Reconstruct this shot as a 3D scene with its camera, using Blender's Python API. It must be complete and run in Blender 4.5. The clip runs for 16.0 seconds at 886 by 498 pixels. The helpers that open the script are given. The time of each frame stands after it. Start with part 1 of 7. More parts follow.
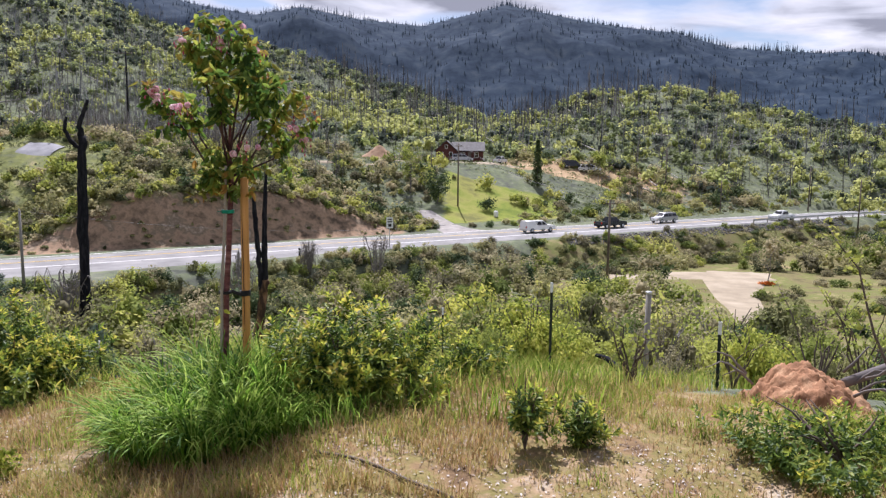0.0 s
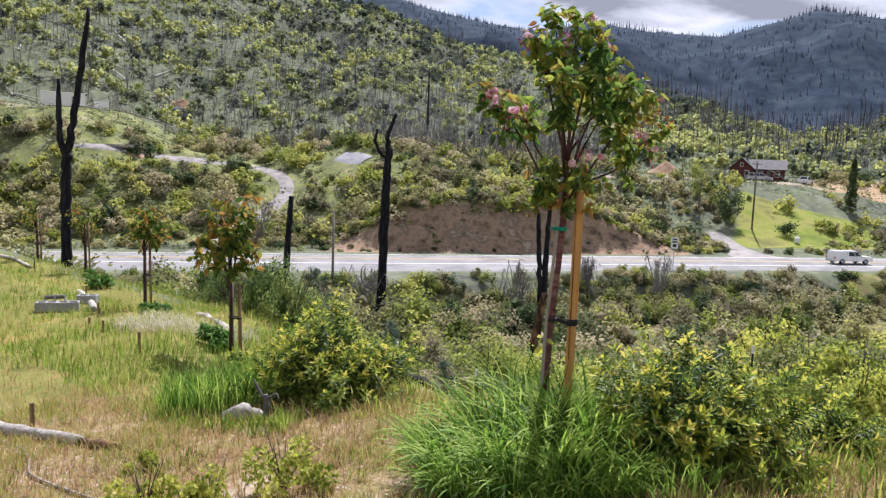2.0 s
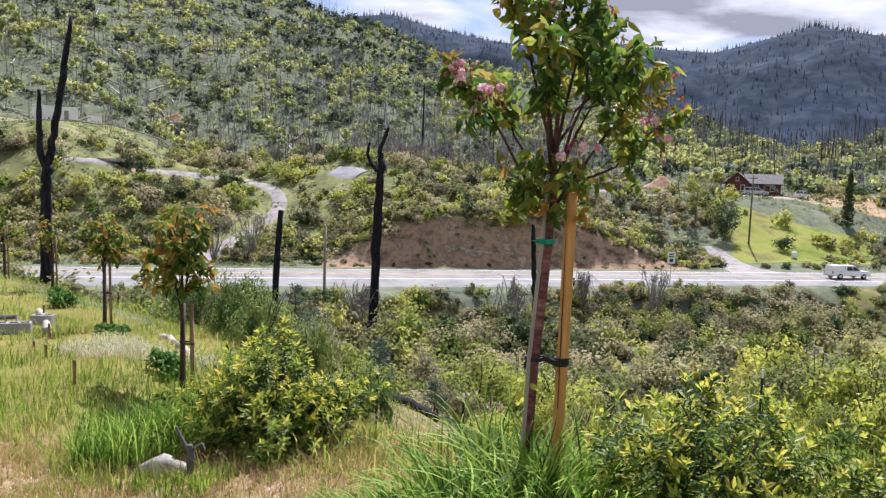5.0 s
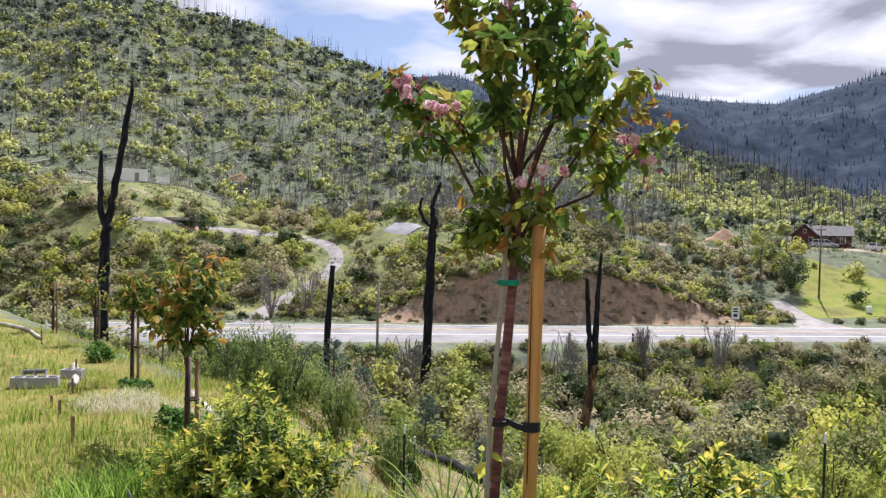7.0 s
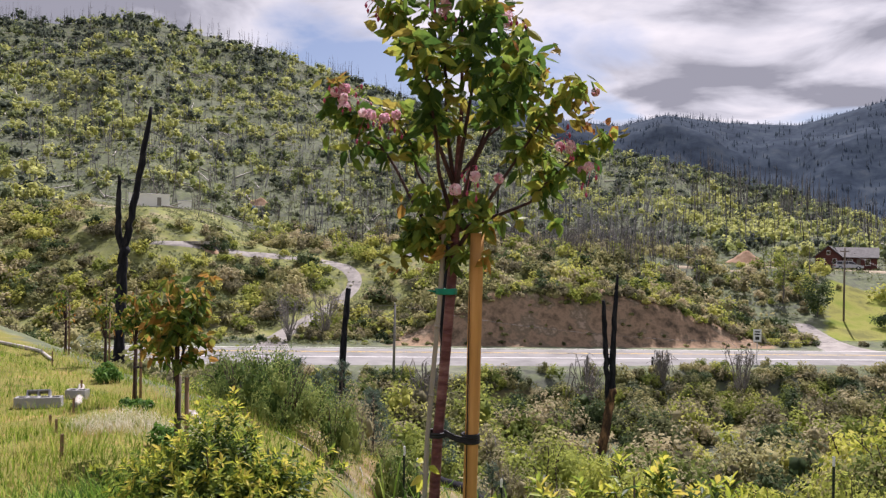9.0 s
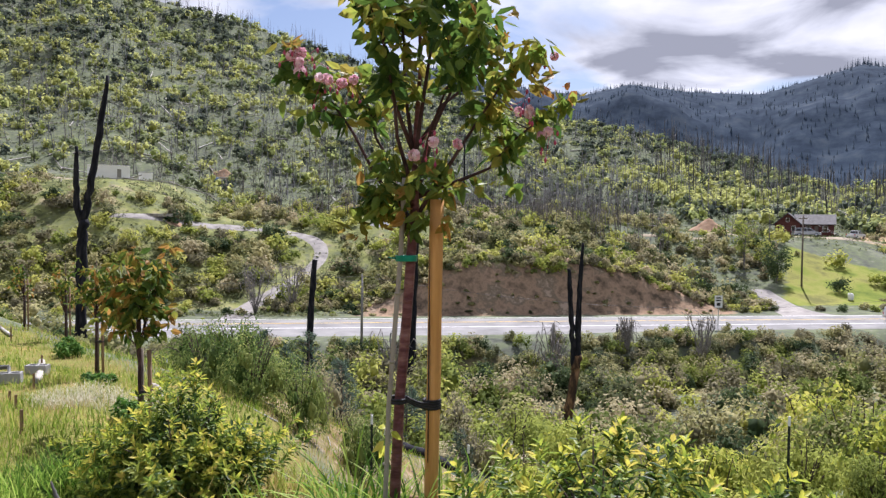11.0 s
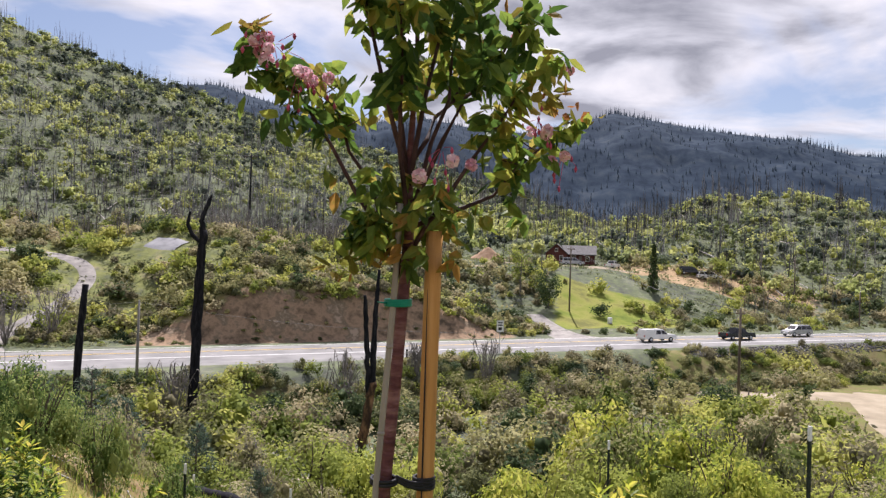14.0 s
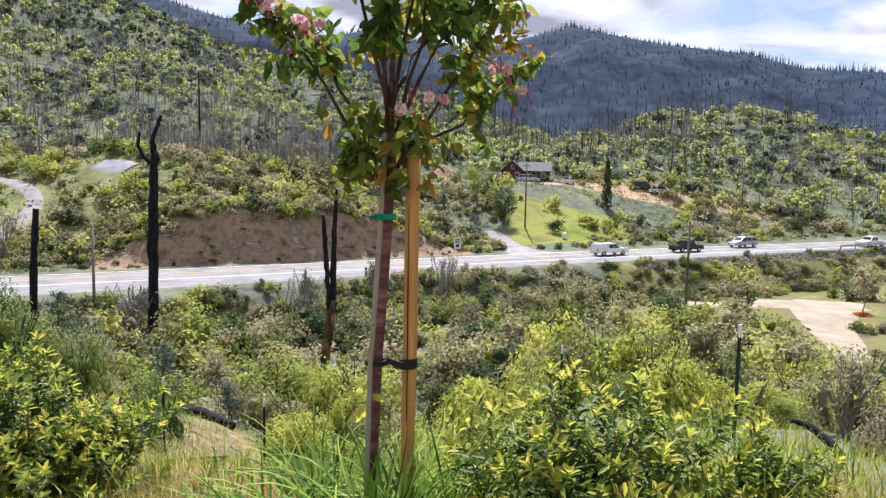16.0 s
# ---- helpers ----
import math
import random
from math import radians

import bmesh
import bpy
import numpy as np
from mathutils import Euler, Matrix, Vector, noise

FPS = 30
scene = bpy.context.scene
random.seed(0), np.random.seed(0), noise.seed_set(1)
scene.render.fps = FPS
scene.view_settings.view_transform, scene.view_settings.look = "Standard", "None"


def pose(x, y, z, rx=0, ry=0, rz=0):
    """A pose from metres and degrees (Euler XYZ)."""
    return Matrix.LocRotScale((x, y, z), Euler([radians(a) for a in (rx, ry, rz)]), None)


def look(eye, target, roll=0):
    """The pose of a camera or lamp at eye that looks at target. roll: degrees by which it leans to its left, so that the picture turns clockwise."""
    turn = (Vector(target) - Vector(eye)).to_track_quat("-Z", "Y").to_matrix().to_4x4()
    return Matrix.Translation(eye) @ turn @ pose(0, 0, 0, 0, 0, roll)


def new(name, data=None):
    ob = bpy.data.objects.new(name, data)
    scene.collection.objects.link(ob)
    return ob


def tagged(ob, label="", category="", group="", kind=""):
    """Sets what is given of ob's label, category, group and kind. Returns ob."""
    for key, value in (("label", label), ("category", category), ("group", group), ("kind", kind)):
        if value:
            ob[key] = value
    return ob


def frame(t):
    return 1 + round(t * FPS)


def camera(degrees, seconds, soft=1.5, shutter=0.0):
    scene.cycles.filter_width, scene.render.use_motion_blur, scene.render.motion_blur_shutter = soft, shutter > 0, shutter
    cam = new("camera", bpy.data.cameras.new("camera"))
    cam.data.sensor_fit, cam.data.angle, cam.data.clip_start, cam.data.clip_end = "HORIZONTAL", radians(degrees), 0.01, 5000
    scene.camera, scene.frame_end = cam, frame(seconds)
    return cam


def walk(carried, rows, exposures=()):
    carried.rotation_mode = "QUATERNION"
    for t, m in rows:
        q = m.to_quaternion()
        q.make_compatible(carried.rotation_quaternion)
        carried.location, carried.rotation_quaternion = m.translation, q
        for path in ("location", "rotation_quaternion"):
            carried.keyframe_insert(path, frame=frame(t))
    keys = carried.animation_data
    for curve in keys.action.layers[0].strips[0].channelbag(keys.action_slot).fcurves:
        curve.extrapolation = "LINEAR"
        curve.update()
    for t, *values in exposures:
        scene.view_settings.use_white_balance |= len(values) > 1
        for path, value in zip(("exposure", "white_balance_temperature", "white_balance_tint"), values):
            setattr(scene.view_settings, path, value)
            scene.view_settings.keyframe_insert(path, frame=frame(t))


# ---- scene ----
cam = camera(61.9, 16.0, soft=1.35)
PATH = [
    (0, (0.858, -0.845, 1.858), (0.741, 1.135, 1.601), 0.5),
    (0.5, (0.707, -0.71, 1.853), (0.349, 1.241, 1.6), 0.6),
    (1, (0.621, -0.54, 1.843), (0.073, 1.368, 1.593), 0.8),
    (1.5, (0.492, -0.377, 1.845), (-0.222, 1.475, 1.604), 1.4),
    (2, (0.24, -0.156, 1.823), (-0.589, 1.649, 1.589), 1.9),
    (2.5, (0.071, -0.012, 1.812), (-0.81, 1.769, 1.586), 2.1),
    (3, (-0.092, 0.199, 1.795), (-0.964, 1.985, 1.575), 1.9),
    (3.5, (-0.203, 0.37, 1.775), (-1.027, 2.18, 1.558), 2.1),
    (6, (0.185, 1.33, 1.674), (-0.657, 3.138, 1.523), 1.6),
    (6.5, (0.244, 1.489, 1.646), (-0.667, 3.266, 1.541), 1.4),
    (7, (0.216, 1.682, 1.623), (-0.756, 3.43, 1.575), 1.3),
    (7.5, (0.307, 1.795, 1.616), (-0.714, 3.514, 1.643), 1.6),
    (8, (0.462, 1.902, 1.565), (-0.585, 3.605, 1.625), 1.5),
    (8.5, (0.519, 1.887, 1.562), (-0.518, 3.596, 1.607), 1.3),
    (9, (0.521, 1.894, 1.565), (-0.5, 3.614, 1.579), 1.1),
    (11.5, (0.545, 1.929, 1.541), (-0.355, 3.713, 1.47), 0.8),
    (12, (0.473, 1.939, 1.536), (-0.363, 3.755, 1.477), 1.3),
    (12.5, (0.216, 1.957, 1.567), (-0.528, 3.812, 1.52), 1.8),
    (13, (0.012, 2.012, 1.575), (-0.622, 3.909, 1.545), 2.0),
    (13.5, (-0.212, 2.141, 1.578), (-0.724, 4.075, 1.572), 1.9),
    (14, (-0.453, 2.17, 1.576), (-0.853, 4.129, 1.591), 1.7),
    (14.5, (-0.639, 2.141, 1.595), (-0.963, 4.115, 1.59), 1.4),
    (15, (-0.618, 2.039, 1.57), (-0.929, 4.013, 1.479), 1.3),
    (15.5, (-0.494, 1.841, 1.579), (-0.787, 3.812, 1.414), 1.1),
    (16, (-0.442, 1.641, 1.586), (-0.72, 3.611, 1.383), 0.9),
]
walk(cam, [(t, look(*p)) for t, *p in PATH],
     [(0, 0.78, 5950, 22), (1.5, 0.81, 5950, 20), (2.5, 0.93, 5950, 20), (3, 0.93, 5950, 20), (6, 0.94, 5950, 20), (6.5, 0.95, 5980, 20), (7.5, 0.86, 6120, 21), (8, 0.70, 6300, 22), (9, 0.70, 6380, 24),
      (11.5, 0.91, 5930, 20), (12.5, 0.87, 5980, 20), (13.5, 0.79, 6100, 20), (14.5, 0.73, 6400, 22), (15.5, 0.91, 6030, 22), (16, 1.04, 5950, 21)])

# ---- world, sun, exposure ----
SUN_AZ, SUN_EL = -10.0, 54.0          # degrees; azimuth clockwise from +y
world = bpy.data.worlds.new("world")
scene.world = world
world.use_nodes = True
wn, wl = world.node_tree.nodes, world.node_tree.links
wn.clear()


def wnode(kind, **kw):
    n = wn.new(kind)
    for k, v in kw.items():
        n.inputs[k].default_value = v
    return n


w_out = wnode("ShaderNodeOutputWorld")
w_bg = wnode("ShaderNodeBackground", Strength=0.7)
sky = wn.new("ShaderNodeTexSky")
sky.sky_type = "NISHITA"
sky.sun_disc = False
sky.sun_elevation = radians(SUN_EL)
sky.sun_rotation = radians(SUN_AZ)
sky.altitude, sky.air_density, sky.dust_density = 400, 1.0, 1.5
coord = wn.new("ShaderNodeTexCoord")
sep = wn.new("ShaderNodeSeparateXYZ")
wl.new(coord.outputs["Generated"], sep.inputs[0])
# a flat layer of cloud far overhead: the direction divided by its height
lift = wn.new("ShaderNodeMath"); lift.operation = "MAXIMUM"; lift.inputs[1].default_value = 0.0
wl.new(sep.outputs["Z"], lift.inputs[0])
plus = wn.new("ShaderNodeMath"); plus.operation = "ADD"; plus.inputs[1].default_value = 0.09
wl.new(lift.outputs[0], plus.inputs[0])
flat = []
for axis in "XY":
    d = wn.new("ShaderNodeMath"); d.operation = "DIVIDE"
    wl.new(sep.outputs[axis], d.inputs[0]); wl.new(plus.outputs[0], d.inputs[1])
    flat.append(d)
comb = wn.new("ShaderNodeCombineXYZ")
wl.new(flat[0].outputs[0], comb.inputs[0]); wl.new(flat[1].outputs[0], comb.inputs[1])
cloud = wnode("ShaderNodeTexNoise", Scale=0.62, Detail=9.0, Roughness=0.5, Distortion=0.5)
shade = wnode("ShaderNodeTexNoise", Scale=1.5, Detail=7.0, Roughness=0.52, Distortion=0.5)
wl.new(comb.outputs[0], cloud.inputs["Vector"]); wl.new(comb.outputs[0], shade.inputs["Vector"])
cover = wn.new("ShaderNodeValToRGB")
cover.color_ramp.elements[0].position, cover.color_ramp.elements[1].position = 0.405, 0.485
wl.new(cloud.outputs["Fac"], cover.inputs[0])
# thin edges of the cloud are white, its thick middle is grey
thick = wn.new("ShaderNodeMath"); thick.operation = "MULTIPLY_ADD"; thick.inputs[1].default_value = -0.7
wl.new(shade.outputs["Fac"], thick.inputs[0]); wl.new(cloud.outputs["Fac"], thick.inputs[2])
tone = wn.new("ShaderNodeValToRGB")
tone.color_ramp.elements[0].position, tone.color_ramp.elements[1].position = 0.07, 0.25
tone.color_ramp.elements[0].color = (0.82, 0.82, 0.82, 1)
tone.color_ramp.elements[1].color = (0.3, 0.315, 0.35, 1)
mid = tone.color_ramp.elements.new(0.15); mid.color = (0.62, 0.64, 0.67, 1)
wl.new(thick.outputs[0], tone.inputs[0])
dim = wn.new("ShaderNodeVectorMath"); dim.operation = "SCALE"; dim.inputs["Scale"].default_value = 0.085
wl.new(sky.outputs[0], dim.inputs[0])
mix = wn.new("ShaderNodeMix"); mix.data_type = "RGBA"
wl.new(cover.outputs["Color"], mix.inputs["Factor"])
wl.new(dim.outputs[0], mix.inputs["A"]); wl.new(tone.outputs["Color"], mix.inputs["B"])
wl.new(mix.outputs["Result"], w_bg.inputs["Color"])
wl.new(w_bg.outputs[0], w_out.inputs[0])

sun = new("sun", bpy.data.lights.new("sun", "SUN"))
sun.data.energy, sun.data.angle, sun.data.color = 4.8, radians(0.6), (1.0, 0.97, 0.92)
_a, _e = radians(SUN_AZ), radians(SUN_EL)
sun_from = Vector((math.sin(_a) * math.cos(_e), math.cos(_a) * math.cos(_e), math.sin(_e)))
sun.matrix_world = look(sun_from * 50, (0, 0, 0))

# ---- materials ----
def material(name, colors, scale=4.0, rough=0.8, metal=0.0, bump=0.0, bump_scale=40.0, detail=6.0,
             island=0.0, trans=0.0, spec=0.2, coords="Object", stretch=None, random=0.0, tint=0.0):
    """Noise over a ramp of base colours, a finer noise for grain, bump; island, random, tint: spread between leaves, objects, and plants of one mesh."""
    m = bpy.data.materials.new(name)
    m.use_nodes = True
    n, l = m.node_tree.nodes, m.node_tree.links
    n.clear()
    out = n.new("ShaderNodeOutputMaterial")
    b = n.new("ShaderNodeBsdfPrincipled")
    b.inputs["Roughness"].default_value, b.inputs["Metallic"].default_value = rough, metal
    b.inputs["Specular IOR Level"].default_value = spec
    tc = n.new("ShaderNodeTexCoord")
    vec = tc.outputs[coords]
    if coords == "World":
        vec = None
    if stretch:
        mp = n.new("ShaderNodeMapping")
        mp.inputs["Scale"].default_value = stretch
        l.new(vec, mp.inputs[0])
        vec = mp.outputs[0]
    nz = n.new("ShaderNodeTexNoise")
    nz.inputs["Scale"].default_value, nz.inputs["Detail"].default_value, nz.inputs["Roughness"].default_value = scale, detail, 0.62
    l.new(vec, nz.inputs["Vector"])
    ramp = n.new("ShaderNodeValToRGB")
    els = ramp.color_ramp.elements
    while len(els) < len(colors):
        els.new(0.5)
    for i, c in enumerate(colors):
        els[i].position = 0.32 + 0.36 * i / max(1, len(colors) - 1)
        els[i].color = (*c, 1)
    fac = nz.outputs["Fac"]
    for amount, node, socket in ((island, "ShaderNodeNewGeometry", "Random Per Island"), (random, "ShaderNodeObjectInfo", "Random"), (tint, "ShaderNodeAttribute", "Fac")):
        if not amount:
            continue
        g = n.new(node)
        if node == "ShaderNodeAttribute":
            g.attribute_name = "tint"
        s = n.new("ShaderNodeMath"); s.operation = "MULTIPLY_ADD"
        s.inputs[1].default_value, s.inputs[2].default_value = amount, 0.0 if node == "ShaderNodeAttribute" else -amount / 2
        l.new(g.outputs[socket], s.inputs[0])
        a = n.new("ShaderNodeMath"); a.operation = "ADD"
        l.new(fac, a.inputs[0]); l.new(s.outputs[0], a.inputs[1])
        fac = a.outputs[0]
    l.new(fac, ramp.inputs[0])
    l.new(ramp.outputs[0], b.inputs["Base Color"])
    if bump:
        bz = n.new("ShaderNodeTexNoise")
        bz.inputs["Scale"].default_value, bz.inputs["Detail"].default_value = bump_scale, 5.0
        l.new(vec, bz.inputs["Vector"])
        bp = n.new("ShaderNodeBump")
        bp.inputs["Strength"].default_value, bp.inputs["Distance"].default_value = bump, 0.02
        l.new(bz.outputs["Fac"], bp.inputs["Height"])
        l.new(bp.outputs[0], b.inputs["Normal"])
    if trans:
        t = n.new("ShaderNodeBsdfTranslucent")
        l.new(ramp.outputs[0], t.inputs["Color"])
        ms = n.new("ShaderNodeMixShader")
        ms.inputs[0].default_value = trans
        l.new(b.outputs[0], ms.inputs[1]); l.new(t.outputs[0], ms.inputs[2])
        l.new(ms.outputs[0], out.inputs[0])
    else:
        l.new(b.outputs[0], out.inputs[0])
    return m


M = {}
M["asphalt"] = material("asphalt", [(0.15, 0.147, 0.142), (0.205, 0.2, 0.194), (0.255, 0.247, 0.237)], 0.35, 0.85, bump=0.15, bump_scale=30)
M["lane_paint"] = material("lane_paint", [(0.5, 0.5, 0.48), (0.66, 0.66, 0.63)], 2, 0.6)
M["yellow_paint"] = material("yellow_paint", [(0.55, 0.38, 0.08), (0.65, 0.45, 0.1)], 2, 0.6)
M["gravel_drive"] = material("gravel_drive", [(0.17, 0.16, 0.15), (0.26, 0.24, 0.22), (0.33, 0.31, 0.28)], 0.8, 0.95, bump=0.3, bump_scale=14)
M["dirt_road"] = material("dirt_road", [(0.22, 0.18, 0.125), (0.3, 0.25, 0.175), (0.37, 0.315, 0.23)], 0.3, 0.95, bump=0.3, bump_scale=8)
M["concrete"] = material("concrete", [(0.25, 0.25, 0.24), (0.38, 0.37, 0.36)], 1.2, 0.9, bump=0.3, bump_scale=60)
M["slab_grey"] = material("slab_grey", [(0.16, 0.16, 0.165), (0.24, 0.24, 0.25), (0.3, 0.3, 0.3)], 0.5, 0.9, bump=0.3, bump_scale=8)
M["char"] = material("char", [(0.006, 0.006, 0.008), (0.014, 0.014, 0.018), (0.035, 0.034, 0.038)], 6, 0.85, bump=0.9, bump_scale=14, stretch=(1, 1, 0.25), spec=0.12)
M["char_brown"] = material("char_brown", [(0.012, 0.01, 0.01), (0.06, 0.035, 0.02), (0.3, 0.17, 0.08)], 2.2, 0.8, bump=0.8, bump_scale=14, stretch=(1, 1, 0.3))
M["dead_wood"] = material("dead_wood", [(0.04, 0.037, 0.036), (0.1, 0.094, 0.09), (0.22, 0.2, 0.19)], 0.15, 0.9, island=0.5)
M["pale_log"] = material("pale_log", [(0.2, 0.185, 0.165), (0.36, 0.33, 0.3), (0.52, 0.49, 0.45)], 1.5, 0.9, island=0.4)
M["pole_wood"] = material("pole_wood", [(0.07, 0.055, 0.045), (0.16, 0.13, 0.105), (0.22, 0.19, 0.16)], 3, 0.85, bump=0.5, bump_scale=30, stretch=(1, 1, 0.1))
M["grey_wood"] = material("grey_wood", [(0.2, 0.19, 0.17), (0.32, 0.3, 0.27)], 3, 0.85, bump=0.4, bump_scale=30, stretch=(1, 1, 0.1))
M["wire"] = material("wire", [(0.06, 0.06, 0.06), (0.12, 0.12, 0.12)], 1, 0.6)
M["stake_wood"] = material("stake_wood", [(0.36, 0.17, 0.05), (0.5, 0.26, 0.08), (0.6, 0.34, 0.13)], 4, 0.55, bump=0.25, bump_scale=40, stretch=(3, 3, 0.25))
M["cherry_bark"] = material("cherry_bark", [(0.06, 0.022, 0.024), (0.13, 0.05, 0.052), (0.24, 0.13, 0.12)], 9, 0.5, bump=0.6, bump_scale=25, stretch=(0.6, 0.6, 2.5))
M["bamboo"] = material("bamboo", [(0.22, 0.2, 0.17), (0.36, 0.33, 0.28)], 5, 0.6, stretch=(1, 1, 0.2))
M["green_tape"] = material("green_tape", [(0.0, 0.17, 0.11), (0.01, 0.25, 0.16)], 20, 0.35)
M["black_rubber"] = material("black_rubber", [(0.012, 0.012, 0.013), (0.03, 0.03, 0.032)], 15, 0.5)
M["cherry_leaf"] = material("cherry_leaf", [(0.045, 0.095, 0.02), (0.09, 0.16, 0.03), (0.165, 0.24, 0.042), (0.29, 0.33, 0.058), (0.34, 0.28, 0.06)], 3.0, 0.5, island=0.34, trans=0.55, spec=0.14)
M["bronze_leaf"] = material("bronze_leaf", [(0.16, 0.16, 0.03), (0.28, 0.2, 0.045), (0.36, 0.15, 0.045)], 5, 0.5, island=0.5, trans=0.5, spec=0.12)
M["petal"] = material("petal", [(0.66, 0.3, 0.4), (0.8, 0.52, 0.6), (0.86, 0.74, 0.78)], 4, 0.7, island=0.25, trans=0.35)
M["shrub_bright"] = material("shrub_bright", [(0.045, 0.085, 0.02), (0.1, 0.165, 0.032), (0.19, 0.25, 0.042), (0.3, 0.345, 0.058)], 2.2, 0.45, island=0.4, trans=0.48, spec=0.2)
M["shrub_olive"] = material("shrub_olive", [(0.1, 0.11, 0.055), (0.18, 0.19, 0.08), (0.29, 0.285, 0.12), (0.4, 0.37, 0.18)], 0.5, 0.8, island=0.08, trans=0.4, random=0.22, tint=0.3, spec=0.08)
M["shrub_lime"] = material("shrub_lime", [(0.13, 0.17, 0.045), (0.25, 0.295, 0.065), (0.38, 0.41, 0.09), (0.5, 0.49, 0.14)], 0.6, 0.8, island=0.08, trans=0.44, random=0.22, tint=0.3, spec=0.08)
M["shrub_dark"] = material("shrub_dark", [(0.04, 0.065, 0.03), (0.075, 0.11, 0.045), (0.13, 0.165, 0.07)], 0.8, 0.7, island=0.08, trans=0.38, random=0.2, tint=0.25, spec=0.1)
M["shrub_tan"] = material("shrub_tan", [(0.16, 0.15, 0.09), (0.28, 0.255, 0.145), (0.4, 0.36, 0.21), (0.48, 0.41, 0.25)], 0.6, 0.8, island=0.08, trans=0.4, random=0.22, tint=0.3, spec=0.08)
M["pine"] = material("pine", [(0.045, 0.076, 0.053), (0.09, 0.138, 0.095), (0.165, 0.214, 0.147)], 2, 0.6, island=0.4, trans=0.3)
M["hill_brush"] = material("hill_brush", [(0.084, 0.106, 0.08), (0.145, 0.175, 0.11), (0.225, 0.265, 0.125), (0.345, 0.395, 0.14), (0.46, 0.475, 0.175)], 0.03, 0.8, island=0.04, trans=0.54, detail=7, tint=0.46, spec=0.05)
# blue of distant haze mixed into the trees' base colour
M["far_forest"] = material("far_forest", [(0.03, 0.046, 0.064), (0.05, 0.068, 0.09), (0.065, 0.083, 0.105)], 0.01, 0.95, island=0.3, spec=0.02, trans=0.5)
M["grass_green"] = material("grass_green", [(0.055, 0.125, 0.016), (0.125, 0.25, 0.028), (0.22, 0.37, 0.048), (0.37, 0.48, 0.1)], 1.6, 0.5, island=0.6, trans=0.5, spec=0.08)
M["grass_bench"] = material("grass_bench", [(0.1, 0.17, 0.02), (0.2, 0.3, 0.035), (0.34, 0.37, 0.08), (0.44, 0.36, 0.13)], 0.5, 0.75, island=0.35, trans=0.52, spec=0.05)
M["grass_dry"] = material("grass_dry", [(0.34, 0.215, 0.1), (0.46, 0.32, 0.125), (0.35, 0.34, 0.085), (0.43, 0.28, 0.17), (0.5, 0.4, 0.18)], 0.9, 0.8, island=0.5, trans=0.42, spec=0.05)
M["straw_grass"] = material("straw_grass", [(0.36, 0.36, 0.2), (0.5, 0.47, 0.32), (0.6, 0.56, 0.44)], 1.5, 0.7, island=0.4, trans=0.4, spec=0.1)
M["twig"] = material("twig", [(0.06, 0.045, 0.035), (0.14, 0.11, 0.09)], 4, 0.85)
M["grey_twig"] = material("grey_twig", [(0.16, 0.145, 0.13), (0.28, 0.26, 0.24)], 4, 0.85)
M["red_soil"] = material("red_soil", [(0.15, 0.075, 0.04), (0.29, 0.15, 0.08), (0.42, 0.26, 0.15)], 3.5, 0.95, bump=1.0, bump_scale=14)
M["metal_green"] = material("metal_green", [(0.012, 0.02, 0.016), (0.03, 0.04, 0.032)], 10, 0.5)
M["white_paint"] = material("white_paint", [(0.68, 0.68, 0.66), (0.8, 0.8, 0.78)], 3, 0.5)
M["galvanised"] = material("galvanised", [(0.42, 0.43, 0.44), (0.58, 0.59, 0.6)], 4, 0.4, 0.7)
M["burlap"] = material("burlap", [(0.16, 0.145, 0.12), (0.28, 0.26, 0.23), (0.42, 0.39, 0.35)], 8, 0.95, bump=0.8, bump_scale=30)

M["cherry_limb"] = material("cherry_limb", [(0.025, 0.014, 0.014), (0.055, 0.03, 0.028), (0.1, 0.06, 0.055)], 9, 0.7, bump=0.5, bump_scale=25)
M["shrub_spring"] = material("shrub_spring", [(0.15, 0.2, 0.035), (0.29, 0.34, 0.05), (0.45, 0.46, 0.08), (0.55, 0.52, 0.13)], 0.9, 0.7, island=0.3, trans=0.48, random=0.15, spec=0.1)
M["weed_green"] = material("weed_green", [(0.04, 0.1, 0.016), (0.08, 0.18, 0.028), (0.15, 0.27, 0.05)], 2, 0.6, island=0.3, trans=0.4, spec=0.12)
M["bud"] = material("bud", [(0.3, 0.04, 0.09), (0.45, 0.09, 0.16)], 20, 0.5)
M["shrub_green"] = material("shrub_green", [(0.065, 0.115, 0.032), (0.125, 0.19, 0.05), (0.21, 0.27, 0.075), (0.33, 0.37, 0.11)], 0.9, 0.6, island=0.3, trans=0.42, random=0.15, spec=0.1)
M["old_stake"] = material("old_stake", [(0.12, 0.075, 0.045), (0.2, 0.125, 0.07), (0.28, 0.19, 0.11)], 4, 0.7, bump=0.25, bump_scale=40, stretch=(3, 3, 0.25))
M["hill_weed"] = material("hill_weed", [(0.09, 0.1, 0.055), (0.17, 0.2, 0.085), (0.27, 0.27, 0.14)], 0.12, 0.8, island=0.25, trans=0.45, spec=0.05)
M["grey_pale"] = material("grey_pale", [(0.13, 0.13, 0.135), (0.23, 0.23, 0.235), (0.36, 0.355, 0.35)], 0.15, 0.9, island=0.5)
M["riprap"] = material("riprap", [(0.1, 0.097, 0.093), (0.14, 0.135, 0.13), (0.19, 0.185, 0.18)], 0.6, 0.95, island=0.4, bump=0.5, bump_scale=5)
M["hose_brown"] = material("hose_brown", [(0.06, 0.045, 0.035), (0.12, 0.09, 0.07)], 6, 0.6)
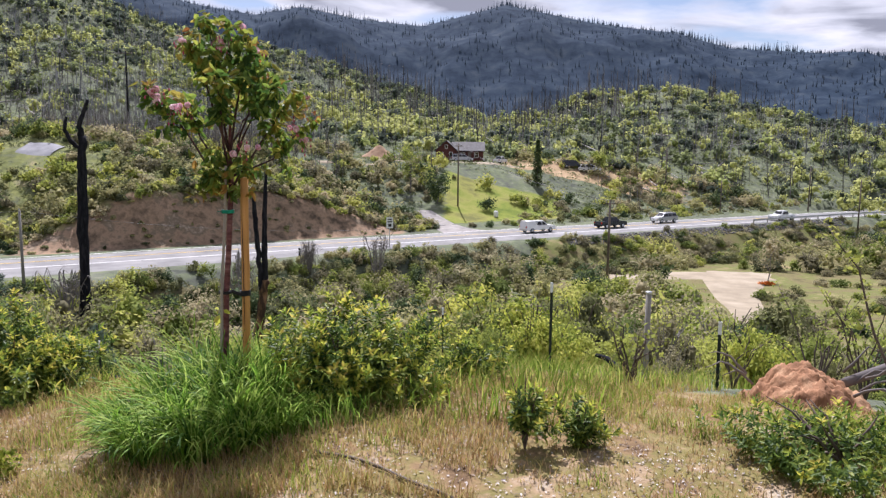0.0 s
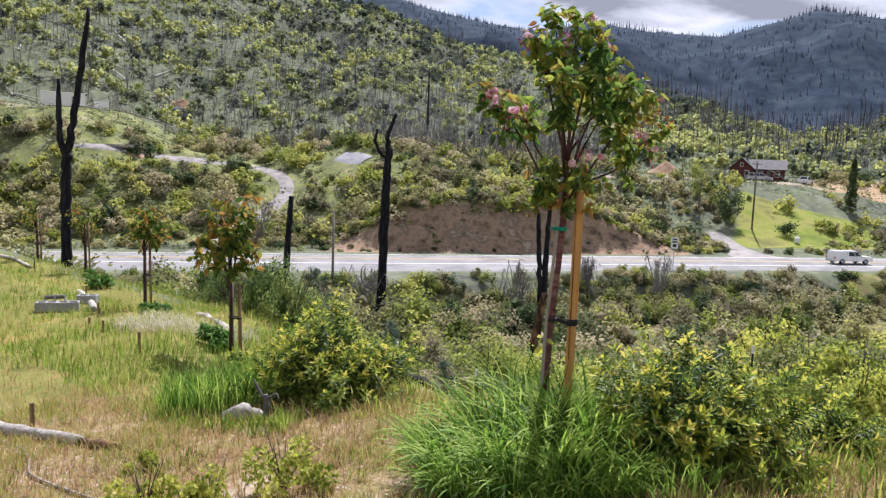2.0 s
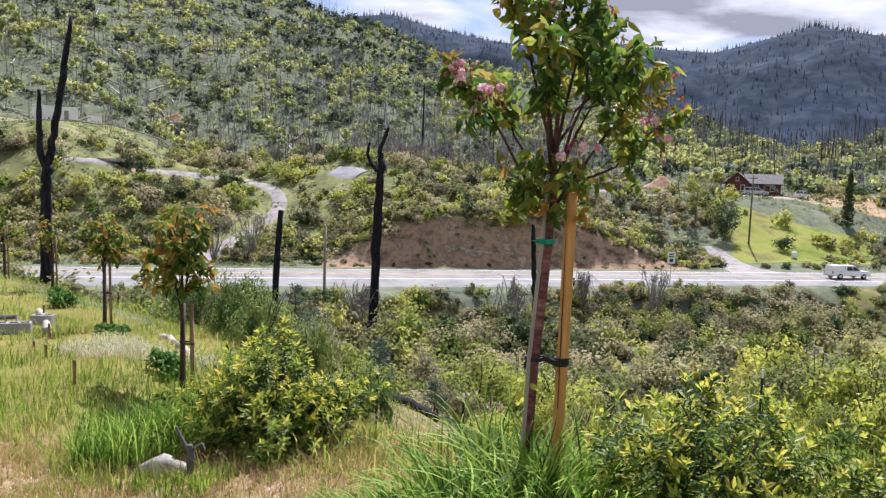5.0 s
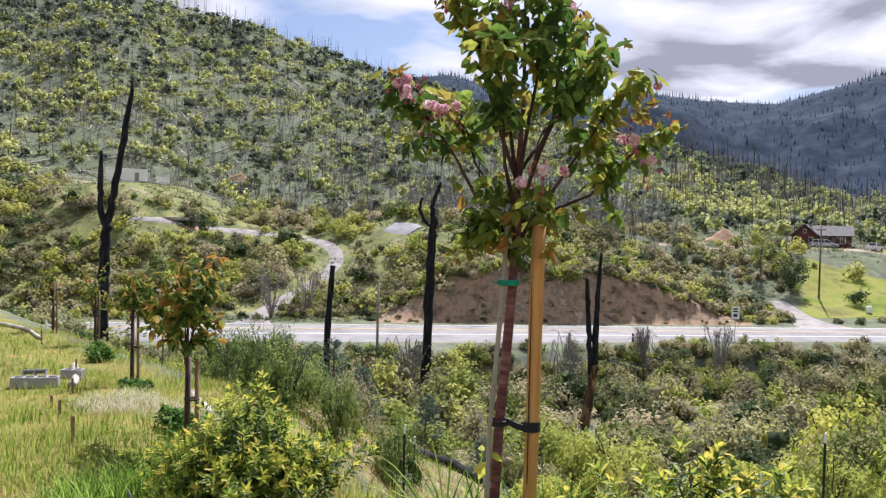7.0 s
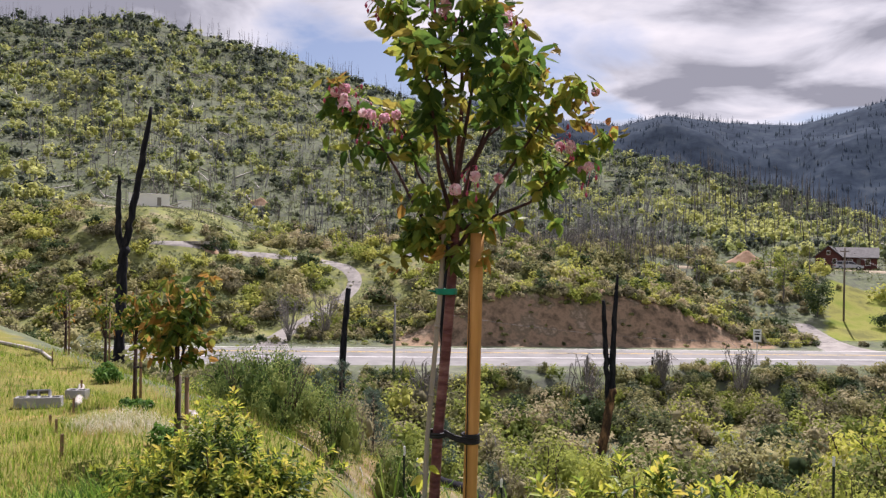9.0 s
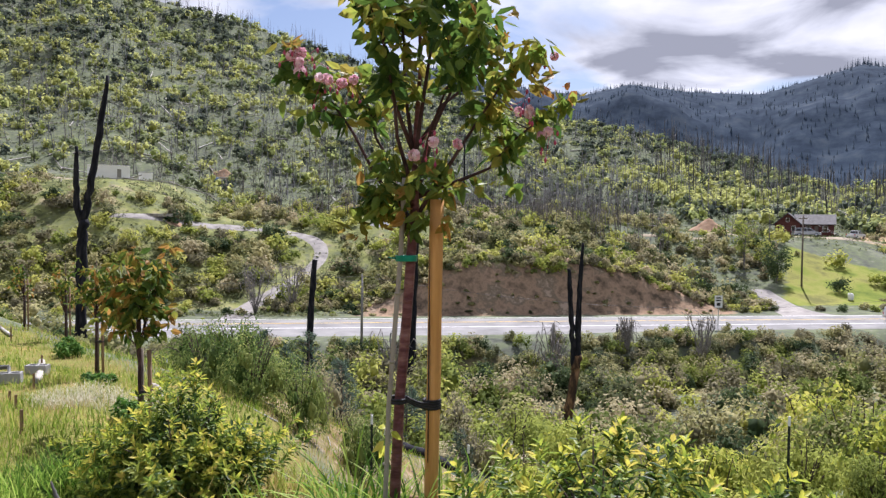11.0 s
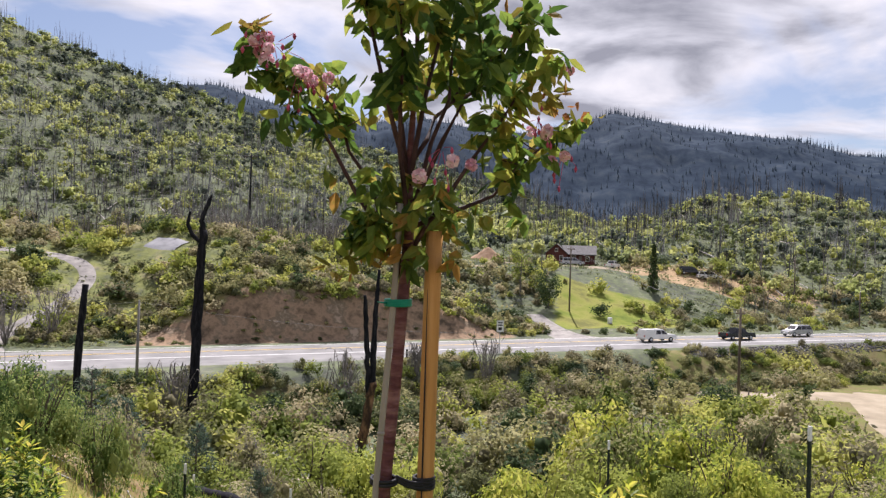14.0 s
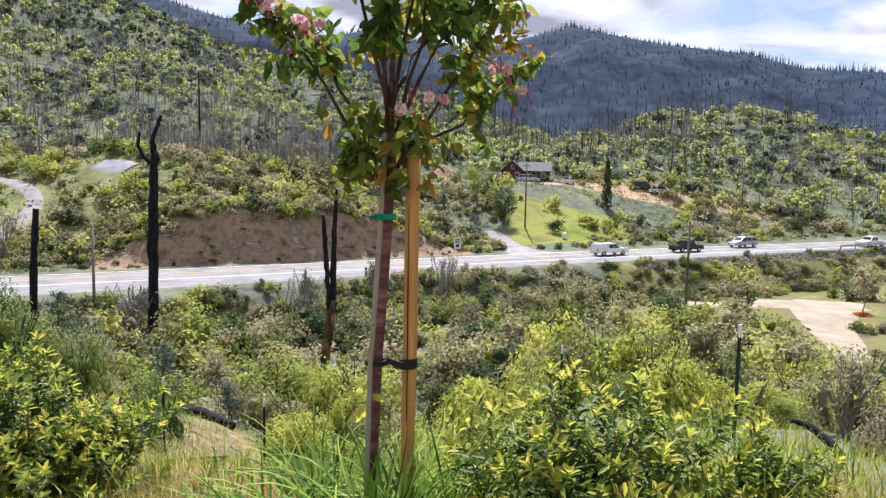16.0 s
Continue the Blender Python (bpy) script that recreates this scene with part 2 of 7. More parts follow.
M["sign_ink"] = material("sign_ink", [(0.02, 0.02, 0.02), (0.05, 0.05, 0.05)], 5, 0.6)
M["car_white"] = material("car_white", [(0.72, 0.72, 0.71), (0.78, 0.78, 0.77)], 2, 0.25, spec=0.6)
M["car_silver"] = material("car_silver", [(0.42, 0.42, 0.42), (0.5, 0.5, 0.5)], 2, 0.25, 0.6)
M["car_dark"] = material("car_dark", [(0.012, 0.014, 0.022), (0.02, 0.024, 0.035)], 2, 0.2, spec=0.6)
M["car_glass"] = material("car_glass", [(0.012, 0.014, 0.016), (0.02, 0.022, 0.025)], 2, 0.08, spec=0.7)
M["tyre"] = material("tyre", [(0.012, 0.012, 0.012), (0.03, 0.03, 0.03)], 12, 0.8)
M["lamp_red"] = material("lamp_red", [(0.35, 0.01, 0.01), (0.45, 0.02, 0.02)], 5, 0.2)
M["lamp_clear"] = material("lamp_clear", [(0.6, 0.6, 0.58), (0.75, 0.75, 0.72)], 5, 0.15)
M["house_red"] = material("house_red", [(0.065, 0.026, 0.022), (0.11, 0.04, 0.033), (0.15, 0.06, 0.048)], 1.5, 0.8, bump=0.4, bump_scale=8, stretch=(0.3, 0.3, 5))
M["roof_grey"] = material("roof_grey", [(0.075, 0.07, 0.07), (0.125, 0.12, 0.12)], 1.2, 0.8, bump=0.3, bump_scale=6)
M["trailer_white"] = material("trailer_white", [(0.84, 0.82, 0.78), (0.88, 0.87, 0.84)], 0.8, 0.6)
M["tarp_blue"] = material("tarp_blue", [(0.04, 0.16, 0.35), (0.08, 0.25, 0.5)], 2, 0.4)
M["tan_soil"] = material("tan_soil", [(0.22, 0.135, 0.08), (0.33, 0.215, 0.135), (0.43, 0.31, 0.21)], 0.6, 0.95, bump=0.6, bump_scale=3)
M["orange_flower"] = material("orange_flower", [(0.5, 0.14, 0.02), (0.65, 0.22, 0.03)], 2, 0.6, island=0.4)
M["litter"] = material("litter", [(0.12, 0.09, 0.07), (0.22, 0.175, 0.14), (0.34, 0.29, 0.25), (0.46, 0.42, 0.38)], 6, 0.9, island=0.6)
M["shrub_tip"] = material("shrub_tip", [(0.22, 0.31, 0.05), (0.4, 0.45, 0.06), (0.55, 0.54, 0.08), (0.56, 0.47, 0.1)], 4, 0.45, island=0.4, trans=0.5, spec=0.12)
M["bare_grey"] = material("bare_grey", [(0.07, 0.062, 0.06), (0.14, 0.125, 0.12), (0.24, 0.22, 0.21)], 0.2, 0.9, island=0.4)
M["low_leaf"] = material("low_leaf", [(0.055, 0.105, 0.02), (0.115, 0.175, 0.03), (0.2, 0.24, 0.042), (0.36, 0.2, 0.05)], 6, 0.5, island=0.36, trans=0.5)
M["sap_leaf"] = material("sap_leaf", [(0.045, 0.085, 0.018), (0.09, 0.145, 0.025), (0.17, 0.21, 0.035), (0.28, 0.26, 0.05), (0.36, 0.2, 0.055)], 2.5, 0.5, island=0.4, trans=0.5, spec=0.12)


def ground_material():
    """Soil, dry grass, green turf and burnt hillside, blended by the kind of ground stored on the sheet and broken up
    by noise; the far ground's colour has haze blue in it.
    """
    m = bpy.data.materials.new("ground")
    m.use_nodes = True
    n, l = m.node_tree.nodes, m.node_tree.links
    b = n["Principled BSDF"]
    b.inputs["Roughness"].default_value = 0.95
    b.inputs["Specular IOR Level"].default_value = 0.04
    tc = n.new("ShaderNodeTexCoord")

    def noise_ramp(scale, cols, detail=8):
        z = n.new("ShaderNodeTexNoise")
        z.inputs["Scale"].default_value, z.inputs["Detail"].default_value, z.inputs["Roughness"].default_value = scale, detail, 0.65
        l.new(tc.outputs["Object"], z.inputs["Vector"])
        r = n.new("ShaderNodeValToRGB")
        e = r.color_ramp.elements
        while len(e) < len(cols):
            e.new(0.5)
        for i, c in enumerate(cols):
            e[i].position, e[i].color = 0.34 + 0.32 * i / (len(cols) - 1), (*c, 1)
        l.new(z.outputs["Fac"], r.inputs[0])
        return r.outputs[0]

    kinds = {
        "dry": noise_ramp(2.3, [(0.13, 0.085, 0.05), (0.22, 0.15, 0.08), (0.17, 0.15, 0.055), (0.28, 0.2, 0.12), (0.35, 0.29, 0.21)], 14),
        "turf": noise_ramp(1.1, [(0.1, 0.12, 0.03), (0.18, 0.16, 0.05), (0.16, 0.17, 0.045), (0.3, 0.21, 0.085)], 12),
        "bank": noise_ramp(0.45, [(0.09, 0.068, 0.048), (0.2, 0.142, 0.094), (0.32, 0.22, 0.145), (0.165, 0.13, 0.088), (0.38, 0.285, 0.205)], 14),
        "field": noise_ramp(0.15, [(0.1, 0.135, 0.03), (0.17, 0.205, 0.04), (0.235, 0.235, 0.065), (0.14, 0.14, 0.05)]),
        "tan": noise_ramp(0.2, [(0.26, 0.2, 0.11), (0.38, 0.27, 0.16), (0.46, 0.34, 0.22)]),
        "meadow": noise_ramp(0.25, [(0.08, 0.085, 0.04), (0.15, 0.165, 0.06), (0.22, 0.23, 0.085), (0.3, 0.26, 0.15)], 10),
        "lush": noise_ramp(0.35, [(0.1, 0.09, 0.045), (0.17, 0.145, 0.07), (0.14, 0.155, 0.05), (0.26, 0.205, 0.11)], 14),
        # burnt forest with distance haze painted in as blue
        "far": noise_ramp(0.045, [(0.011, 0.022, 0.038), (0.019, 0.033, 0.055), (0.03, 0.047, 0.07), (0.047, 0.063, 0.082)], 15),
    }
    col = noise_ramp(0.09, [(0.066, 0.073, 0.06), (0.108, 0.118, 0.092), (0.135, 0.16, 0.085), (0.2, 0.2, 0.165)])
    fine = noise_ramp(0.7, [(0.055, 0.06, 0.048), (0.11, 0.118, 0.09), (0.135, 0.16, 0.08), (0.23, 0.225, 0.185)], 10)
    both = n.new("ShaderNodeMix"); both.data_type = "RGBA"; both.inputs["Factor"].default_value = 0.6
    l.new(col, both.inputs["A"]); l.new(fine, both.inputs["B"])
    col = both.outputs["Result"]
    wob = n.new("ShaderNodeTexNoise")
    wob.inputs["Scale"].default_value, wob.inputs["Detail"].default_value = 0.8, 6.0
    l.new(tc.outputs["Object"], wob.inputs["Vector"])
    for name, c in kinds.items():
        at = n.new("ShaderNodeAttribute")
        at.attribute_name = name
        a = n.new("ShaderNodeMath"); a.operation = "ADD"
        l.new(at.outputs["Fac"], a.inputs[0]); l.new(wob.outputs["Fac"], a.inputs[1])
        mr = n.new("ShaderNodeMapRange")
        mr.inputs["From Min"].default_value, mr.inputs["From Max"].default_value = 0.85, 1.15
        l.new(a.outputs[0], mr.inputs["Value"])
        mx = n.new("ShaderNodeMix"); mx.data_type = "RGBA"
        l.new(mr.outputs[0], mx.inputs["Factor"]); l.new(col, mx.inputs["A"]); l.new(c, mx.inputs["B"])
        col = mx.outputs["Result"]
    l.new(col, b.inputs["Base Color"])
    bz = n.new("ShaderNodeTexNoise")
    bz.inputs["Scale"].default_value, bz.inputs["Detail"].default_value = 6.0, 8.0
    l.new(tc.outputs["Object"], bz.inputs["Vector"])
    bp = n.new("ShaderNodeBump")
    bp.inputs["Strength"].default_value, bp.inputs["Distance"].default_value = 0.8, 0.06
    l.new(bz.outputs["Fac"], bp.inputs["Height"]); l.new(bp.outputs[0], b.inputs["Normal"])
    return m


M["ground"] = ground_material()

# ---- builders ----
rng = np.random.default_rng(7)


def raw_mesh(name, verts, faces, mat, smooth=False):
    """A mesh from computed arrays; faces all have the same number of corners."""
    me = bpy.data.meshes.new(name)
    verts, faces = np.asarray(verts, np.float32), np.asarray(faces, np.int32)
    k = faces.shape[1]
    me.vertices.add(len(verts)); me.vertices.foreach_set("co", verts.ravel())
    me.loops.add(faces.size); me.loops.foreach_set("vertex_index", faces.ravel())
    me.polygons.add(len(faces)); me.polygons.foreach_set("loop_start", np.arange(0, faces.size, k, dtype=np.int32))
    if smooth:
        me.polygons.foreach_set("use_smooth", np.ones(len(faces), bool))
    me.update(calc_edges=True)
    me.materials.append(mat)
    return me


def thing(name, label, category, at=(0, 0, 0), rz=0.0, group="", kind=""):
    e = new(name)
    e.matrix_world = pose(*at, 0, 0, rz)
    e.empty_display_size = 0.2
    return tagged(e, label, category, group, kind)


def part(name, bm, mat, parent, label="", smooth=False):
    """Links a bmesh (or a ready mesh) as one mesh object under a thing or a part."""
    if isinstance(bm, bpy.types.Mesh):
        me = bm
    else:
        me = bpy.data.meshes.new(name)
        bm.to_mesh(me); bm.free()
        me.materials.append(mat)
    if smooth:
        me.polygons.foreach_set("use_smooth", np.ones(len(me.polygons), bool))
    ob = new(name, me)
    ob.parent = parent
    return tagged(ob, label)


def box(bm, lo, hi, bevel=0.0):
    """Adds a box between two corners to a bmesh, with worn edges."""
    r = bmesh.ops.create_cube(bm, size=1.0)
    lo, hi = Vector(lo), Vector(hi)
    for v in r["verts"]:
        v.co = Vector([lo[i] + (v.co[i] + 0.5) * (hi[i] - lo[i]) for i in range(3)])
    if bevel:
        es = {e for v in r["verts"] for e in v.link_edges}
        bmesh.ops.bevel(bm, geom=list(es), offset=bevel, segments=1, affect="EDGES")
    return bm


def boxed(lo, hi, bevel=0.0):
    return box(bmesh.new(), lo, hi, bevel)


def tube_arrays(pts, radii, sides=8, close=True):
    """Vertices and quads of a round bar along points."""
    pts = np.asarray(pts, float)
    radii = np.broadcast_to(np.asarray(radii, float), (len(pts),))
    t = np.gradient(pts, axis=0)
    t /= np.linalg.norm(t, axis=1)[:, None] + 1e-9
    ref = np.where(np.abs(t[:, 2:3]) > 0.8, np.array([[1.0, 0, 0]]), np.array([[0, 0, 1.0]]))
    a = np.cross(t, ref); a /= np.linalg.norm(a, axis=1)[:, None] + 1e-9
    b = np.cross(t, a)
    th = np.linspace(0, 2 * np.pi, sides, endpoint=False)
    v = pts[:, None] + radii[:, None, None] * (a[:, None] * np.cos(th)[None, :, None] + b[:, None] * np.sin(th)[None, :, None])
    v = v.reshape(-1, 3)
    i = np.arange(len(pts) - 1)[:, None] * sides
    j = np.arange(sides)[None, :]
    k = (j + 1) % sides
    f = np.stack([i + j, i + k, i + sides + k, i + sides + j], -1).reshape(-1, 4)
    if close:
        n = len(v)
        v = np.vstack([v, pts[:1], pts[-1:]])
        e = (len(pts) - 1) * sides
        jj, kk = np.arange(sides), (np.arange(sides) + 1) % sides
        f = np.vstack([f, np.stack([kk, jj, np.full(sides, n), np.full(sides, n)], -1), np.stack([e + jj, e + kk, np.full(sides, n + 1), np.full(sides, n + 1)], -1)])
    return v, f


def join_arrays(items):
    vs, fs, o = [], [], 0
    for v, f in items:
        vs.append(v); fs.append(np.asarray(f) + o); o += len(v)
    return np.vstack(vs), np.vstack(fs)


def clean_mesh(name, items, mat, smooth=True):
    """Joins bars; the caps' doubled corners become triangles."""
    v, f = join_arrays(items)
    me = bpy.data.meshes.new(name)
    me.from_pydata(v.tolist(), [], [list(dict.fromkeys(q)) for q in f.tolist()])
    me.materials.append(mat)
    if smooth:
        me.polygons.foreach_set("use_smooth", np.ones(len(me.polygons), bool))
    return me


def bar(name, pts, radii, mat, parent=None, sides=8, label=""):
    me = clean_mesh(name, [tube_arrays(pts, radii, sides)], mat)
    ob = new(name, me)
    ob.parent = parent
    return tagged(ob, label)


def leaves(centres, length, width, up=0.3, out=None, spread=0.35, fold=0.0, facing=None, loose=0.7):
    """Pointed leaves as four-cornered blades round given points; facing turns their flat sides outwards, more or less."""
    n = len(centres)
    d = rng.normal(size=(n, 3))
    if facing is not None:
        nrm = facing + rng.normal(size=(n, 3)) * loose
        nrm[:, 2] += up
        nrm /= np.linalg.norm(nrm, axis=1)[:, None] + 1e-9
        d -= nrm * np.sum(d * nrm, axis=1)[:, None]
        d /= np.linalg.norm(d, axis=1)[:, None] + 1e-9
        s = np.cross(nrm, d)
    else:
        if out is not None:
            d = d * 0.6 + out
        d[:, 2] += up
        d /= np.linalg.norm(d, axis=1)[:, None] + 1e-9
        s = np.cross(d, rng.normal(size=(n, 3)))
        s /= np.linalg.norm(s, axis=1)[:, None] + 1e-9
        nrm = np.cross(d, s)
    L = length * rng.uniform(1 - spread, 1 + spread, (n, 1))
    W = width * rng.uniform(1 - spread, 1 + spread, (n, 1))
    c = np.asarray(centres)
    v = np.stack([c - d * L * 0.5, c + s * W * 0.5 - nrm * fold * L, c + d * L * 0.5, c - s * W * 0.5 - nrm * fold * L], 1).reshape(-1, 3)
    f = np.arange(4 * n).reshape(n, 4)
    return v, f


def leaf_mesh(name, v, f, mat):
    quad = f[:, 2] != f[:, 3]
    tri = f[~quad][:, :3]
    me = bpy.data.meshes.new(name)
    me.from_pydata(v.tolist(), [], f[quad].tolist() + tri.tolist())
    me.materials.append(M[mat])
    return me


# ---- the lie of the land ----
ROAD_AT, ROAD_U, ROAD_N = np.array([-11.3, 93.8]), np.array([0.8102, 0.5862]), np.array([-0.5862, 0.8102])
ROAD_Z = -9.5
AZ = [-180, -110, -85, -63, -58, -53.6, -48, -44, -40, -36, -33, -30, -25, -22, -17.5, -11.4, -5, 0, 3, 8, 13, 17, 20, 27, 40, 75, 180]
EL1 = [5, 6, 13, 14.8, 15, 16.1, 15.3, 14.6, 13.7, 12.4, 11.5, 11.0, 9.1, 8.5, 7.8, 6.3, 4.2, 2.3, 2.4, 4.3, 4.7, 4.1, 3.0, 1.6, 1.5, 4, 5]
R1 = [300, 350, 420, 430, 430, 430, 430, 430, 430, 430, 430, 430, 420, 410, 400, 380, 350, 330, 320, 320, 320, 320, 330, 360, 400, 300, 300]
AZ2 = [-180, -70, -40, -29, -26, -21.8, -17.3, -14.1, -10, -5, 1.2, 8, 13.6, 17.5, 21, 27, 40, 90, 180]
EL2 = [6, 9, 10.5, 11.6, 10.9, 10.1, 9.6, 10.3, 9.6, 9.2, 10.7, 9.3, 8.5, 7.3, 7.0, 6.4, 6, 6, 6]
AZB = [-180, -75, -60, -52, -45, -38, -31, -20, -10, -3, 4, 10, 20, 30, 60, 180]
ZB = [8, 6, 7, 8.5, 3.5, 1.5, 4, 2.0, 0.8, 0.0, -0.6, -2.6, -5, -6, -4, 8]
R2 = 1350.0


def smooth01(t):
    t = np.clip(t, 0, 1)
    return t * t * (3 - 2 * t)


def wave(x, y, size, seed):
    """Cheap rolling noise in -1..1."""
    r = np.random.default_rng(seed)
    z = 0
    for k in range(5):
        a, ph = r.uniform(0, 2 * np.pi), r.uniform(0, 2 * np.pi, 2)
        f = 2 * np.pi / size * (0.6 + 0.45 * k)
        z = z + np.sin((x * np.cos(a) + y * np.sin(a)) * f + ph[0]) * np.cos((-x * np.sin(a) + y * np.cos(a)) * f * 0.8 + ph[1]) / (1 + 0.5 * k)
    return z / 2.2


def road_sp(x, y):
    dx, dy = x - ROAD_AT[0], y - ROAD_AT[1]
    return dx * ROAD_U[0] + dy * ROAD_U[1], dx * ROAD_N[0] + dy * ROAD_N[1]


def near_edge(s):
    """How far the pavement reaches on the near side: a wide shoulder where the lane joins."""
    return -7.2 - 3.8 * smooth01((-s - 5) / 30)


def bend(s):
    """The road eases towards the near side as it runs off to the east."""
    return -0.045 * np.maximum(0, s - 20) - 0.0001 * np.maximum(0, s - 60) ** 2


def terrain(x, y):
    x, y = np.asarray(x, float), np.asarray(y, float)
    s, p = road_sp(x, y)
    # the near terrace and the slope down to the hollow
    zb = np.where(x < 0, np.maximum(0.115 * x, -1.42), 0.02 * np.minimum(x, 6)) + 0.12 * smooth01((2 - y) / 6)
    q = 0.95 * y + 0.3 * x
    qe = 3.6 + 3.9 * smooth01((-4 - x) / 6)
    d = np.maximum(0, q - qe)
    steep = 0.3 + 0.32 * smooth01((1 - x) / 3)
    drop = np.where(d < 3, d * d / 6, d - 1.5) * steep
    d14 = 12.5 * steep
    drop = np.where(d < 14, drop, d14 + (d - 14) * (13.3 - d14) / 34)
    hollow = -13.2 + 0.35 * wave(x, y, 30, 3)
    zb = zb - 0.3 * smooth01((q - qe + 1.5) / 1.5) * smooth01((-3.8 - x) / 2)
    near = np.maximum(zb - drop + 0.05 * wave(x, y, 4, 5) + 0.35 * wave(x, y, 17, 6) * smooth01(d / 12), hollow)
    near = near + 0.1 * np.maximum(0, -y - 8)
    ne = near_edge(s) + np.minimum(0, bend(s) + 3.4)
    bank = smooth01((p - (ne - 8)) / 8.0)
    z = near + (ROAD_Z - 0.12 - near) * bank
    # the bare shoulder of the slope below the fence
    z = z + 1.15 * np.exp(-((x + 12.3) / 5.5) ** 2 - ((y - 22.5) / 5.5) ** 2)
    # beyond the road
    az = np.degrees(np.arctan2(x, y - 1))
    r = np.hypot(x, y - 1)
    cut = 6.2 * smooth01((s + 44) / 16) * smooth01((10 - s) / 22) * smooth01((p - 8.2) / 5.0) * (1 + 0.14 * wave(x, y, 9, 8) + 0.07 * wave(x, y, 3.2, 9))
    z150 = np.interp(az, AZB, ZB)
    zr = np.interp(az, AZ, EL1)
    rr = np.interp(az, AZ, R1)
    top = 1.6 + np.tan(np.radians(zr)) * rr
    z2 = 1.6 + np.tan(np.radians(np.interp(az, AZ2, EL2))) * R2
    rise = ROAD_Z - 0.12 + cut
    t150 = smooth01((p - 9) / 42.0)
    bench = rise + (np.maximum(z150, rise) - rise) * t150 + 0.7 * wave(x, y, 26, 11) * smooth01((p - 12) / 20)
    up = np.clip((r - 165) / (rr - 165), 0, None)
    hill = bench + (top - z150) * np.minimum(up, 1) ** 1.12
    hill = hill + 0.016 * np.minimum(r, 500) * wave(x, y, 90, 13) * smooth01(up * 3) * (1 - 0.75 * smooth01((up - 0.75) * 5))
    back = smooth01((r - rr) / 260.0)
    far = smooth01((r - 640) / (R2 - 640))
    valley = top * 0.55
    beyond = top + (valley - top) * back
    beyond = beyond + (z2 - valley) * far ** 1.2 + (48 * wave(x, y, 330, 17) + 22 * wave(x, y, 120, 18)) * far * (1 - smooth01((r - R2 + 350) / 300))
    beyond = beyond - 120 * smooth01((r - R2) / 900)
    hill = np.where(r > rr, beyond, hill)
    z = np.where(p > ne, np.where(p > 8.0, hill, ROAD_Z - 0.12), z)
    # land behind and beside the viewer, where the road does not lead
    side = smooth01((np.abs(((az - -12) + 180) % 360 - 180) - 84) / 25)
    z = z * (1 - side) + (0.3 + 0.12 * np.maximum(0, r - 25) - 1.4 * smooth01((-x - 2) / 8)) * side
    # a levelled pad cut into the hill for the trailer
    pad = smooth01(1.35 - np.hypot((x + 134.5), (y - 109)) / 15)
    z = z + (10.3 - z) * pad
    return z


def height(x, y):
    return float(terrain(x, y))


def build_ground():
    az = np.radians(np.concatenate([np.arange(-180, -78, 3.0), np.arange(-78, 48, 0.3), np.arange(48, 180, 3.0)]))
    r = np.concatenate([[0.0], np.geomspace(0.35, 60, 160), np.geomspace(60.4, 180, 210), np.geomspace(181, 2600, 170)])
    A, R = np.meshgrid(az, r)
    X, Y = R * np.sin(A), 1 + R * np.cos(A)
    Z = terrain(X, Y)
    nr, na = A.shape
    v = np.stack([X, Y, Z], -1).reshape(-1, 3)
    i = np.arange(nr - 1)[:, None] * na
    j = np.arange(na)[None, :]
    k = (j + 1) % na
    f = np.stack([i + k, i + j, i + na + j, i + na + k], -1).reshape(-1, 4)
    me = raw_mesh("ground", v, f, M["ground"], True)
    S, P = road_sp(X, Y)
    q = 0.95 * Y + 0.3 * X
    azd = np.degrees(A)
    zones = {
        "dry": smooth01((9 - q) / 4) + 0.6 * smooth01(2.2 - 1.6 * np.hypot((X + 9.5) / 4.2, (Y - 18) / 8.5)),
        "turf": smooth01((10 - q) / 3) * smooth01((-X - 4) / 4) * smooth01((q + 0.5) / 2),
        "bank": smooth01((P - 7.6) / 1.0) * smooth01((15 - P) / 3.0) * smooth01((S + 46) / 8) * smooth01((10 - S) / 6),
        "field": smooth01((azd + 4) / 2) * smooth01((8 - azd) / 3) * smooth01((P - 12) / 4) * smooth01((146 - R) / 6),
        "tan": (smooth01((azd - 0.5) / 2) * smooth01((17 - azd) / 4) * smooth01((R - 160) / 4) * smooth01((186 - R) / 8)
                + smooth01((azd + 9.6) / 1) * smooth01((-6.6 - azd) / 1) * smooth01((R - 150) / 3) * smooth01((170 - R) / 6)),
        "meadow": 0.62 * smooth01((-14 - azd) / 6) * smooth01((P - 10) / 4) * smooth01((190 - R) / 25),
        "lush": smooth01((X - 5) / 4) * smooth01((Y - 50) / 8) * smooth01((-6 - P) / 3) * smooth01((70 - X) / 10) + 0.75 * smooth01((P + 22) / 4) * smooth01((-12 - P) / 3) * smooth01((R - 50) / 10),
        # where the haze-blue ground colour sets in
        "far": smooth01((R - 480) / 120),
    }
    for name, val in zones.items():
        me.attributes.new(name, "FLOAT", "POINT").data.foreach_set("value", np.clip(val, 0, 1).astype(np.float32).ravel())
    g = new("ground", me)
    return tagged(g, "rolling burnt hillsides, grassy terrace and valley floor", "ground", kind="structure")


ground = build_ground()


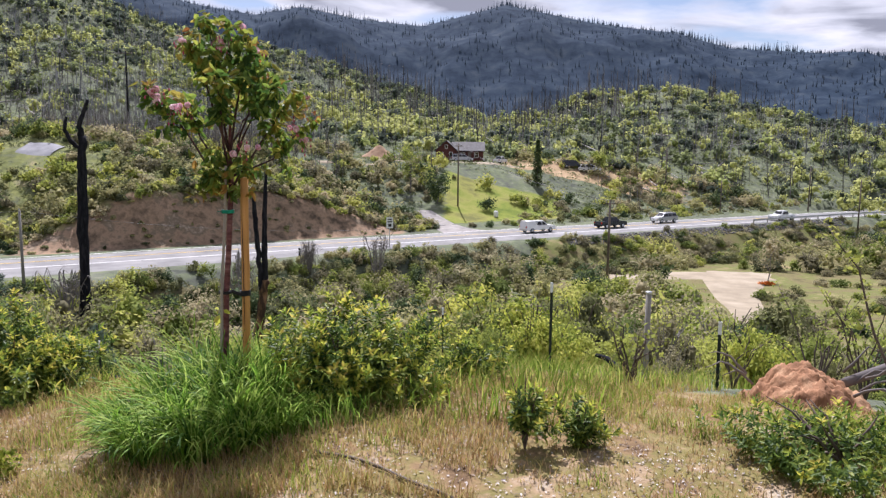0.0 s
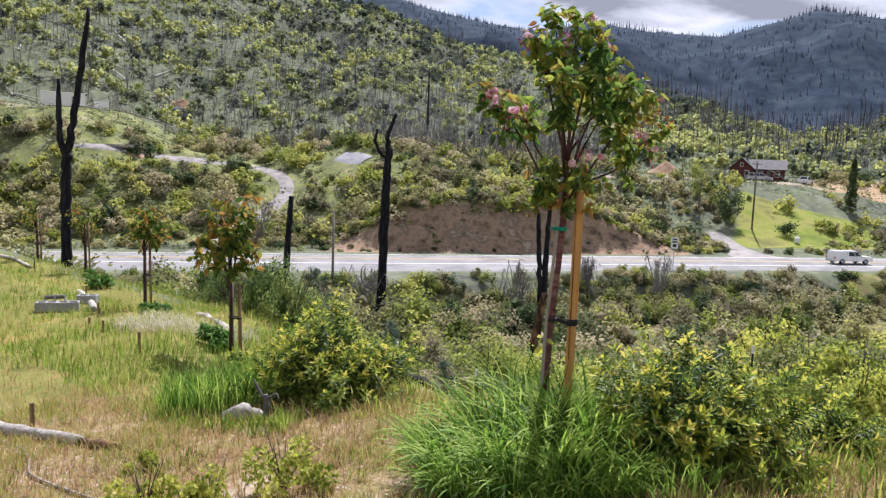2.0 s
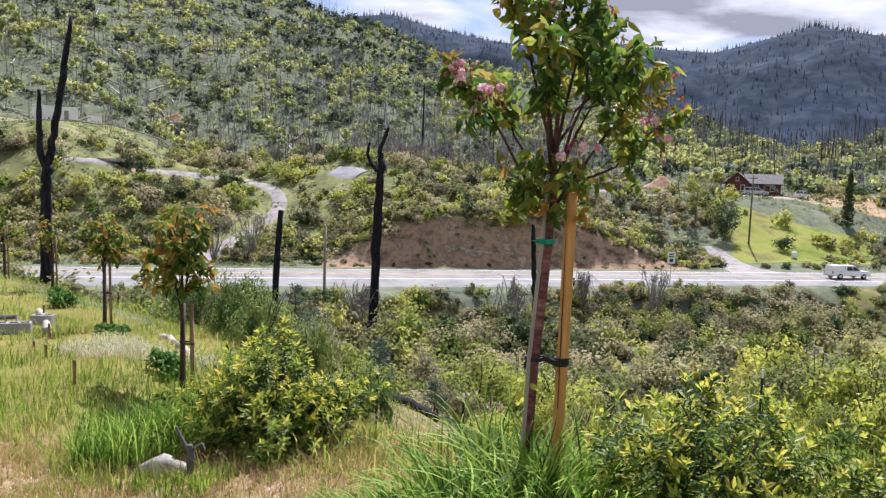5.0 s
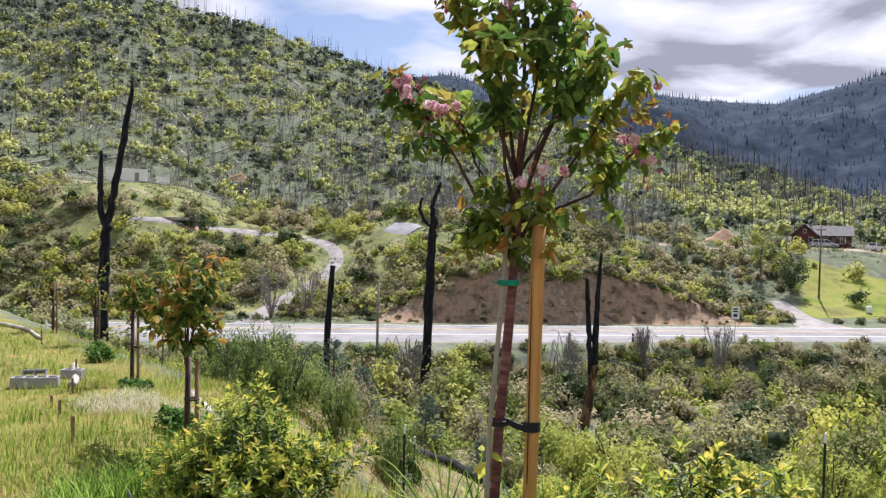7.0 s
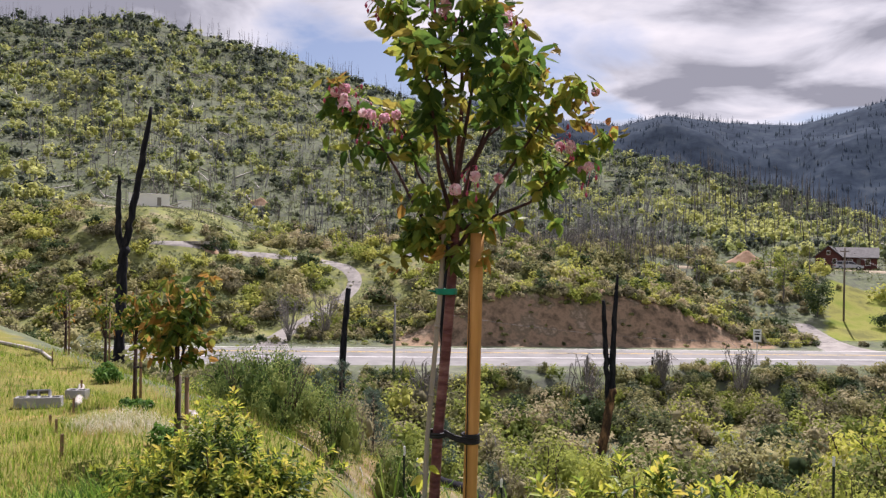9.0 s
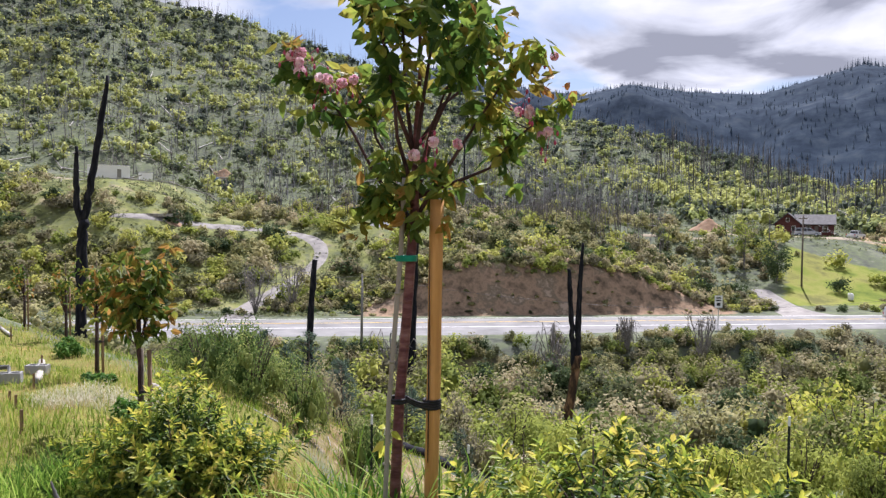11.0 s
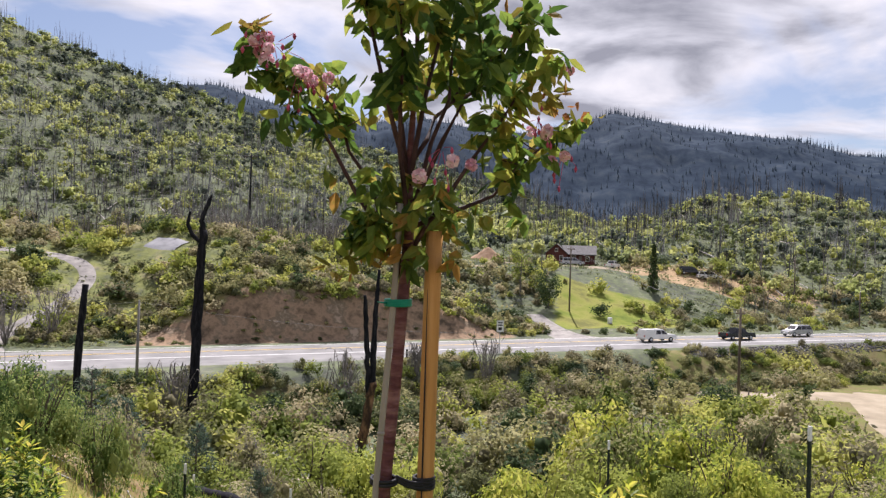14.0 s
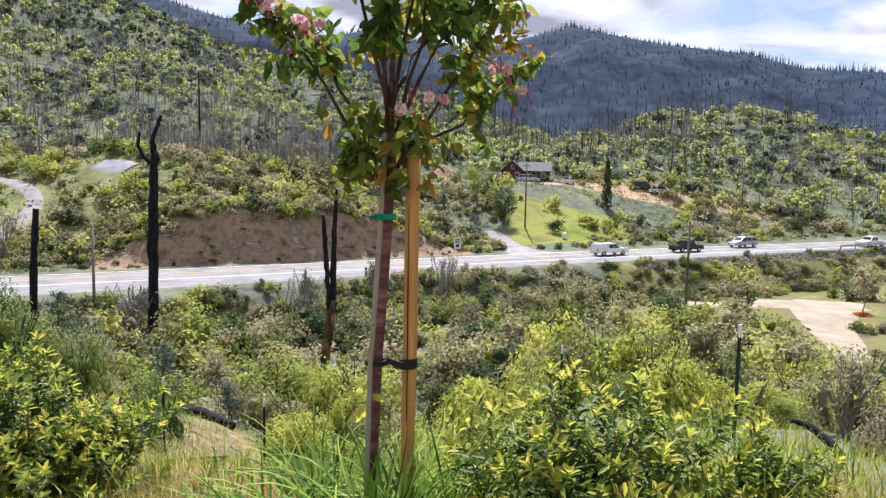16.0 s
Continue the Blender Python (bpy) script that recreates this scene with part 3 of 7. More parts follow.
def strip(name, centre, width, mat, lift=0.05, cross=6, step=None):
    """A path laid over the land along a smooth line of points, with a slight thickness at its edges."""
    c = np.asarray(centre, float)
    t = np.concatenate([[0], np.cumsum(np.linalg.norm(np.diff(c, axis=0), axis=1))])
    n = int(t[-1] / (step or 0.7)) + 2
    u = np.linspace(0, t[-1], n)
    x, y = np.interp(u, t, c[:, 0]), np.interp(u, t, c[:, 1])
    for _ in range(6):
        k = np.array([1, 2, 3, 2, 1]) / 9
        x[2:-2], y[2:-2] = np.convolve(x, k, "valid"), np.convolve(y, k, "valid")
    w = np.interp(np.linspace(0, 1, n), np.linspace(0, 1, len(np.atleast_1d(width))), np.atleast_1d(width))
    tx, ty = np.gradient(x), np.gradient(y)
    L = np.hypot(tx, ty)
    nx, ny = -ty / L, tx / L
    off = np.linspace(-0.5, 0.5, cross + 1)
    X, Y = x[:, None] + nx[:, None] * w[:, None] * off, y[:, None] + ny[:, None] * w[:, None] * off
    Z = terrain(X, Y) + lift
    Z[:, 0] -= lift + 0.15; Z[:, -1] -= lift + 0.15
    na = cross + 1
    i = np.arange(n - 1)[:, None] * na
    j = np.arange(cross)[None, :]
    f = np.stack([i + j, i + na + j, i + na + j + 1, i + j + 1], -1).reshape(-1, 4)
    me = raw_mesh(name, np.stack([X, Y, Z], -1).reshape(-1, 3), f, mat, True)
    return new(name, me)


def road_xy(s, p):
    return ROAD_AT + np.outer(np.atleast_1d(s), ROAD_U) + np.outer(np.atleast_1d(p), ROAD_N)


def build_road():
    s = np.arange(-150, 330, 3.0)
    far_e = 6.8 + bend(s)
    near_e = near_edge(s) + np.minimum(0, bend(s) + 3.4)
    rows = []
    for sv, ne, fe in zip(s, near_e, far_e):
        ps = np.linspace(ne, fe, 9)
        xy = ROAD_AT + sv * ROAD_U + np.outer(ps, ROAD_N)
        z = ROAD_Z - 0.0 - 0.0015 * (ps - 1.5) ** 2
        z[0] -= 0.25; z[-1] -= 0.25
        rows.append(np.column_stack([xy, z]))
    v = np.concatenate(rows)
    i = np.arange(len(s) - 1)[:, None] * 9
    j = np.arange(8)[None, :]
    f = np.stack([i + j, i + 9 + j, i + 10 + j, i + 1 + j], -1).reshape(-1, 4)
    road = tagged(new("road", raw_mesh("road", v, f, M["asphalt"], True)), "grey two-lane asphalt highway with wide shoulders", "road", kind="structure")

    def line(name, p, w, mat):
        rows = []
        for sv in s:
            ps = np.array([p - w / 2, p + w / 2]) + bend(sv)
            xy = ROAD_AT + sv * ROAD_U + np.outer(ps, ROAD_N)
            rows.append(np.column_stack([xy, ROAD_Z - 0.0015 * (ps - 1.5) ** 2 + 0.012]))
        v = np.concatenate(rows)
        i = np.arange(len(s) - 1)
        f = np.stack([2 * i, 2 * i + 2, 2 * i + 3, 2 * i + 1], -1)
        ob = new(name, raw_mesh(name, v, f, mat))
        ob.parent = road
        return ob

    line("edge_line", -2.2, 0.3, M["lane_paint"])
    line("edge_line", 5.3, 0.3, M["lane_paint"])
    line("centre_line", 1.45, 0.14, M["yellow_paint"])
    line("centre_line", 1.75, 0.14, M["yellow_paint"])
    return road


build_road()

# ---- tracks and paved patches ----
def lane(name, pts, width, mat, label, lift=0.06):
    return tagged(strip(name, pts, width, M[mat], lift), label, "lane", kind="structure")


lane("driveway", [(-60.5, 65.5), (-65.3, 72), (-65.6, 78), (-66, 84), (-67, 89.5), (-69.6, 94), (-74.5, 96.3), (-80.5, 95), (-86, 88.5), (-92, 80), (-96, 75)],
     [6, 3.2, 2.9, 2.8, 2.8, 2.8, 2.8, 2.6, 2.0, 1.4], "gravel_drive", "pale gravel driveway winding up the hillside")
lane("upper_track", [(-154, 82), (-150, 90), (-147, 97), (-141, 102), (-136, 106)], [2.5, 3, 4, 5], "dirt_road", "tan dirt track beside a trailer")
lane("house_drive", [(1.5, 103.5), (-2.5, 108), (-6, 115.5), (-9.5, 121.5)], [15, 9, 5, 3.6], "gravel_drive", "pale gravel driveway leading to a house")
lane("yard_track", [(-30, 133.5), (-22, 140), (-16, 148), (-9, 158), (0, 163), (9, 166)], [1.6, 1.8, 3.0, 4.0, 3.0], "dirt_road", "bare dirt yard in front of a house", 0.1)
lane("dirt_track", [(-6, 80.5), (2, 85), (11, 89.3), (20, 92), (28, 93), (36, 94)], [2.4, 3, 3.4, 5, 8, 9], "dirt_road", "tan dirt track below the highway")
lane("dirt_pad", [(34, 97), (31, 90), (28.2, 81), (26.9, 74), (25, 65), (23.6, 58), (23.2, 48), (26, 36)], [10, 9, 6, 4.4, 3.4, 3, 2.6, 2.6], "dirt_road", "tan dirt turnout and lane", 0.09)
lane("wet_patch", [(-17, 43.5), (-14.5, 41.5), (-12.5, 38.5)], [1.6, 2.2, 1.4], "dirt_road", "bare pale earth between bushes")
lane("slab", [(-67.8, 105.6), (-65, 105.2), (-62.0, 104.8)], [4.2, 5.4, 4.4], "slab_grey", "pale concrete slab on the hillside", 0.16)


# ---- plants ----
def cube_ball():
    """Corners and faces of a rough eight-cornered lump of radius one."""
    v = np.array([(x, y, z) for x in (-1, 1) for y in (-1, 1) for z in (-1, 1)], float) / 3 ** 0.5
    return v, np.array([(0, 1, 3, 2), (4, 6, 7, 5), (0, 4, 5, 1), (2, 3, 7, 6), (0, 2, 6, 4), (1, 5, 7, 3)])


def cores(centres, radii, stretch=None):
    """Opaque lumps added inside leaf clumps to stop light, each turned its own way."""
    v0, f0 = cube_ball()
    n = len(centres)
    a, b = rng.uniform(0, 6.28, (2, n, 1))
    x, y, z = v0[:, 0] * np.cos(a) - v0[:, 1] * np.sin(a), v0[:, 0] * np.sin(a) + v0[:, 1] * np.cos(a), np.repeat(v0[None, :, 2], n, 0)
    v = np.stack([x, y * np.cos(b) - z * np.sin(b), y * np.sin(b) + z * np.cos(b)], -1) * np.reshape(radii, (n, 1, 1))
    if stretch is not None:
        v = v * stretch[:, None]
    return (v + np.asarray(centres)[:, None]).reshape(-1, 3), (f0[None] + 8 * np.arange(n)[:, None, None]).reshape(-1, 4)


def bush_lobes(lobes, seed):
    r = np.random.default_rng(seed)
    c = r.normal(size=(lobes, 3)); c /= np.linalg.norm(c, axis=1)[:, None]
    c[:, 2] = np.abs(c[:, 2]) * 0.85
    c *= r.uniform(0.38, 0.74, (lobes, 1))
    return c, r.uniform(0.2, 0.38, lobes), r


def shell_points(n, rx, ry, rz, lobes, seed, low=0.0):
    """Points near the skin of a lumpy bush that stands on the ground."""
    c, rad, r = bush_lobes(lobes, seed)
    k = r.integers(0, lobes, n)
    d = r.normal(size=(n, 3)); d /= np.linalg.norm(d, axis=1)[:, None]
    p = c[k] + d * rad[k][:, None] * r.uniform(0.62, 1.12, (n, 1))
    p[:, 2] = np.abs(p[:, 2] + 0.12) + low
    return p * np.array([rx, ry, rz]), d + 0.35 * p


def stems(rx, rz, n, seed, base=0.02):
    r = np.random.default_rng(seed)
    items = []
    for i in range(n):
        a, w = r.uniform(0, 6.28), r.uniform(0.2, 0.75)
        tip = np.array([np.cos(a) * rx * w, np.sin(a) * rx * w, rz * r.uniform(0.6, 1.0)])
        u = np.linspace(0, 1, 4)[:, None]
        pts = tip * u * np.array([1, 1, 1]) + np.array([0, 0, 0.12 * rz]) * np.sin(u * 3.1) + r.normal(0, 0.03 * rx, (4, 3)) * u
        items.append(tube_arrays(pts, [base, base * 0.8, base * 0.5, base * 0.2], 5, False))
    return items


def shrub_meshes(seed, n, leaf_l, leaf_w, leaf_mat, lobes=9, twigs=10, twig_mat="twig", droop=0.0):
    """A bush of unit size: its leaf crown and its stems."""
    p, out = shell_points(n, 1, 1, 1, lobes, seed)
    v, f = leaves(p, leaf_l, leaf_w, up=0.2, facing=out, loose=0.5, fold=0.12)
    c, rad, _ = bush_lobes(lobes, seed)
    v, f = join_arrays([(v, f), cores(c + (0, 0, 0.1), rad * 0.4)])
    crown = raw_mesh("foliage", v, f, M[leaf_mat])
    st = clean_mesh("stems", stems(0.8, 0.9, twigs, seed + 1, 0.02), M[twig_mat])
    return crown, st


def shrub(name, label, at, size, meshes, rz=0.0, group=""):
    e = thing(name, label, "bush", at, rz, group)
    e.scale = size
    for nm, me in zip(("foliage", "wood"), meshes):
        o = new(nm, me); o.parent = e
    return e


# broad-leaved garden bushes on the terrace: leafy shoots, each ending in a whorl of young leaves
def shoot_leaves(tips, way, per, reach, length, width, r, first=0.0, last=1.0):
    """Long leaves set round shoots, spread wide below and upright at the tip."""
    n = len(tips)
    side = np.cross(way, r.normal(size=(n, 3))); side /= np.linalg.norm(side, axis=1)[:, None]
    third = np.cross(way, side)
    t = np.tile(np.linspace(first, last, per), (n, 1))
    ang = 2.4 * np.arange(per)[None, :] + r.uniform(0, 6.28, (n, 1))
    open_ = np.radians(78 - 46 * t + r.normal(0, 10, t.shape))[..., None]
    out = side[:, None] * np.cos(ang)[..., None] + third[:, None] * np.sin(ang)[..., None]
    d = way[:, None] * np.cos(open_) + out * np.sin(open_)
    d[..., 2] -= 0.12
    d /= np.linalg.norm(d, axis=2)[..., None]
    c = tips[:, None] - way[:, None] * (reach * (1 - t))[..., None]
    s = np.cross(d, way[:, None]); s /= np.linalg.norm(s, axis=2)[..., None] + 1e-9
    nrm = np.cross(s, d)
    L = length * r.uniform(0.6, 1.2, t.shape)[..., None] * (1.08 - 0.3 * t[..., None])
    W = width * r.uniform(0.75, 1.2, t.shape)[..., None]
    corner = [c, c + d * L * 0.35 + s * W * 0.5 + nrm * W * 0.16, c + d * L * 0.72 + s * W * 0.4 + nrm * W * 0.12, c + d * L - nrm * L * 0.08,
              c + d * L * 0.72 - s * W * 0.4 + nrm * W * 0.12, c + d * L * 0.35 - s * W * 0.5 + nrm * W * 0.16]
    v = np.stack(corner, 2).reshape(-1, 3)
    b = 6 * np.arange(n * per)[:, None]
    return v, np.concatenate([b + np.array([[0, 1, 2, 3]]), b + np.array([[0, 3, 4, 5]])])


def garden_bush(at, r, h, seed, shoots, leaf=0.075, label="", mat="shrub_bright", tip=0.8, floor=-0.25):
    rr = np.random.default_rng(seed)
    d = rr.normal(size=(4 * shoots, 3)); d /= np.linalg.norm(d, axis=1)[:, None]
    d = d[d[:, 2] > floor][:shoots]
    bump = rr.normal(size=(13, 3)); bump /= np.linalg.norm(bump, axis=1)[:, None]
    swell = 0.56 + 0.5 * np.max(np.exp((d @ bump.T - 1) / 0.06), axis=1)
    depth = np.where(rr.uniform(size=len(d)) < 0.3, rr.uniform(0.55, 0.8, len(d)), rr.uniform(0.85, 1.14, len(d)))
    tips = d * (swell * depth)[:, None] * np.array([r, r, h * 0.7]) + np.array([0, 0, h * 0.3])
    tips[:, 2] = np.maximum(tips[:, 2], 0.04)
    way = d * np.array([1, 1, 0.7]) + np.array([0, 0, 0.75]) + rr.normal(0, 0.22, d.shape)
    way /= np.linalg.norm(way, axis=1)[:, None]
    v, f = shoot_leaves(tips, way, 15, leaf * 2.6, leaf, leaf * 0.3, rr, 0.0, 0.86)
    young = (rr.uniform(size=len(d)) < tip * 0.8) & (depth > 0.85) & (d[:, 2] > -0.05)
    v2, f2 = shoot_leaves(tips[young], way[young], 7, leaf * 0.55, leaf * 0.95, leaf * 0.28, rr, 0.2, 1.0)
    e = thing("laurel_bush", label, "bush", at, group="bushes on the terrace")
    part("foliage", raw_mesh("foliage", v, f, M[mat]), None, e)
    part("young_leaves", raw_mesh("young_leaves", v2, f2, M["shrub_tip"]), None, e, "yellow and bronze young leaf tips")
    part("wood", clean_mesh("stems", stems(r * 0.7, h * 0.85, 5 + int(13 * r), seed + 2, 0.006 + 0.009 * r), M["twig"]), None, e)
    return e


def on_ground(x, y, dz=0.0):
    return (x, y, height(x, y) + dz)


garden_bush(on_ground(-3.55, 5.65, -0.06), 0.86, 0.98, 21, 560, 0.076, "rounded green laurel-like bush with yellow young leaves")
garden_bush(on_ground(-0.2, 4.78, -0.05), 0.88, 0.86, 22, 540, 0.074, "broad green bush with yellow-tipped leaves beside tall grass", tip=0.95)
garden_bush(on_ground(1.12, 3.62), 0.25, 0.6, 23, 40, 0.062, "small sparse upright green bush on the dry bank", floor=0.0)
garden_bush(on_ground(2.95, 3.4), 0.9, 0.36, 24, 300, 0.062, "low spreading green bush on dry ground", tip=0.2)
garden_bush(on_ground(1.48, 3.66), 0.24, 0.4, 28, 60, 0.058, "small green bush in dry grass beside another")
garden_bush(on_ground(0.75, 5.6), 0.42, 0.45, 27, 150, 0.07, "small green bush on the slope edge")
for i, (x, y, r, h) in enumerate([(-2.5, 3.5, 0.36, 0.44), (-3.1, 2.95, 0.3, 0.36), (-2.8, 3.2, 0.26, 0.3), (-3.75, 3.55, 0.14, 0.14)]):
    n = 1100
    p, out = shell_points(n, r, r, h, 7, 60 + i)
    v, f = leaves(p, 0.04, 0.022, up=0.6, fold=0.1)
    e = thing("seedling_bush", "small yellow-green budding bush in dry grass", "bush", on_ground(x, y), group="small budding bushes")
    part("foliage", raw_mesh("foliage", v, f, M["shrub_spring"]), None, e)
    part("wood", clean_mesh("stems", stems(r, h, 9, 70 + i, 0.006), M["twig"]), None, e)


for i, (x, y, r, h) in enumerate([(-15.5, 13.2, 0.5, 0.42), (-7.5, 8.4, 0.42, 0.38), (-17.6, 14.6, 0.3, 0.3), (-10.6, 10.2, 0.4, 0.3)]):
    pt, out = shell_points(900, r, r, h, 9, 130 + i)
    v, f = leaves(pt, 0.11, 0.045, up=0.5, facing=out, loose=0.8, fold=0.12)
    e = thing("weed_clump", "low lush green weeds in the terrace grass", "weeds", on_ground(x, y), group="weed clumps")
    part("foliage", raw_mesh("foliage", v, f, M["weed_green"]), None, e)
    part("wood", clean_mesh("stems", stems(r, h, 8, 140 + i, 0.006), M["weed_green"]), None, e)


# shared bushes for the slope and the hollow
protos = {
    "olive": [shrub_meshes(100 + i, 3000, 0.072, 0.042, "shrub_olive", 10, 8) for i in range(4)],
    "green": [shrub_meshes(115 + i, 3600, 0.055, 0.024, "shrub_green", 16, 12) for i in range(2)],
    "spring": [shrub_meshes(110 + i, 3800, 0.075, 0.045, "shrub_spring", 17, 14) for i in range(3)],
    "lime": [shrub_meshes(120 + i, 2800, 0.07, 0.04, "shrub_lime", 12, 12) for i in range(3)],
    "dark": [shrub_meshes(140 + i, 3000, 0.07, 0.05, "shrub_dark", 10, 6) for i in range(3)],
    "tan": [shrub_meshes(160 + i, 1900, 0.065, 0.036, "shrub_tan", 12, 16, "grey_twig") for i in range(3)],
}
labels = {
    "olive": "olive-green scrub bush in a dense thicket",
    "lime": "yellow-green bush in fresh spring leaf",
    "green": "mid-green upright bush with fine leaves",
    "spring": "tall bright yellow-green bush in spring leaf",
    "dark": "dark green bramble thicket",
    "tan": "pale tan-green bush with thin leaves",
}


def in_pad(x, y):
    """Tracks, open ground and the line of the fence stay free of bushes."""
    s, p = road_sp(x, y)
    pad = (abs(x - 24.2 - 0.11 * max(0, y - 58)) < 2.3 and 30 < y < 86) or ((x - 32) ** 2 / 80 + (y - 91) ** 2 / 70 < 1) or (-30 < s < 60 and abs(p + 19.5) < 1.8 and x > 0)
    bare = ((x + 9.6 + 0.55 * (y - 18)) / 3.1) ** 2 + ((y - 17.5) / 8.0) ** 2 < 1 or (-12.5 < x < -5.5 and 10 < y < 16) or (x + 14.5) ** 2 + (y - 41) ** 2 < 7
    return pad or bare


def low_ground(x, y):
    """Grassy ground before the turnout and the track, where bushes stay low and few."""
    return x > 6 and 84 < y < 94 or x > 20 and 56 < y < 94


def put_shrub(kind, x, y, r, h, i):
    return shrub("shrub", labels[kind], on_ground(x, y, -0.08), (r, r * rs.uniform(0.85, 1.15), h), protos[kind][i % len(protos[kind])], rs.uniform(0, 360), "bushes in the hollow")


rs = np.random.default_rng(33)
# the bushes that can be told apart
for i, (kind, x, y, r, h) in enumerate([
        ("spring", -1.35, 12.4, 1.0, 2.6), ("green", -8.6, 11.9, 0.8, 1.5), ("green", -9.7, 12.7, 0.9, 1.7), ("dark", -10.6, 13.5, 0.9, 1.5), ("green", -7.0, 13.0, 0.7, 1.5), ("olive", -11.4, 14.3, 1.0, 1.8), ("tan", -8.9, 14.4, 0.9, 1.6), ("green", -12.9, 14.9, 1.0, 1.7), ("spring", 1.8, 15.4, 1.05, 1.6), ("spring", -2.9, 30.5, 2.5, 3.9), ("spring", 4.9, 32, 2.5, 3.5), ("spring", 9.5, 22, 1.5, 2.2), ("tan", -17.5, 38.5, 2.3, 3.4), ("tan", -15, 34.5, 1.9, 2.8),
        ("green", -7.7, 12.1, 0.7, 1.45), ("lime", -4.6, 15.2, 0.8, 1.5), ("green", -12.6, 17.4, 1.2, 2.1), ("tan", -13.5, 20, 1.3, 2.2), ("green", -14.6, 16.2, 1.1, 1.9),
        ("tan", 4.3, 12.6, 0.6, 0.9), ("spring", 5.4, 11.5, 0.75, 1.4), ("tan", 4.6, 14.5, 0.9, 1.7), ("lime", 1.2, 15, 0.8, 1.2), ("spring", 2.6, 18.5, 1.2, 1.9), ("olive", -0.6, 17.5, 1.1, 1.6),
        ("olive", 7.6, 13.5, 0.9, 1.5), ("lime", 3.6, 24, 1.4, 2.0), ("tan", -3.5, 22, 1.3, 2.0), ("dark", -20, 62, 3.0, 3.4), ("dark", -14.5, 60, 2.8, 3.0), ("dark", -26, 58, 2.6, 3.0), ("tan", -22, 45, 2.0, 2.8),
        ("dark", 6, 47, 2.6, 2.6), ("dark", 2, 58, 2.8, 2.9), ("tan", -24.5, 40, 1.9, 2.5), ("olive", -5.5, 38, 2.2, 2.8), ("spring", -9.0, 33, 1.6, 2.2), ("spring", 10.5, 36, 2.0, 2.5)]):
    put_shrub(kind, x, y, r, h, i)


def tinted(me, values):
    """Stores how pale or dark each plant of a mesh is."""
    me.attributes.new("tint", "FLOAT", "POINT").data.foreach_set("value", np.asarray(values, np.float32))
    return me


def joined_brush(name, label, mat, bushes, k, leaf, seed):
    """Many bushes in one mesh: bushes are rows of x, y, radius, height."""
    r = np.random.default_rng(seed)
    b = np.array(bushes)
    n, m = len(b), 9
    size = np.stack([b[:, 2], b[:, 2], b[:, 3]], -1)[:, None]
    base = np.stack([b[:, 0], b[:, 1], terrain(b[:, 0], b[:, 1]) - 0.05], -1)[:, None]
    lob = r.normal(size=(n, m, 3)); lob /= np.linalg.norm(lob, axis=2)[:, :, None]
    lob[:, :, 2] = np.abs(lob[:, :, 2]) * 0.9
    lob *= r.uniform(0.36, 0.74, (n, m, 1))
    rad = r.uniform(0.22, 0.42, (n, m, 1))
    pick = r.integers(0, m, (n, k))[:, :, None]
    d = r.normal(size=(n, k, 3)); d[:, :, 2] += 0.35
    d /= np.linalg.norm(d, axis=2)[:, :, None]
    c = np.take_along_axis(lob, pick, 1) + d * np.take_along_axis(rad, pick, 1) * r.uniform(0.7, 1.2, (n, k, 1))
    c[:, :, 2] = np.abs(c[:, :, 2] + 0.1)
    ls = np.repeat(b[:, 2] ** 0.6, k)[:, None]
    v, f = leaves((base + c * size).reshape(-1, 3), leaf * ls, leaf * 0.66 * ls, up=0.15, facing=(d + 0.3 * c).reshape(-1, 3), loose=0.6, fold=0.12)
    fill_lumps = cores((base + (lob + (0, 0, 0.08)) * size).reshape(-1, 3), 0.42 * rad.ravel(), np.repeat(size[:, 0], m, axis=0))
    tint = r.normal(0, 0.42, n)
    me = raw_mesh(name, *join_arrays([(v, f), fill_lumps]), M[mat])
    tinted(me, np.concatenate([np.repeat(tint, 4 * k), np.repeat(tint, 8 * m)]))
    tagged(new(name, me), label, "brush", kind="stuff")


count = 0
rest = {k: [] for k in labels if k not in ("spring", "green")}
for i in range(30000):
    az, d = radians(rs.uniform(-66, 38)), 15 + 135 * rs.uniform() ** 0.95
    x, y = d * math.sin(az), 1 + d * math.cos(az)
    s, p = road_sp(x, y)
    ne = near_edge(s)
    q = 0.95 * y + 0.3 * x
    if p > ne - 0.4 or p < -78 or q < 13.5 or in_pad(x, y) or (x < -9 and q < 15):
        continue
    big = min(1.0, 0.45 + (d - 14) / 50)
    r = rs.choice([rs.uniform(0.8, 1.6), rs.uniform(1.8, 3.6)]) * big
    h = r * rs.uniform(0.8, 1.5)
    if p > ne - 6:
        r, h = min(r, 0.9), min(h, 1.2)
    if x < -12 and d < 50:
        h *= 0.8
    if low_ground(x, y):
        if i % 4 == 0:
            continue
        r, h = min(r, 1.5), min(h, 1.1)
    lush = wave(x, y, 22, 77)
    kind = rs.choice(["olive", "lime", "dark", "tan"], p=[0.28, 0.32, 0.08, 0.32] if lush < 0.1 else [0.3, 0.5, 0.06, 0.14])
    if d < 40 and count >= 190:
        continue
    if d < 40:
        if kind == "tan" and i % 2:
            kind = "spring"
        put_shrub(kind, x, y, r, h, i)
        count += 1
    else:
        rest[kind].append((x, y, r, h))
    if sum(map(len, rest.values())) > 760:
        break
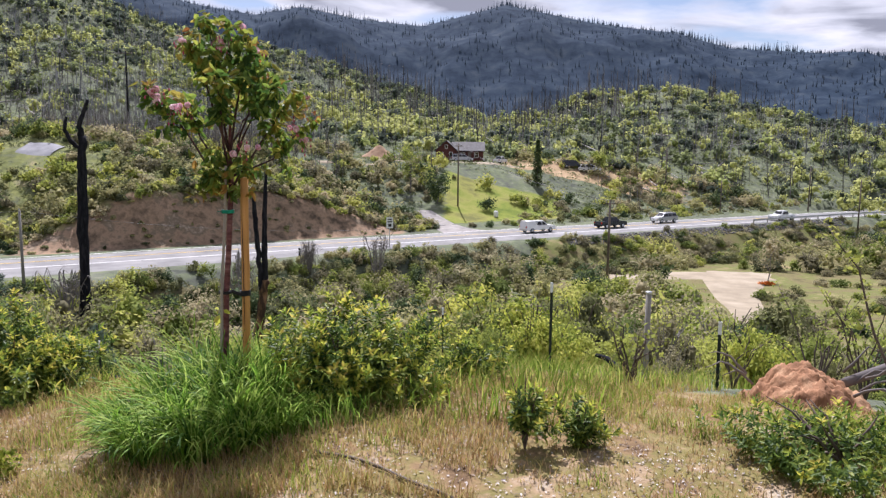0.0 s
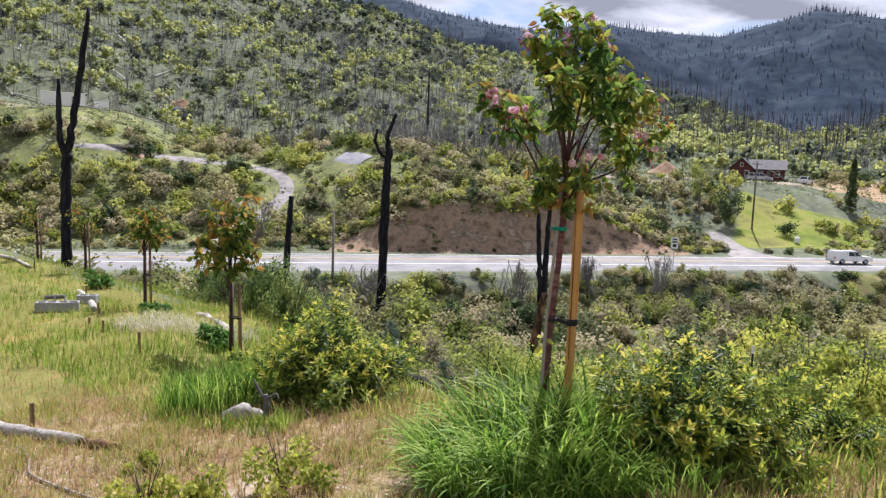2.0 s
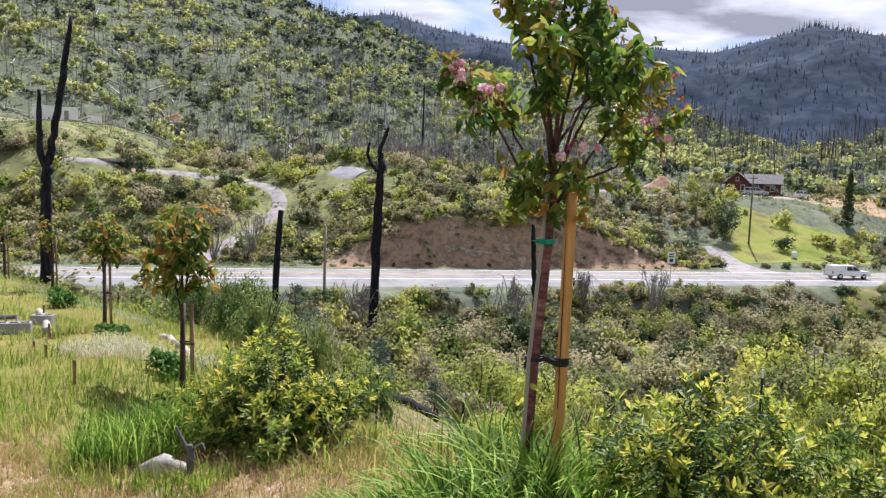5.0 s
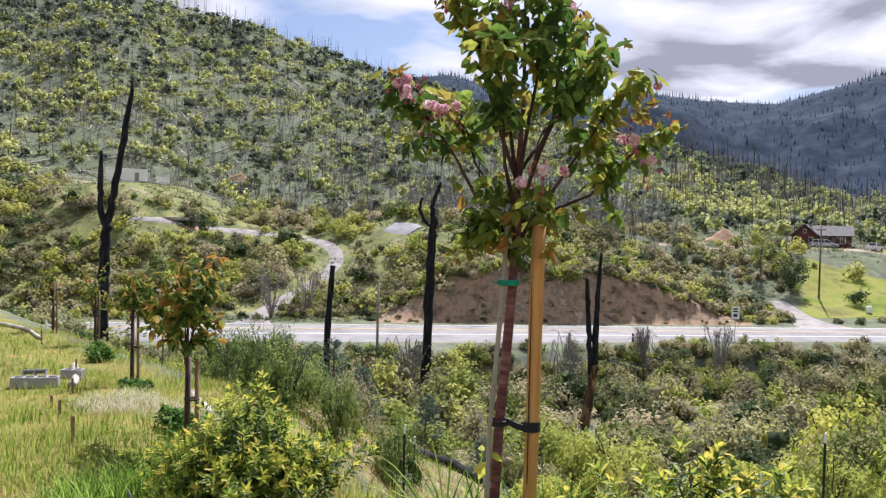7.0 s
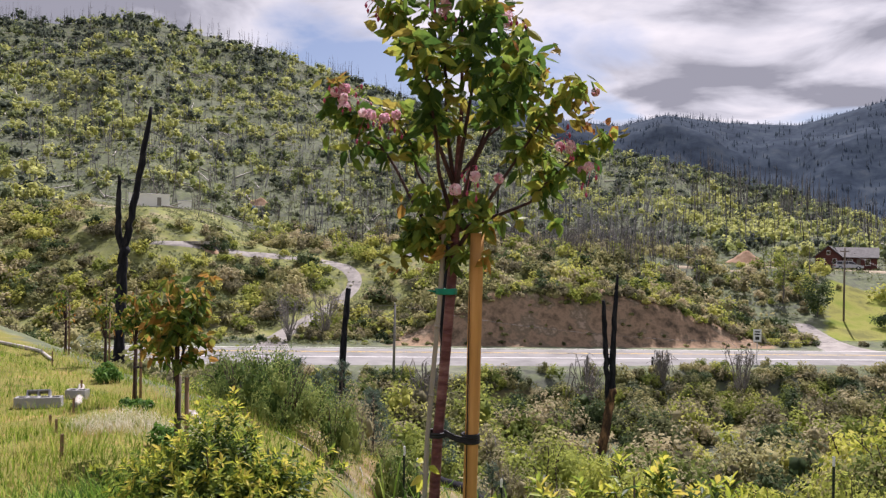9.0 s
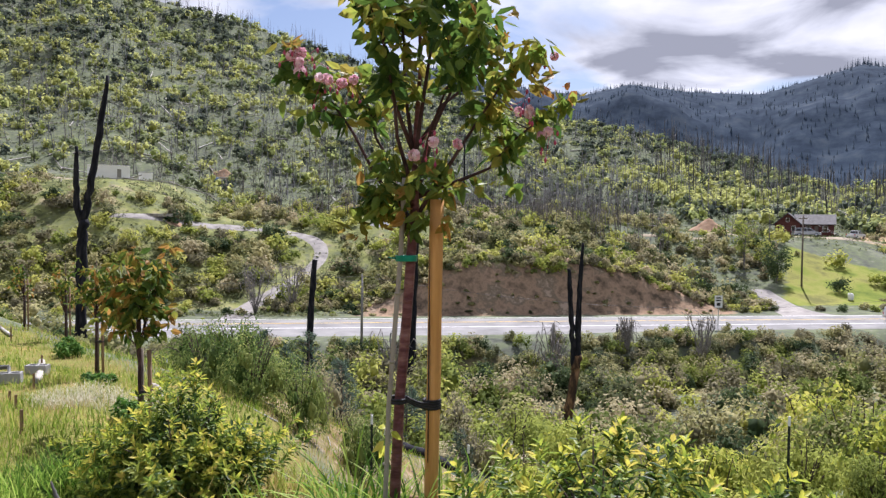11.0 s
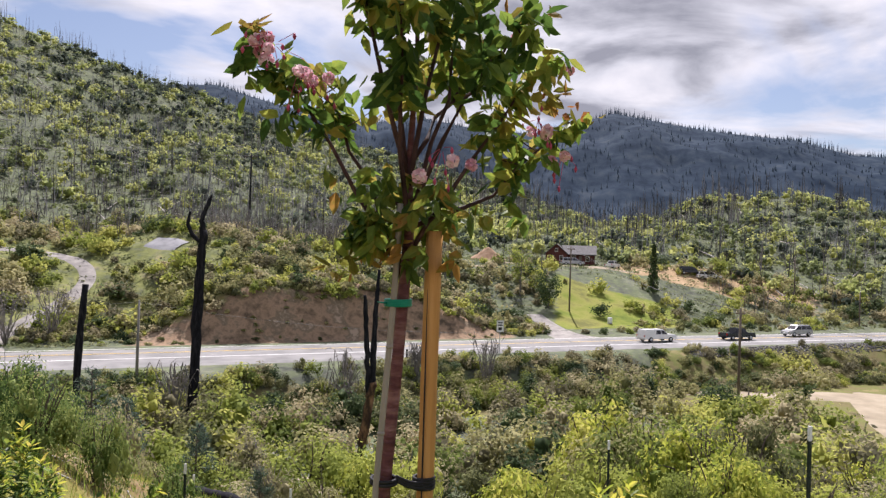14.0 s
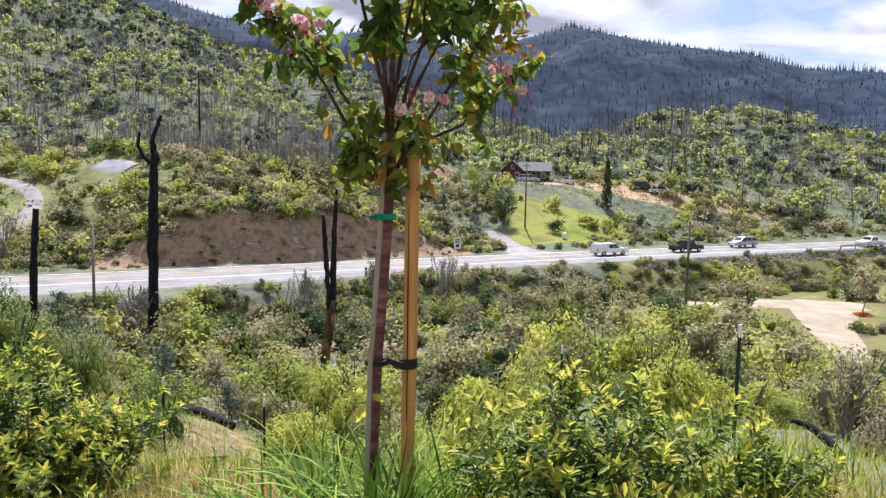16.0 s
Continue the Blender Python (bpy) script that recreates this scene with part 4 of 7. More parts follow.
for i in range(620):
    s = rs.uniform(-75, 135)
    ne = near_edge(s) + min(0.0, bend(s) + 3.4)
    p = ne - rs.uniform(0.9, 10.5)
    x, y = ROAD_AT + s * ROAD_U + p * ROAD_N
    if in_pad(x, y):
        continue
    r = rs.uniform(0.8, 1.9)
    top = ROAD_Z + rs.uniform(-1.2, 0.9) - height(x, y)
    kind = rs.choice(["olive", "lime", "dark", "tan"], p=[0.4, 0.24, 0.16, 0.2])
    if x > 9:
        top = min(top, 1.2)
    if top > 0.5:
        rest[kind].append((x, y, r, min(top, r * 1.5)))
for i in range(330):
    s = rs.uniform(-78, 8)
    x, y = ROAD_AT + s * ROAD_U + (near_edge(s) - rs.uniform(1.6, 9.5)) * ROAD_N
    rest[rs.choice(["olive", "lime", "dark", "tan"], p=[0.4, 0.22, 0.16, 0.22])].append((x, y, rs.uniform(0.8, 1.9), rs.uniform(0.7, 1.9)))
for j, (kind, rows) in enumerate(rest.items()):
    joined_brush("hollow_brush", labels[kind] + " across the hollow", "shrub_" + kind, rows, 430, 0.165, 900 + j)


# young pines on the slope
def pine_meshes(seed):
    r = np.random.default_rng(seed)
    items = [tube_arrays([(0, 0, 0), (0.01, 0, 0.5), (0, 0.01, 1)], [0.022, 0.014, 0.003], 6, False)]
    pts, out = [], []
    for k in range(46):
        z = r.uniform(0.08, 0.98)
        a, L = r.uniform(0, 6.28), 0.3 * (1.05 - z) + 0.05
        d = np.array([np.cos(a), np.sin(a), 0.45])
        items.append(tube_arrays([(0, 0, z), np.array([0, 0, z]) + d * L], [0.006, 0.002], 4, False))
        for u in r.uniform(0.25, 1.05, 22):
            pts.append(np.array([0, 0, z]) + d * L * u + r.normal(0, 0.016, 3)); out.append(d)
    v, f = leaves(np.array(pts), 0.085, 0.009, up=0.3, out=np.array(out) * 0.5)
    return raw_mesh("needles", v, f, M["pine"]), clean_mesh("trunk", items, M["twig"])


pines = [pine_meshes(200 + i) for i in range(3)]
for i, (x, y, h) in enumerate([(-13.0, 19, 2.6), (-15.5, 24, 3.0), (-18, 27, 3.3), (-20, 30, 3.6), (-22, 32, 3.2), (-11.5, 26, 2.6), (-16.5, 30.5, 3.6), (-19.5, 36, 3.4), (-25, 37, 4), (-27, 33, 3.6), (-14, 22, 2.4), (-30, 38, 4.2), (-23.5, 28, 3.0), (-17, 21.5, 2.8)]):
    e = thing("young_pine", "slender grey-green young pine on the slope", "tree", on_ground(x, y, -0.05), 40 * i, "young pines")
    e.scale = (h, h, h)
    for nm, me in zip(("needles", "trunk"), pines[i % 3]):
        o = new(nm, me); o.parent = e


# bushes beyond the highway
drive_pts = np.array([(-60.5, 65.5), (-65.3, 72), (-65.6, 78), (-66, 84), (-67, 89.5), (-69.6, 94), (-74.5, 96.3), (-80.5, 95), (-86, 88.5), (-92.5, 79), (-99, 72)])
drive2_pts = np.array([(1.5, 103.5), (-2.5, 108), (-6, 115.5), (-9.5, 122), (-30, 133.5), (-22, 140), (-16, 148), (-9, 158), (0, 163)])
rest = {k: [] for k in labels if k not in ("spring", "green")}
for i in range(16000):
    az, d = radians(rs.uniform(-68, 33)), rs.uniform(86, 182)
    x, y = d * math.sin(az), 1 + d * math.cos(az)
    s, p = road_sp(x, y)
    a = math.degrees(az)
    if p < 9.3 or (-42 < s < 6 and 7 < p < 12.4) and rs.uniform() > 0.03:
        continue
    if np.min(np.hypot(*(drive_pts - (x, y)).T)) < 3.6 or np.min(np.hypot(*(drive2_pts - (x, y)).T)) < 4.2:
        continue
    if ((-3.5 < a < 3.2 and p > 12 and d < 168) or (3.2 <= a < 9 and 138 < d < 170)) and rs.uniform() > 0.05 or (abs(x + 6) < 11 and abs(y - 168) < 12):
        continue
    if (abs(x + 65) < 5.0 and abs(y - 103.5) < 5) or (-56 < a < -45 and 128 < d < 182) or (-10.4 < a < -6.2 and 146 < d):
        continue
    r = rs.choice([rs.uniform(0.5, 1.3), rs.uniform(1.3, 3.0)])
    if -58 < a < -43 and d > 105:
        r = min(r, 2.2)
    if p < 14:
        r = min(r, 1.1)
    kind = rs.choice(["olive", "lime", "dark", "tan"], p=[0.36, 0.28, 0.12, 0.24])
    rest[kind].append((x, y, r, r * rs.uniform(0.8, 1.3)))
    if sum(map(len, rest.values())) > 2000:
        break
for i in range(300):
    s, p = rs.uniform(-54, 14), rs.uniform(11.8, 18)
    x, y = ROAD_AT + s * ROAD_U + p * ROAD_N
    r = rs.uniform(0.7, 1.7)
    rest[rs.choice(["olive", "lime", "tan"], p=[0.4, 0.3, 0.3])].append((x, y, r, r * rs.uniform(0.8, 1.2)))
for i in range(330):
    az, d = radians(rs.uniform(-66, -38)), rs.uniform(92, 148)
    x, y = d * math.sin(az), 1 + d * math.cos(az)
    if road_sp(x, y)[1] < 12 or (d > 128 and az > radians(-57)) or np.min(np.hypot(*(drive_pts - (x, y)).T)) < 4.4:
        continue
    r = rs.uniform(0.9, 2.3)
    rest[rs.choice(["olive", "lime", "dark", "tan"], p=[0.34, 0.38, 0.06, 0.22])].append((x, y, r, r * rs.uniform(0.9, 1.5)))
for i in range(60):
    s, p = rs.uniform(-44, 8), rs.uniform(8.6, 12.3)
    x, y = ROAD_AT + s * ROAD_U + p * ROAD_N
    rest["olive"].append((x, y, rs.uniform(0.25, 0.6), rs.uniform(0.2, 0.5)))
for j, (kind, rows) in enumerate(rest.items()):
    joined_brush("bank_brush", {"olive": "olive scrub on the slope beyond the highway", "lime": "yellow-green spring bushes beyond the highway", "dark": "dark green bushes beyond the highway", "tan": "pale tan bushes beyond the highway"}[kind], "shrub_" + kind, rows, 190, 0.28, 950 + j)


# ---- what covers the hills: brush, burnt trunks, fallen logs ----
def hill_points(n, seed, r0, r1, a0=-68, a1=34, power=0.8):
    r = np.random.default_rng(seed)
    az = np.radians(r.uniform(a0, a1, n))
    d = r0 + (r1 - r0) * r.uniform(0, 1, n) ** power
    x, y = d * np.sin(az), 1 + d * np.cos(az)
    return x, y, terrain(x, y), d, r


def build_hill_brush():
    x, y, z, d, r = hill_points(9000, 41, 172, 470)
    rr = np.interp(np.degrees(np.arctan2(x, y - 1)), AZ, R1)
    keep = (d < rr + 15) & (wave(x, y, 34, 51) + 0.5 * wave(x, y, 13, 52) > -0.55)
    a = np.degrees(np.arctan2(x, y - 1))
    keep &= np.hypot(x + 134, y - 109) > 17
    keep &= ~((np.abs(x + 6) < 11) & (np.abs(y - 172) < 9)) & ~((a > 1) & (a < 12) & (d < 174)) & ~((a > -10.4) & (a < -6.2) & (d < 178))
    x, y, z, d = x[keep], y[keep], z[keep], d[keep]
    n, k = len(x), 40
    size = np.where(r.uniform(size=n) < 0.6, r.uniform(0.8, 1.8, n), r.uniform(1.8, 3.3, n))
    size *= 0.8 + d / 900
    tall = r.uniform(0.5, 1.15, (n, 1))
    m = 4
    lob = r.normal(size=(n, m, 3)) * np.array([0.42, 0.42, 0.22])
    lob[:, :, 2] = np.abs(lob[:, :, 2]) + 0.45 * r.uniform(0.3, 1.6, (n, m)) * tall
    rad = r.uniform(0.32, 0.6, (n, m, 1))
    pick = r.integers(0, m, (n, k))[:, :, None]
    c = r.normal(size=(n, k, 3)); c[:, :, 2] += 0.3
    c /= np.linalg.norm(c, axis=2)[:, :, None]
    at = np.stack([x, y, z], -1)[:, None]
    p = at + (np.take_along_axis(lob, pick, 1) + c * np.take_along_axis(rad, pick, 1)) * size[:, None, None]
    ls = np.repeat(0.26 * size + 0.2, k)[:, None]
    v, f = leaves(p.reshape(-1, 3), ls, ls * 0.7, up=0.3, facing=c.reshape(-1, 3), loose=0.4, fold=0.1)
    fill_lumps = cores((at + lob * size[:, None, None]).reshape(-1, 3), (0.55 * rad * size[:, None, None]).ravel())
    # tint varies at random and in drifts, and drops beyond 300 m
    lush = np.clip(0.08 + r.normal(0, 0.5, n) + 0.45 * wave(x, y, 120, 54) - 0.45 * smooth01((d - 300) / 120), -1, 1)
    me = raw_mesh("hill_brush", *join_arrays([(v, f), fill_lumps]), M["hill_brush"])
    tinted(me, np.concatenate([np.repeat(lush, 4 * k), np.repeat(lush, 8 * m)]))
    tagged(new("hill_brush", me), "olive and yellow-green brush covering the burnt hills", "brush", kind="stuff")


build_hill_brush()


def build_tufts():
    """Low weeds and grass tufts between the bushes on the far slopes."""
    r = np.random.default_rng(53)
    n = 26000
    az, d = np.radians(r.uniform(-68, 34, n)), 84 + 330 * r.uniform(0, 1, n) ** 1.5
    x, y = d * np.sin(az), 1 + d * np.cos(az)
    s, p = road_sp(x, y)
    near = np.ones(n, bool)
    for q in np.vstack([drive_pts, drive2_pts]):
        near &= np.hypot(x - q[0], y - q[1]) > 2.2
    keep = (p > 8.5) & near & ~((s > -44) & (s < 8) & (p < 12.6)) & ~((np.abs(x + 65) < 4) & (np.abs(y - 104.5) < 3.5))
    azd = np.degrees(az)
    keep &= ~((azd > -4.5) & (azd < 5) & (d < 150))
    x, y, d = x[keep], y[keep], d[keep]
    n, k = len(x), 7
    c = r.normal(size=(n, k, 3)) * np.array([0.45, 0.45, 0.12]) * (0.5 + d / 200)[:, None, None]
    c[:, :, 2] = np.abs(c[:, :, 2]) + 0.1
    pts = (np.stack([x, y, terrain(x, y)], -1)[:, None] + c).reshape(-1, 3)
    size = np.repeat(0.25 + d / 450, k)[:, None]
    v, f = leaves(pts, size, size * 0.5, up=0.6, facing=np.tile(np.array([[0, -0.3, 1.0]]), (len(pts), 1)), loose=0.7)
    tagged(new("hill_weeds", raw_mesh("hill_weeds", v, f, M["hill_weed"])), "low dry weeds and grass tufts on the slopes", "weeds", kind="stuff")


build_tufts()


def dead_tree_arrays(x, y, z, h, r, branches, lean=0.06, thick=0.011):
    top = np.array([x + r.normal(0, lean) * h, y + r.normal(0, lean) * h, z + h])
    base = np.array([x, y, z - 0.3])
    mid = (base + top) / 2 + r.normal(0, 0.012, 3) * h
    w = h * thick * r.uniform(0.8, 1.3)
    items = [tube_arrays([base, mid, top], [w, w * 0.7, w * 0.22], 5, False)]
    for _ in range(branches):
        u = r.uniform(0.35, 0.95)
        b = base + (top - base) * u
        a = r.uniform(0, 6.28)
        L = h * r.uniform(0.12, 0.32) * (1.2 - u)
        t = b + np.array([np.cos(a), np.sin(a), r.uniform(0.4, 1.3)]) * L
        items.append(tube_arrays([b, t], [w * 0.36, w * 0.1], 3, False))
    return items


def stuff_tubes(name, label, items, mat, category):
    v, f = join_arrays(items)
    tagged(new(name, raw_mesh(name, v, f, M[mat])), label, category, kind="stuff")


def build_dead_trees():
    items = []
    x, y, z, d, r = hill_points(1700, 43, 175, 460, power=0.9)
    rr = np.interp(np.degrees(np.arctan2(x, y - 1)), AZ, R1)
    for i in range(len(x)):
        if d[i] < rr[i] + 20:
            items += dead_tree_arrays(x[i], y[i], z[i], r.uniform(3.5, 11), r, 3, thick=0.012)
    # a line of snags along the crest
    az = r.uniform(-64, 4, 520)
    for a in az:
        R = np.interp(a, AZ, R1) + r.uniform(-25, 12)
        X, Y = R * math.sin(radians(a)), 1 + R * math.cos(radians(a))
        items += dead_tree_arrays(X, Y, height(X, Y), r.uniform(3, 12), r, 3, 0.06, 0.009)
    az = r.uniform(3, 32, 130)
    for a in az:
        R = np.interp(a, AZ, R1) + r.uniform(-40, 12)
        X, Y = R * math.sin(radians(a)), 1 + R * math.cos(radians(a))
        items += dead_tree_arrays(X, Y, height(X, Y), r.uniform(5, 14), r, 3, 0.03, 0.011)
    # the dense grey stand in the notch between the hills
    x, y, z, d, r = hill_points(650, 44, 230, 520, -12, 12)
    for i in range(len(x)):
        items += dead_tree_arrays(x[i], y[i], z[i], r.uniform(7, 15), r, 3, 0.03, 0.013)
    stuff_tubes("burnt_trees", "thin grey and black burnt tree trunks on the hills", items, "dead_wood", "dead trees")


build_dead_trees()


def build_grey_brush():
    items = []
    r = np.random.default_rng(45)
    for a0, a1, d0, d1, n in [(-38, -16, 128, 215, 170), (-8, 20, 120, 150, 40), (-52, -30, 160, 240, 120), (8, 26, 150, 230, 120), (-21, -11, 122, 160, 110), (-30, -20, 130, 175, 60)]:
        for _ in range(n):
            a, d = radians(r.uniform(a0, a1)), r.uniform(d0, d1)
            X, Y = d * math.sin(a), 1 + d * math.cos(a)
            s, p = road_sp(X, Y)
            if p < 17 or (-3.5 < math.degrees(a) < 9 and d < 175) or np.min(np.hypot(*(drive2_pts - (X, Y)).T)) < 5:
                continue
            Z = height(X, Y)
            for _ in range(r.integers(2, 4)):
                items += dead_tree_arrays(X + r.normal(0, 0.5), Y + r.normal(0, 0.5), Z, r.uniform(3.0, 6.5), r, 6, 0.16, 0.011)
    pale = []
    for a0, a1, d0, d1, n in [(-42, -12, 170, 360, 560), (-60, -40, 190, 380, 220), (4, 30, 200, 320, 230), (-32, -13, 150, 235, 260), (-12, 6, 190, 330, 200)]:
        for _ in range(n):
            a, d = radians(r.uniform(a0, a1)), r.uniform(d0, d1)
            X, Y = d * math.sin(a), 1 + d * math.cos(a)
            Z = height(X, Y)
            for _ in range(2):
                pale += dead_tree_arrays(X + r.normal(0, 0.6), Y + r.normal(0, 0.6), Z, r.uniform(3.5, 8), r, 6, 0.13, 0.015)
    stuff_tubes("pale_dead_brush", "pale grey dead branching trees on the hills", pale, "grey_pale", "dead trees")
    stuff_tubes("bare_brush", "bare grey many-stemmed brush", items, "bare_grey", "dead brush")


build_grey_brush()


def build_fallen():
    items = []
    x, y, z, d, r = hill_points(760, 46, 135, 400, -66, 30)
    for i in range(len(x)):
        s, p = road_sp(x[i], y[i])
        a = math.degrees(math.atan2(x[i], y[i] - 1))
        if p < 22 or (-12 < a < 10 and d[i] < 200):
            continue
        L, t = r.uniform(3, 9), r.uniform(0, 3.14)
        e = np.array([math.cos(t) * L, math.sin(t) * L])
        z2 = height(x[i] + e[0], y[i] + e[1])
        items.append(tube_arrays([(x[i], y[i], z[i] + 0.35), (x[i] + e[0], y[i] + e[1], z2 + r.uniform(0.3, 1.2))], [0.2, 0.09], 5, False))
    stuff_tubes("fallen_logs", "bleached fallen logs across the hillside", items, "pale_log", "logs")


build_fallen()


def build_far_forest():
    r = np.random.default_rng(47)
    items_v, items_f, o = [], [], 0
    # standing timber along the far skyline and thin trunks down its face
    n = 1900
    az = np.radians(np.concatenate([r.uniform(-32, 34, n) + 0.6 * np.sin(np.arange(n)), r.uniform(-34, 34, 3500)]))
    d = np.concatenate([R2 + r.uniform(-40, 25, n), r.uniform(640, R2 - 20, 3500)])
    x, y = d * np.sin(az), 1 + d * np.cos(az)
    z = terrain(x, y)
    stand = 0.45 + 0.75 * smooth01(0.5 + 0.9 * np.sin(az[:n] * 41) * np.sin(az[:n] * 17 + 1))
    h = np.concatenate([r.uniform(4, 15, n) * stand, r.uniform(3, 8, 3500)])
    w = np.concatenate([r.uniform(0.4, 1.0, n), r.uniform(0.5, 1.4, 3500)])
    sx, sy = np.cos(az), -np.sin(az)
    for k in range(2):
        cx, cy = (sx, sy) if k == 0 else (np.sin(az), np.cos(az))
        v = np.stack([np.stack([x - cx * w, y - cy * w, z - 1], -1), np.stack([x + cx * w, y + cy * w, z - 1], -1),
                      np.stack([x + cx * w * 0.25, y + cy * w * 0.25, z + h * 0.75], -1), np.stack([x, y, z + h], -1)], 1).reshape(-1, 3)
        items_v.append(v); items_f.append(np.arange(len(v)).reshape(-1, 4) + o); o += len(v)
    tagged(new("far_forest", raw_mesh("far_forest", np.vstack(items_v), np.vstack(items_f), M["far_forest"])), "dark conifers and burnt trunks on the far mountain, tinted with haze blue", "forest", kind="stuff")


build_far_forest()


# ---- grass ----
def blades(x, y, h, width, mat, name, label, bend_amt=0.35, seed=0, segs=3, dz=0.0, kind="stuff", away=None):
    """Tapering blades of grass that lean and arch, out from the heart of a tuft where one is given."""
    r = np.random.default_rng(seed)
    n = len(x)
    z = terrain(x, y) + dz
    a = r.uniform(0, 6.28, n)
    if away is not None:
        a = np.arctan2(y - away[1], x - away[0]) + r.normal(0, 0.7, n)
    dx, dy = np.cos(a), np.sin(a)
    tip = h * bend_amt * r.uniform(0.3, 1.6, n)
    rows = []
    for k in range(segs + 1):
        u = k / segs
        px, py = x + dx * tip * u ** 1.8, y + dy * tip * u ** 1.8
        pz = z + h * (u - 0.25 * bend_amt * 2 * u ** 2.5)
        w = width * (1 - u) ** 0.7 / 2 + 0.0006
        rows.append(np.stack([np.stack([px - dy * w, py + dx * w, pz], -1), np.stack([px + dy * w, py - dx * w, pz], -1)], 1))
    v = np.stack(rows, 1).reshape(-1, 3)
    base = np.arange(n)[:, None] * (2 * (segs + 1)) + np.arange(segs)[None, :] * 2
    f = np.stack([base, base + 1, base + 3, base + 2], -1).reshape(-1, 4)
    return tagged(new(name, raw_mesh(name, v, f, M[mat])), label, "grass", kind=kind)


def disc(n, cx, cy, rx, ry, seed, ex=0.6):
    r = np.random.default_rng(seed)
    a, d = r.uniform(0, 6.28, n), r.uniform(0, 1, n) ** ex
    return cx + rx * d * np.cos(a), cy + ry * d * np.sin(a), r


def arching_grass(tufts, per, length, width, mat, name, label, seed):
    """Tufts of long blades: each rises at its own slant and bows over, the outer ones down to the ground. tufts: x, y, size, way it leans."""
    r = np.random.default_rng(seed)
    k = np.repeat(np.arange(len(tufts)), per)
    n, segs = len(k), 9
    T = np.asarray(tufts)[k]
    a = r.uniform(0, 6.28, n)
    a = np.where(r.uniform(size=n) < 0.45, T[:, 3] + r.normal(0, 0.5, n), a)
    root = r.uniform(0, 0.11, n) ** 0.8
    x, y = T[:, 0] + np.cos(a) * root, T[:, 1] + np.sin(a) * root
    L = length * T[:, 2] * r.uniform(0.45, 1.1, n)
    slant, bow = np.abs(r.normal(0.1, 0.18, n)), r.uniform(0.9, 3.0, n)
    z = terrain(x, y) - 0.01
    P, out, up = [], np.zeros(n), np.zeros(n)
    yaw = r.normal(0, 0.5, n)
    for i in range(segs + 1):
        u = i / segs
        ca, sa = np.cos(a + yaw * u), np.sin(a + yaw * u)
        w = width * r.uniform(0.9, 1.1, n) * (0.55 + 1.2 * u) * (1 - u) ** 0.75 + 0.0008
        px, py, pz = x + ca * out, y + sa * out, np.maximum(z + up, z + 0.012)
        P.append(np.stack([np.stack([px - sa * w / 2, py + ca * w / 2, pz], -1), np.stack([px + sa * w / 2, py - ca * w / 2, pz + 0.25 * w], -1)], 1))
        th = slant + bow * u ** 1.5
        out, up = out + np.sin(th) * L / segs, up + np.cos(th) * L / segs
    v = np.stack(P, 1).reshape(-1, 3)
    base = np.arange(n)[:, None] * (2 * (segs + 1)) + np.arange(segs)[None, :] * 2
    f = np.stack([base, base + 1, base + 3, base + 2], -1).reshape(-1, 4)
    return tagged(new(name, raw_mesh(name, v, f, M[mat])), label, "grass", kind="stuff")


arching_grass([(-1.36, 3.74, 0.8, -2.2), (-1.02, 3.68, 0.85, -1.4), (-0.76, 3.84, 0.8, -0.9), (-1.58, 3.98, 0.9, -2.8), (-1.22, 4.02, 1.0, -1.9), (-0.9, 4.1, 1.05, -0.7), (-1.46, 4.3, 1.1, 2.6),
               (-1.08, 4.4, 1.25, 1.2), (-0.74, 4.38, 1.1, 0.2), (-1.34, 4.62, 1.25, 2.0), (-0.96, 4.7, 1.15, 1.3), (-1.66, 4.24, 0.7, 3.0), (-0.58, 4.0, 0.65, -0.3)],
              190, 0.66, 0.015, "grass_green", "tall_grass_clump", "lush tall green grass round a young tree", 82)
x, y, r = disc(500, -0.45, 4.2, 0.5, 0.3, 83)
blades(x, y, r.uniform(0.15, 0.35, len(x)), 0.009, "grass_green", "grass_tuft", "green grass below a bush", 0.5, 84)
x, y, r = disc(1500, -8.7, 9.0, 1.5, 0.8, 105)
blades(x, y, r.uniform(0.12, 0.3, len(x)), 0.008, "straw_grass", "straw_grass", "pale silvery dry grass between saplings", 0.8, 106, 3)
x, y, r = disc(1700, -4.62, 5.55, 0.72, 0.75, 85)
blades(x, y, r.uniform(0.25, 0.62, len(x)), 0.012, "grass_green", "grass_tuft", "upright bright green grass tuft", 0.4, 86, 4)


